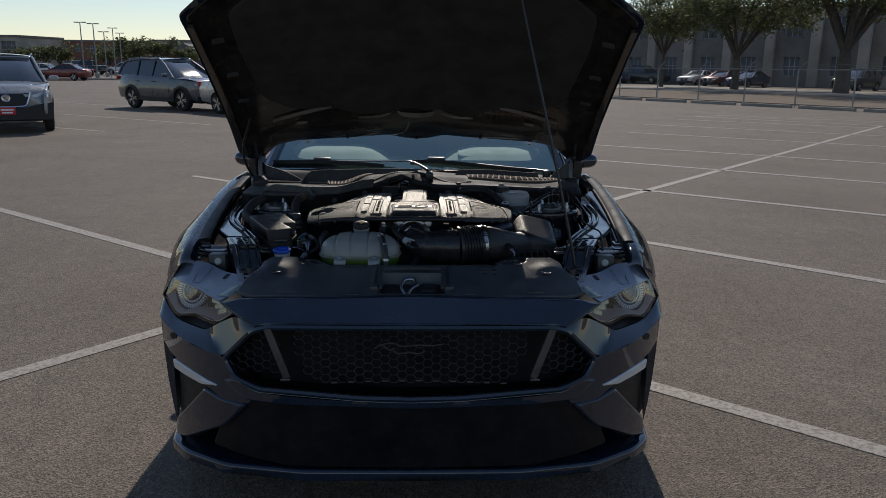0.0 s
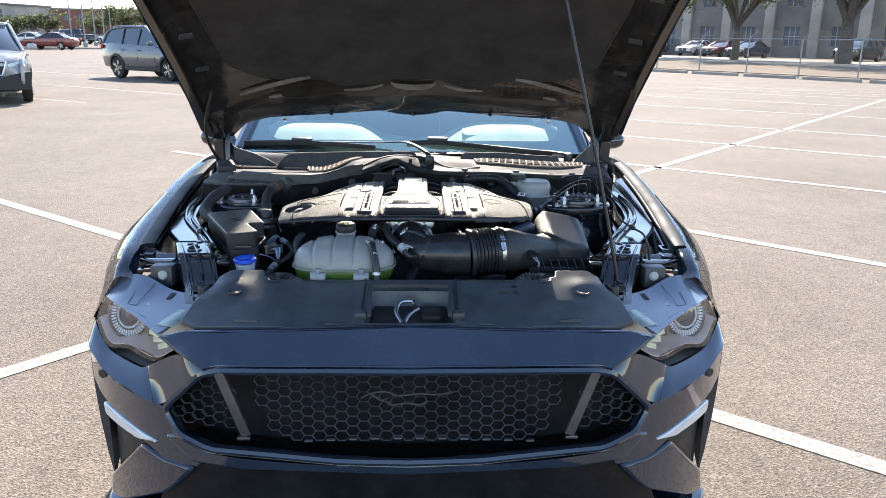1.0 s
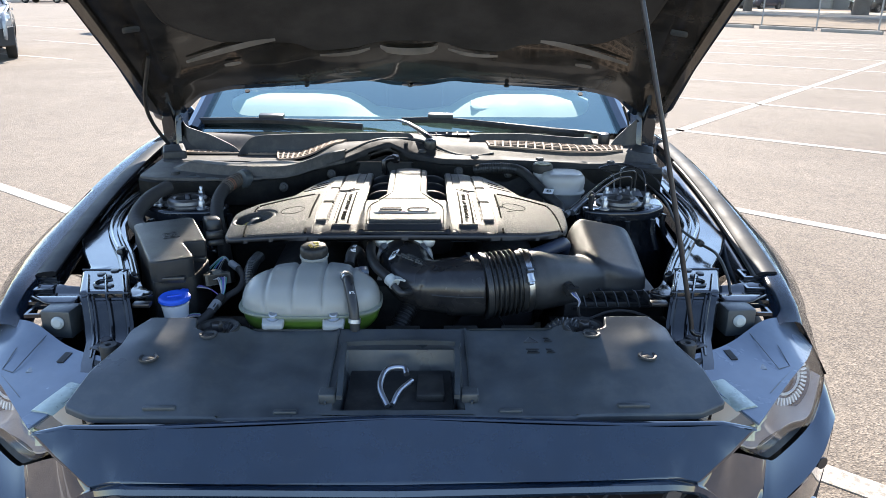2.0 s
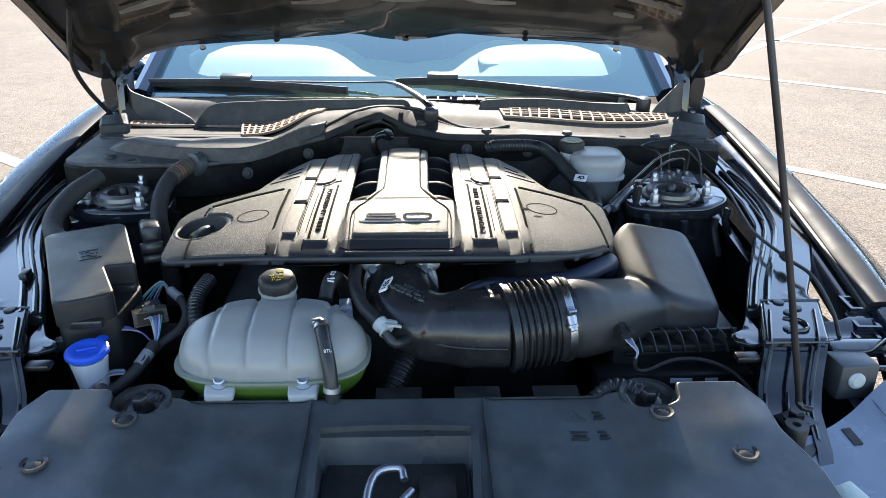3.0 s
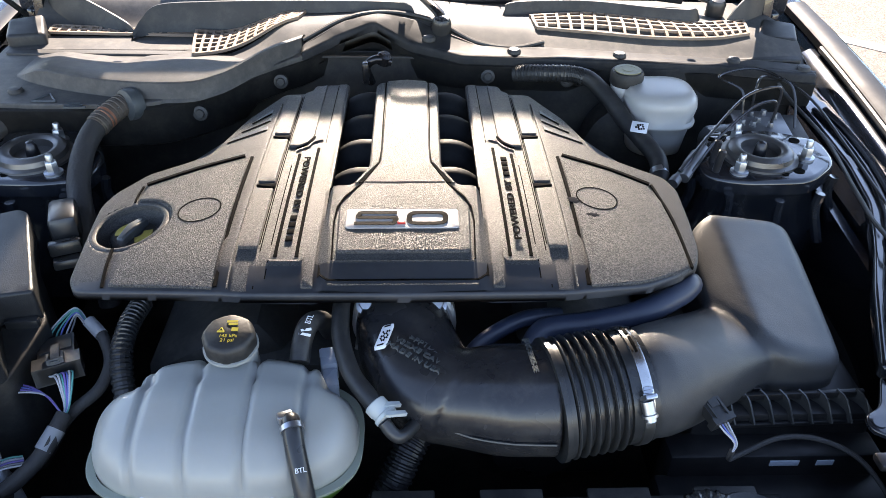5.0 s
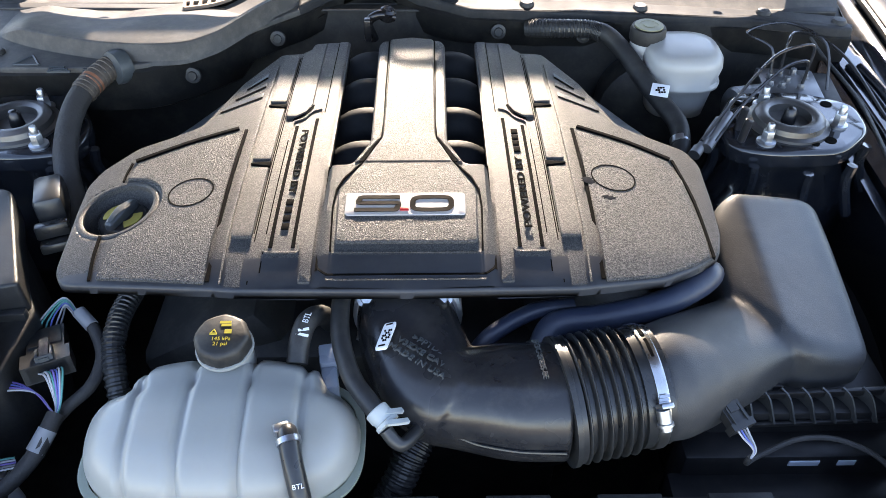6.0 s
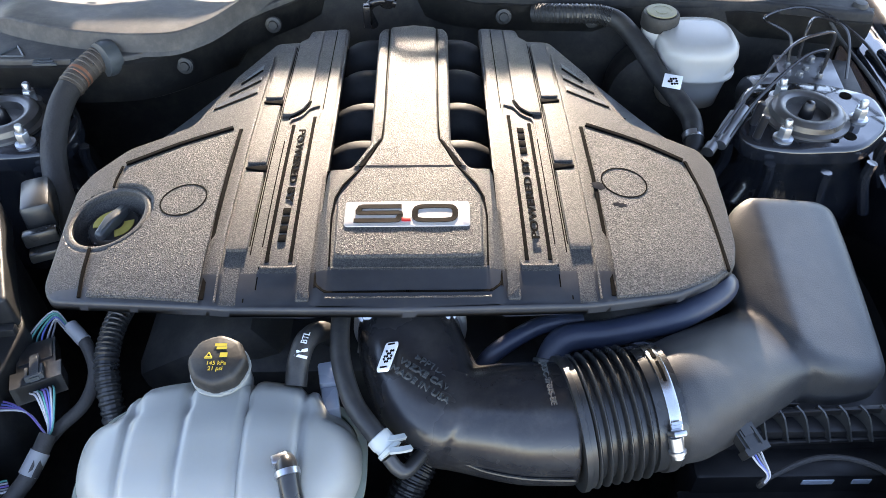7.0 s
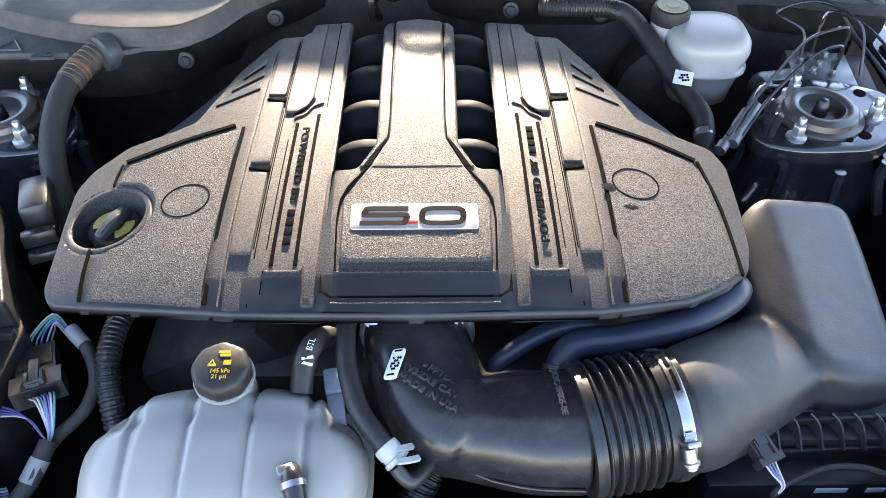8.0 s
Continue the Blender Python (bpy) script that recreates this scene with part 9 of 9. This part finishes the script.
def building(name, label, a, b, deep, high, wall_mat, bays, storeys, win=(0.55, 0.55), piers=0.0, pier_mat=None, roof_rise=0.0):
    """A block whose front runs from a to b on the ground."""
    a, b = Vector((*a, 0)), Vector((*b, 0))
    d = (b - a).normalized()
    out = Vector((d.y, -d.x, 0))
    Lw = (b - a).length
    ob = thing(name, a, label, "building")
    bw, sh = Lw / bays, high / storeys
    ww, wh = bw * win[0], sh * win[1]
    k = bmesh.new()

    def quad(u0, u1, z0, z1, o=0.0):
        p = [a + d * u + out * o + Vector((0, 0, z)) for u, z in ((u0, z0), (u1, z0), (u1, z1), (u0, z1))]
        return k.faces.new([k.verts.new(q) for q in p])
    for i in range(bays):           # the wall with real openings
        for j in range(storeys):
            u, z = i * bw, j * sh
            w0, w1, z0, z1 = u + (bw - ww) / 2, u + (bw + ww) / 2, z + (sh - wh) * 0.55, z + (sh - wh) * 0.55 + wh
            quad(u, w0, z, z + sh), quad(w1, u + bw, z, z + sh), quad(w0, w1, z, z0), quad(w0, w1, z1, z + sh)
            for (p0, q0, p1, q1) in ((w0, z0, w1, z0), (w1, z0, w1, z1), (w1, z1, w0, z1), (w0, z1, w0, z0)):
                c = [a + d * p0 + Vector((0, 0, q0)), a + d * p1 + Vector((0, 0, q1)), a + d * p1 - out * 0.3 + Vector((0, 0, q1)), a + d * p0 - out * 0.3 + Vector((0, 0, q0))]
                k.faces.new([k.verts.new(q) for q in c])
    back = -out * deep
    c = [a, b, b + back, a + back]
    for p, q in ((c[1], c[2]), (c[2], c[3]), (c[3], c[0])):
        k.faces.new([k.verts.new(v) for v in (p, q, q + Vector((0, 0, high)), p + Vector((0, 0, high)))])
    part("wall", k, wall_mat, ob, smooth=False)
    k = bmesh.new()
    if roof_rise:
        mid = [(a + b) / 2 + Vector((0, 0, high + roof_rise)), (a + b) / 2 + back + Vector((0, 0, high + roof_rise))]
        e = 0.5
        A, B, C, D = a - d * e + out * e + Vector((0, 0, high)), b + d * e + out * e + Vector((0, 0, high)), b + d * e + back + Vector((0, 0, high)), a - d * e + back + Vector((0, 0, high))
        vs = {n_: k.verts.new(v) for n_, v in zip("ABCDEF", (A, B, C, D, mid[0] + out * e, mid[1]))}
        for f_ in ("AEFD", "BCFE", "ABE", "DFC"):
            k.faces.new([vs[q] for q in f_])
    else:
        block(k, (a + b) / 2 + back / 2 + Vector((0, 0, high + 0.15)), (Lw + 0.5, deep + 0.5, 0.35), (0, 0, math.degrees(math.atan2(d.y, d.x))), 0.05)
    part("roof", k, ROOF, ob)
    ang = math.degrees(math.atan2(d.y, d.x))
    for i in range(bays):
        for j in range(storeys):
            u, z = (i + 0.5) * bw, j * sh + (sh - wh) * 0.55 + wh / 2
            k = bmesh.new()
            block(k, a + d * u - out * 0.2 + Vector((0, 0, z)), (ww, 0.04, wh), (0, 0, ang), 0)
            w = part("window", k, PANE, ob)
            k = bmesh.new()
            for t in (-0.5, -0.17, 0.17, 0.5):
                block(k, a + d * (u + t * ww) - out * 0.16 + Vector((0, 0, z)), (0.06, 0.06, wh), (0, 0, ang), 0)
            for t in (-0.5, 0, 0.5):
                block(k, a + d * u - out * 0.16 + Vector((0, 0, z + t * wh)), (ww, 0.05, 0.06), (0, 0, ang), 0)
            part("window_frame", k, STONE, w, smooth=False)
    if piers:
        for i in range(bays + 1):
            k = bmesh.new()
            block(k, a + d * (i * bw) + out * 0.2 + Vector((0, 0, high / 2)), (piers, 0.5, high), (0, 0, ang), 0.03)
            part("pier", k, pier_mat, ob)
    return ob


building("school_building", "low grey two-storey building with tall piers behind trees", (15.89, 91.14), (39.46, 67.27), 16, 7.2, STONE_DARK, 8, 2, (0.34, 0.5), 0.9, STONE)
building("school_building", "grey two-storey wing with narrow windows", (40.49, 68.9), (61.5, 48.82), 14, 7.4, STONE, 7, 2, (0.30, 0.5), 0.8, STONE)
building("gabled_building", "brown gabled roof building behind trees", (26.65, 95.48), (34.85, 91.14), 10, 6.6, STONE_DARK, 3, 2, (0.4, 0.5), 0, None, 2.4)
building("brick_building", "long red-brick building across the far lot", (-82, 162.75), (-57.4, 164.92), 20, 5.9, BRICK, 9, 2, (0.5, 0.45), 0, None)
building("glass_building", "grey building with a glass corner across the far lot", (-57.4, 166), (-47.15, 166), 20, 6.2, STONE, 4, 2, (0.75, 0.6))
building("glass_building", "small building with teal glass across the far lot", (-79.95, 131.28), (-67.14, 129.12), 12, 5.6, STONE, 4, 2, (0.8, 0.5))
building("small_house", "brown roofed house across the far lot", (-46.12, 138.88), (-38.95, 137.79), 9, 3.2, BRICK, 3, 1, (0.4, 0.4), 0, None, 1.9)

# ---- far fence and light poles on the left ----
fence2 = thing("far_fence", (-24.6, 72.5, 0), "low wire fence along the far edge of the lot", "fence")
for i in range(14):
    k = bmesh.new()
    p = Vector((-43 + i * 1.95, 67.5 + i * 0.6, 0))
    tube(k, [p, p + Vector((0, 0, 1.3))], 0.03, 6, 1)
    part("fence_post", k, FENCE_STEEL, fence2)
k = bmesh.new()
for z in (0.4, 0.85, 1.28):
    tube(k, [(-43, 67.5, z), (-17.65, 75.3, z)], 0.015, 5, 1)
part("rail", k, FENCE_STEEL, fence2)
k = bmesh.new()
sweep(k, [(-72, 58.6, 0), (-43, 67.0, 0), (-17.4, 74.8, 0), (2, 80, 0)], [(-0.25, 0), (-0.2, 0.15), (0.2, 0.15), (0.25, 0)], n=4)
tagged(part("far_kerb", k, CONCRETE), "pale concrete kerb at the lot's far edge", "kerb", kind="structure")
for x, y, h in ((-35.5, 80.2, 5.6), (-34.4, 80.7, 5.5), (-36.5, 88.5, 5.0), (-38.9, 97.2, 5.8), (-42.2, 108, 5.6)):
    k = bmesh.new()
    tube(k, [(x, y, 0), (x, y, h * 0.5), (x, y, h)], lambda u: 0.085 - 0.035 * u, 8, 3)
    lathe(k, [(0.22, 0), (0.22, 0.5), (0.15, 0.55)], (x, y, 0), (0, 0, 1), 10)
    ob = thing("street_lamp", (x, y, 0), "pale steel parking-lot light pole", "lamp post", "light poles")
    part("pole", k, FENCE_STEEL, ob)
    k = bmesh.new()
    block(k, (x - 0.36, y, h), (0.45, 0.3, 0.10), (0, 0, 0), 0.03)
    block(k, (x + 0.36, y, h), (0.45, 0.3, 0.10), (0, 0, 0), 0.03)
    tube(k, [(x - 0.36, y, h), (x + 0.36, y, h)], 0.03, 6, 1)
    part("lamp_head", k, FENCE_STEEL, ob)

# ---- trees ----
BARK = surface("bark", (0.085, 0.072, 0.062), 0.9, fine=22, coarse=3, vary=0.4, bump=0.9, depth=0.03)


def leaf_mat():
    m, n, l, b = nodes_of("oak_leaf")
    geo = n.new("ShaderNodeNewGeometry")
    l.new(ramp(n, l, geo.outputs["Random Per Island"], [(0.0, (0.045, 0.055, 0.026)), (0.5, (0.085, 0.098, 0.048)), (1.0, (0.155, 0.165, 0.085))]), b.inputs["Base Color"])
    b.inputs["Roughness"].default_value, b.inputs["Specular IOR Level"].default_value = 0.6, 0.3
    tr, mx = n.new("ShaderNodeBsdfTranslucent"), n.new("ShaderNodeMixShader")
    tr.inputs[0].default_value, mx.inputs[0].default_value = (0.16, 0.18, 0.075, 1), 0.35
    l.new(b.outputs[0], mx.inputs[1])
    l.new(tr.outputs[0], mx.inputs[2])
    l.new(mx.outputs[0], n["Material Output"].inputs[0])
    return m


LEAF = leaf_mat()


def tree(at, high, spread, trunk, label, leaves=2600, low=0.35, seed=1, leaf=0.22):
    rnd = random.Random(seed)
    at = Vector((*at, 0))
    ob = thing("tree", at, label, "tree", "trees")
    k = bmesh.new()
    fork = high * low
    tube(k, [at + Vector((0, 0, -0.1)), at + Vector((0.05, 0, fork * 0.5)), at + Vector((0, 0.05, fork))], lambda u: trunk * (1.25 - 0.45 * u), 12, 5)
    tips = []
    for i in range(8):
        w = 2 * math.pi * (i + rnd.random() * 0.6) / 8
        r = spread * (0.45 + 0.35 * rnd.random())
        e = at + Vector((r * math.cos(w), r * math.sin(w), high * (0.58 + 0.3 * rnd.random())))
        s0 = at + Vector((0, 0, fork * (0.85 + 0.15 * rnd.random())))
        mid = s0.lerp(e, 0.5) + Vector((0, 0, 0.10 * high))
        tube(k, [s0, mid, e], lambda u: trunk * (0.55 - 0.48 * u), 7, 4)
        tips += [mid, e, s0.lerp(e, 0.75) + Vector((0, 0, 0.1 * high))]
        for _ in range(3):
            t2 = e + Vector((rnd.gauss(0, 1), rnd.gauss(0, 1), rnd.gauss(0, 0.5))) * spread * 0.22
            tube(k, [mid.lerp(e, 0.6), mid.lerp(t2, 0.7), t2], lambda u: trunk * (0.16 - 0.13 * u), 5, 3)
            tips.append(t2)
    part("trunk", k, BARK, ob, "dark branching trunk")
    k = bmesh.new()
    clumps = [t + Vector((rnd.gauss(0, 1), rnd.gauss(0, 1), rnd.gauss(0, 0.6))) * spread * 0.10 for t in tips for _ in range(3)]
    verts, faces = [], []
    for i in range(leaves):
        c = clumps[rnd.randrange(len(clumps))]
        p = c + Vector((rnd.gauss(0, 1), rnd.gauss(0, 1), rnd.gauss(0, 0.65))) * spread * 0.10
        q = Euler((rnd.uniform(-1, 1), rnd.uniform(-1, 1), rnd.uniform(0, 6.3))).to_matrix()
        s = leaf * rnd.uniform(0.5, 1.25)
        n0 = len(verts)
        for a, b in ((-1, 0), (-0.3, 0.42), (0.6, 0.35), (1, 0), (0.5, -0.4), (-0.4, -0.35)):
            verts.append(p + q @ Vector((a * s, b * s, 0.12 * s * abs(b))) - at)
        faces.append(tuple(range(n0, n0 + 6)))
    me = bpy.data.meshes.new("crown")
    me.from_pydata(verts, [], faces)
    me.materials.append(LEAF)
    crown = new("crown", me)
    crown.parent = ob
    tagged(crown, "uneven crown of small dull-green leaves", kind="stuff")
    k.free()
    return ob


tree((27.2, 47.9), 10.5, 6.2, 0.42, "broad live oak with a dark forked trunk", 16000, 0.27, 3, 0.14)
tree((23.0, 55.0), 9.0, 5.6, 0.26, "live oak with a slim leaning trunk beside the fence", 13000, 0.28, 8, 0.14)
tree((19.5, 61.5), 8.0, 4.4, 0.16, "young live oak beside the drive", 9000, 0.36, 12, 0.14)
tree((34.5, 51.5), 11.0, 6.5, 0.38, "tall live oak behind the parked cars", 12000, 0.27, 17, 0.16)
for i, (x, y, h, sp) in enumerate(((-65.1, 128, 4.2, 3.2), (-61.5, 131.3, 4.6, 3.0), (-69.5, 119.3, 3.6, 2.6), (-48.7, 130.2, 5.8, 3.4), (-44.6, 131.3, 6.0, 3.2), (-51.8, 136.7, 5.0, 3.0), (-39.5, 128, 4.4, 2.6), (-58.4, 144.3, 4.6, 3.4), (14.3, 103.1, 7.5, 4.5))):
    tree((x, y), h, sp, 0.15, "distant round-headed tree beyond the far lot", 1500, 0.25, 40 + i, 0.26)
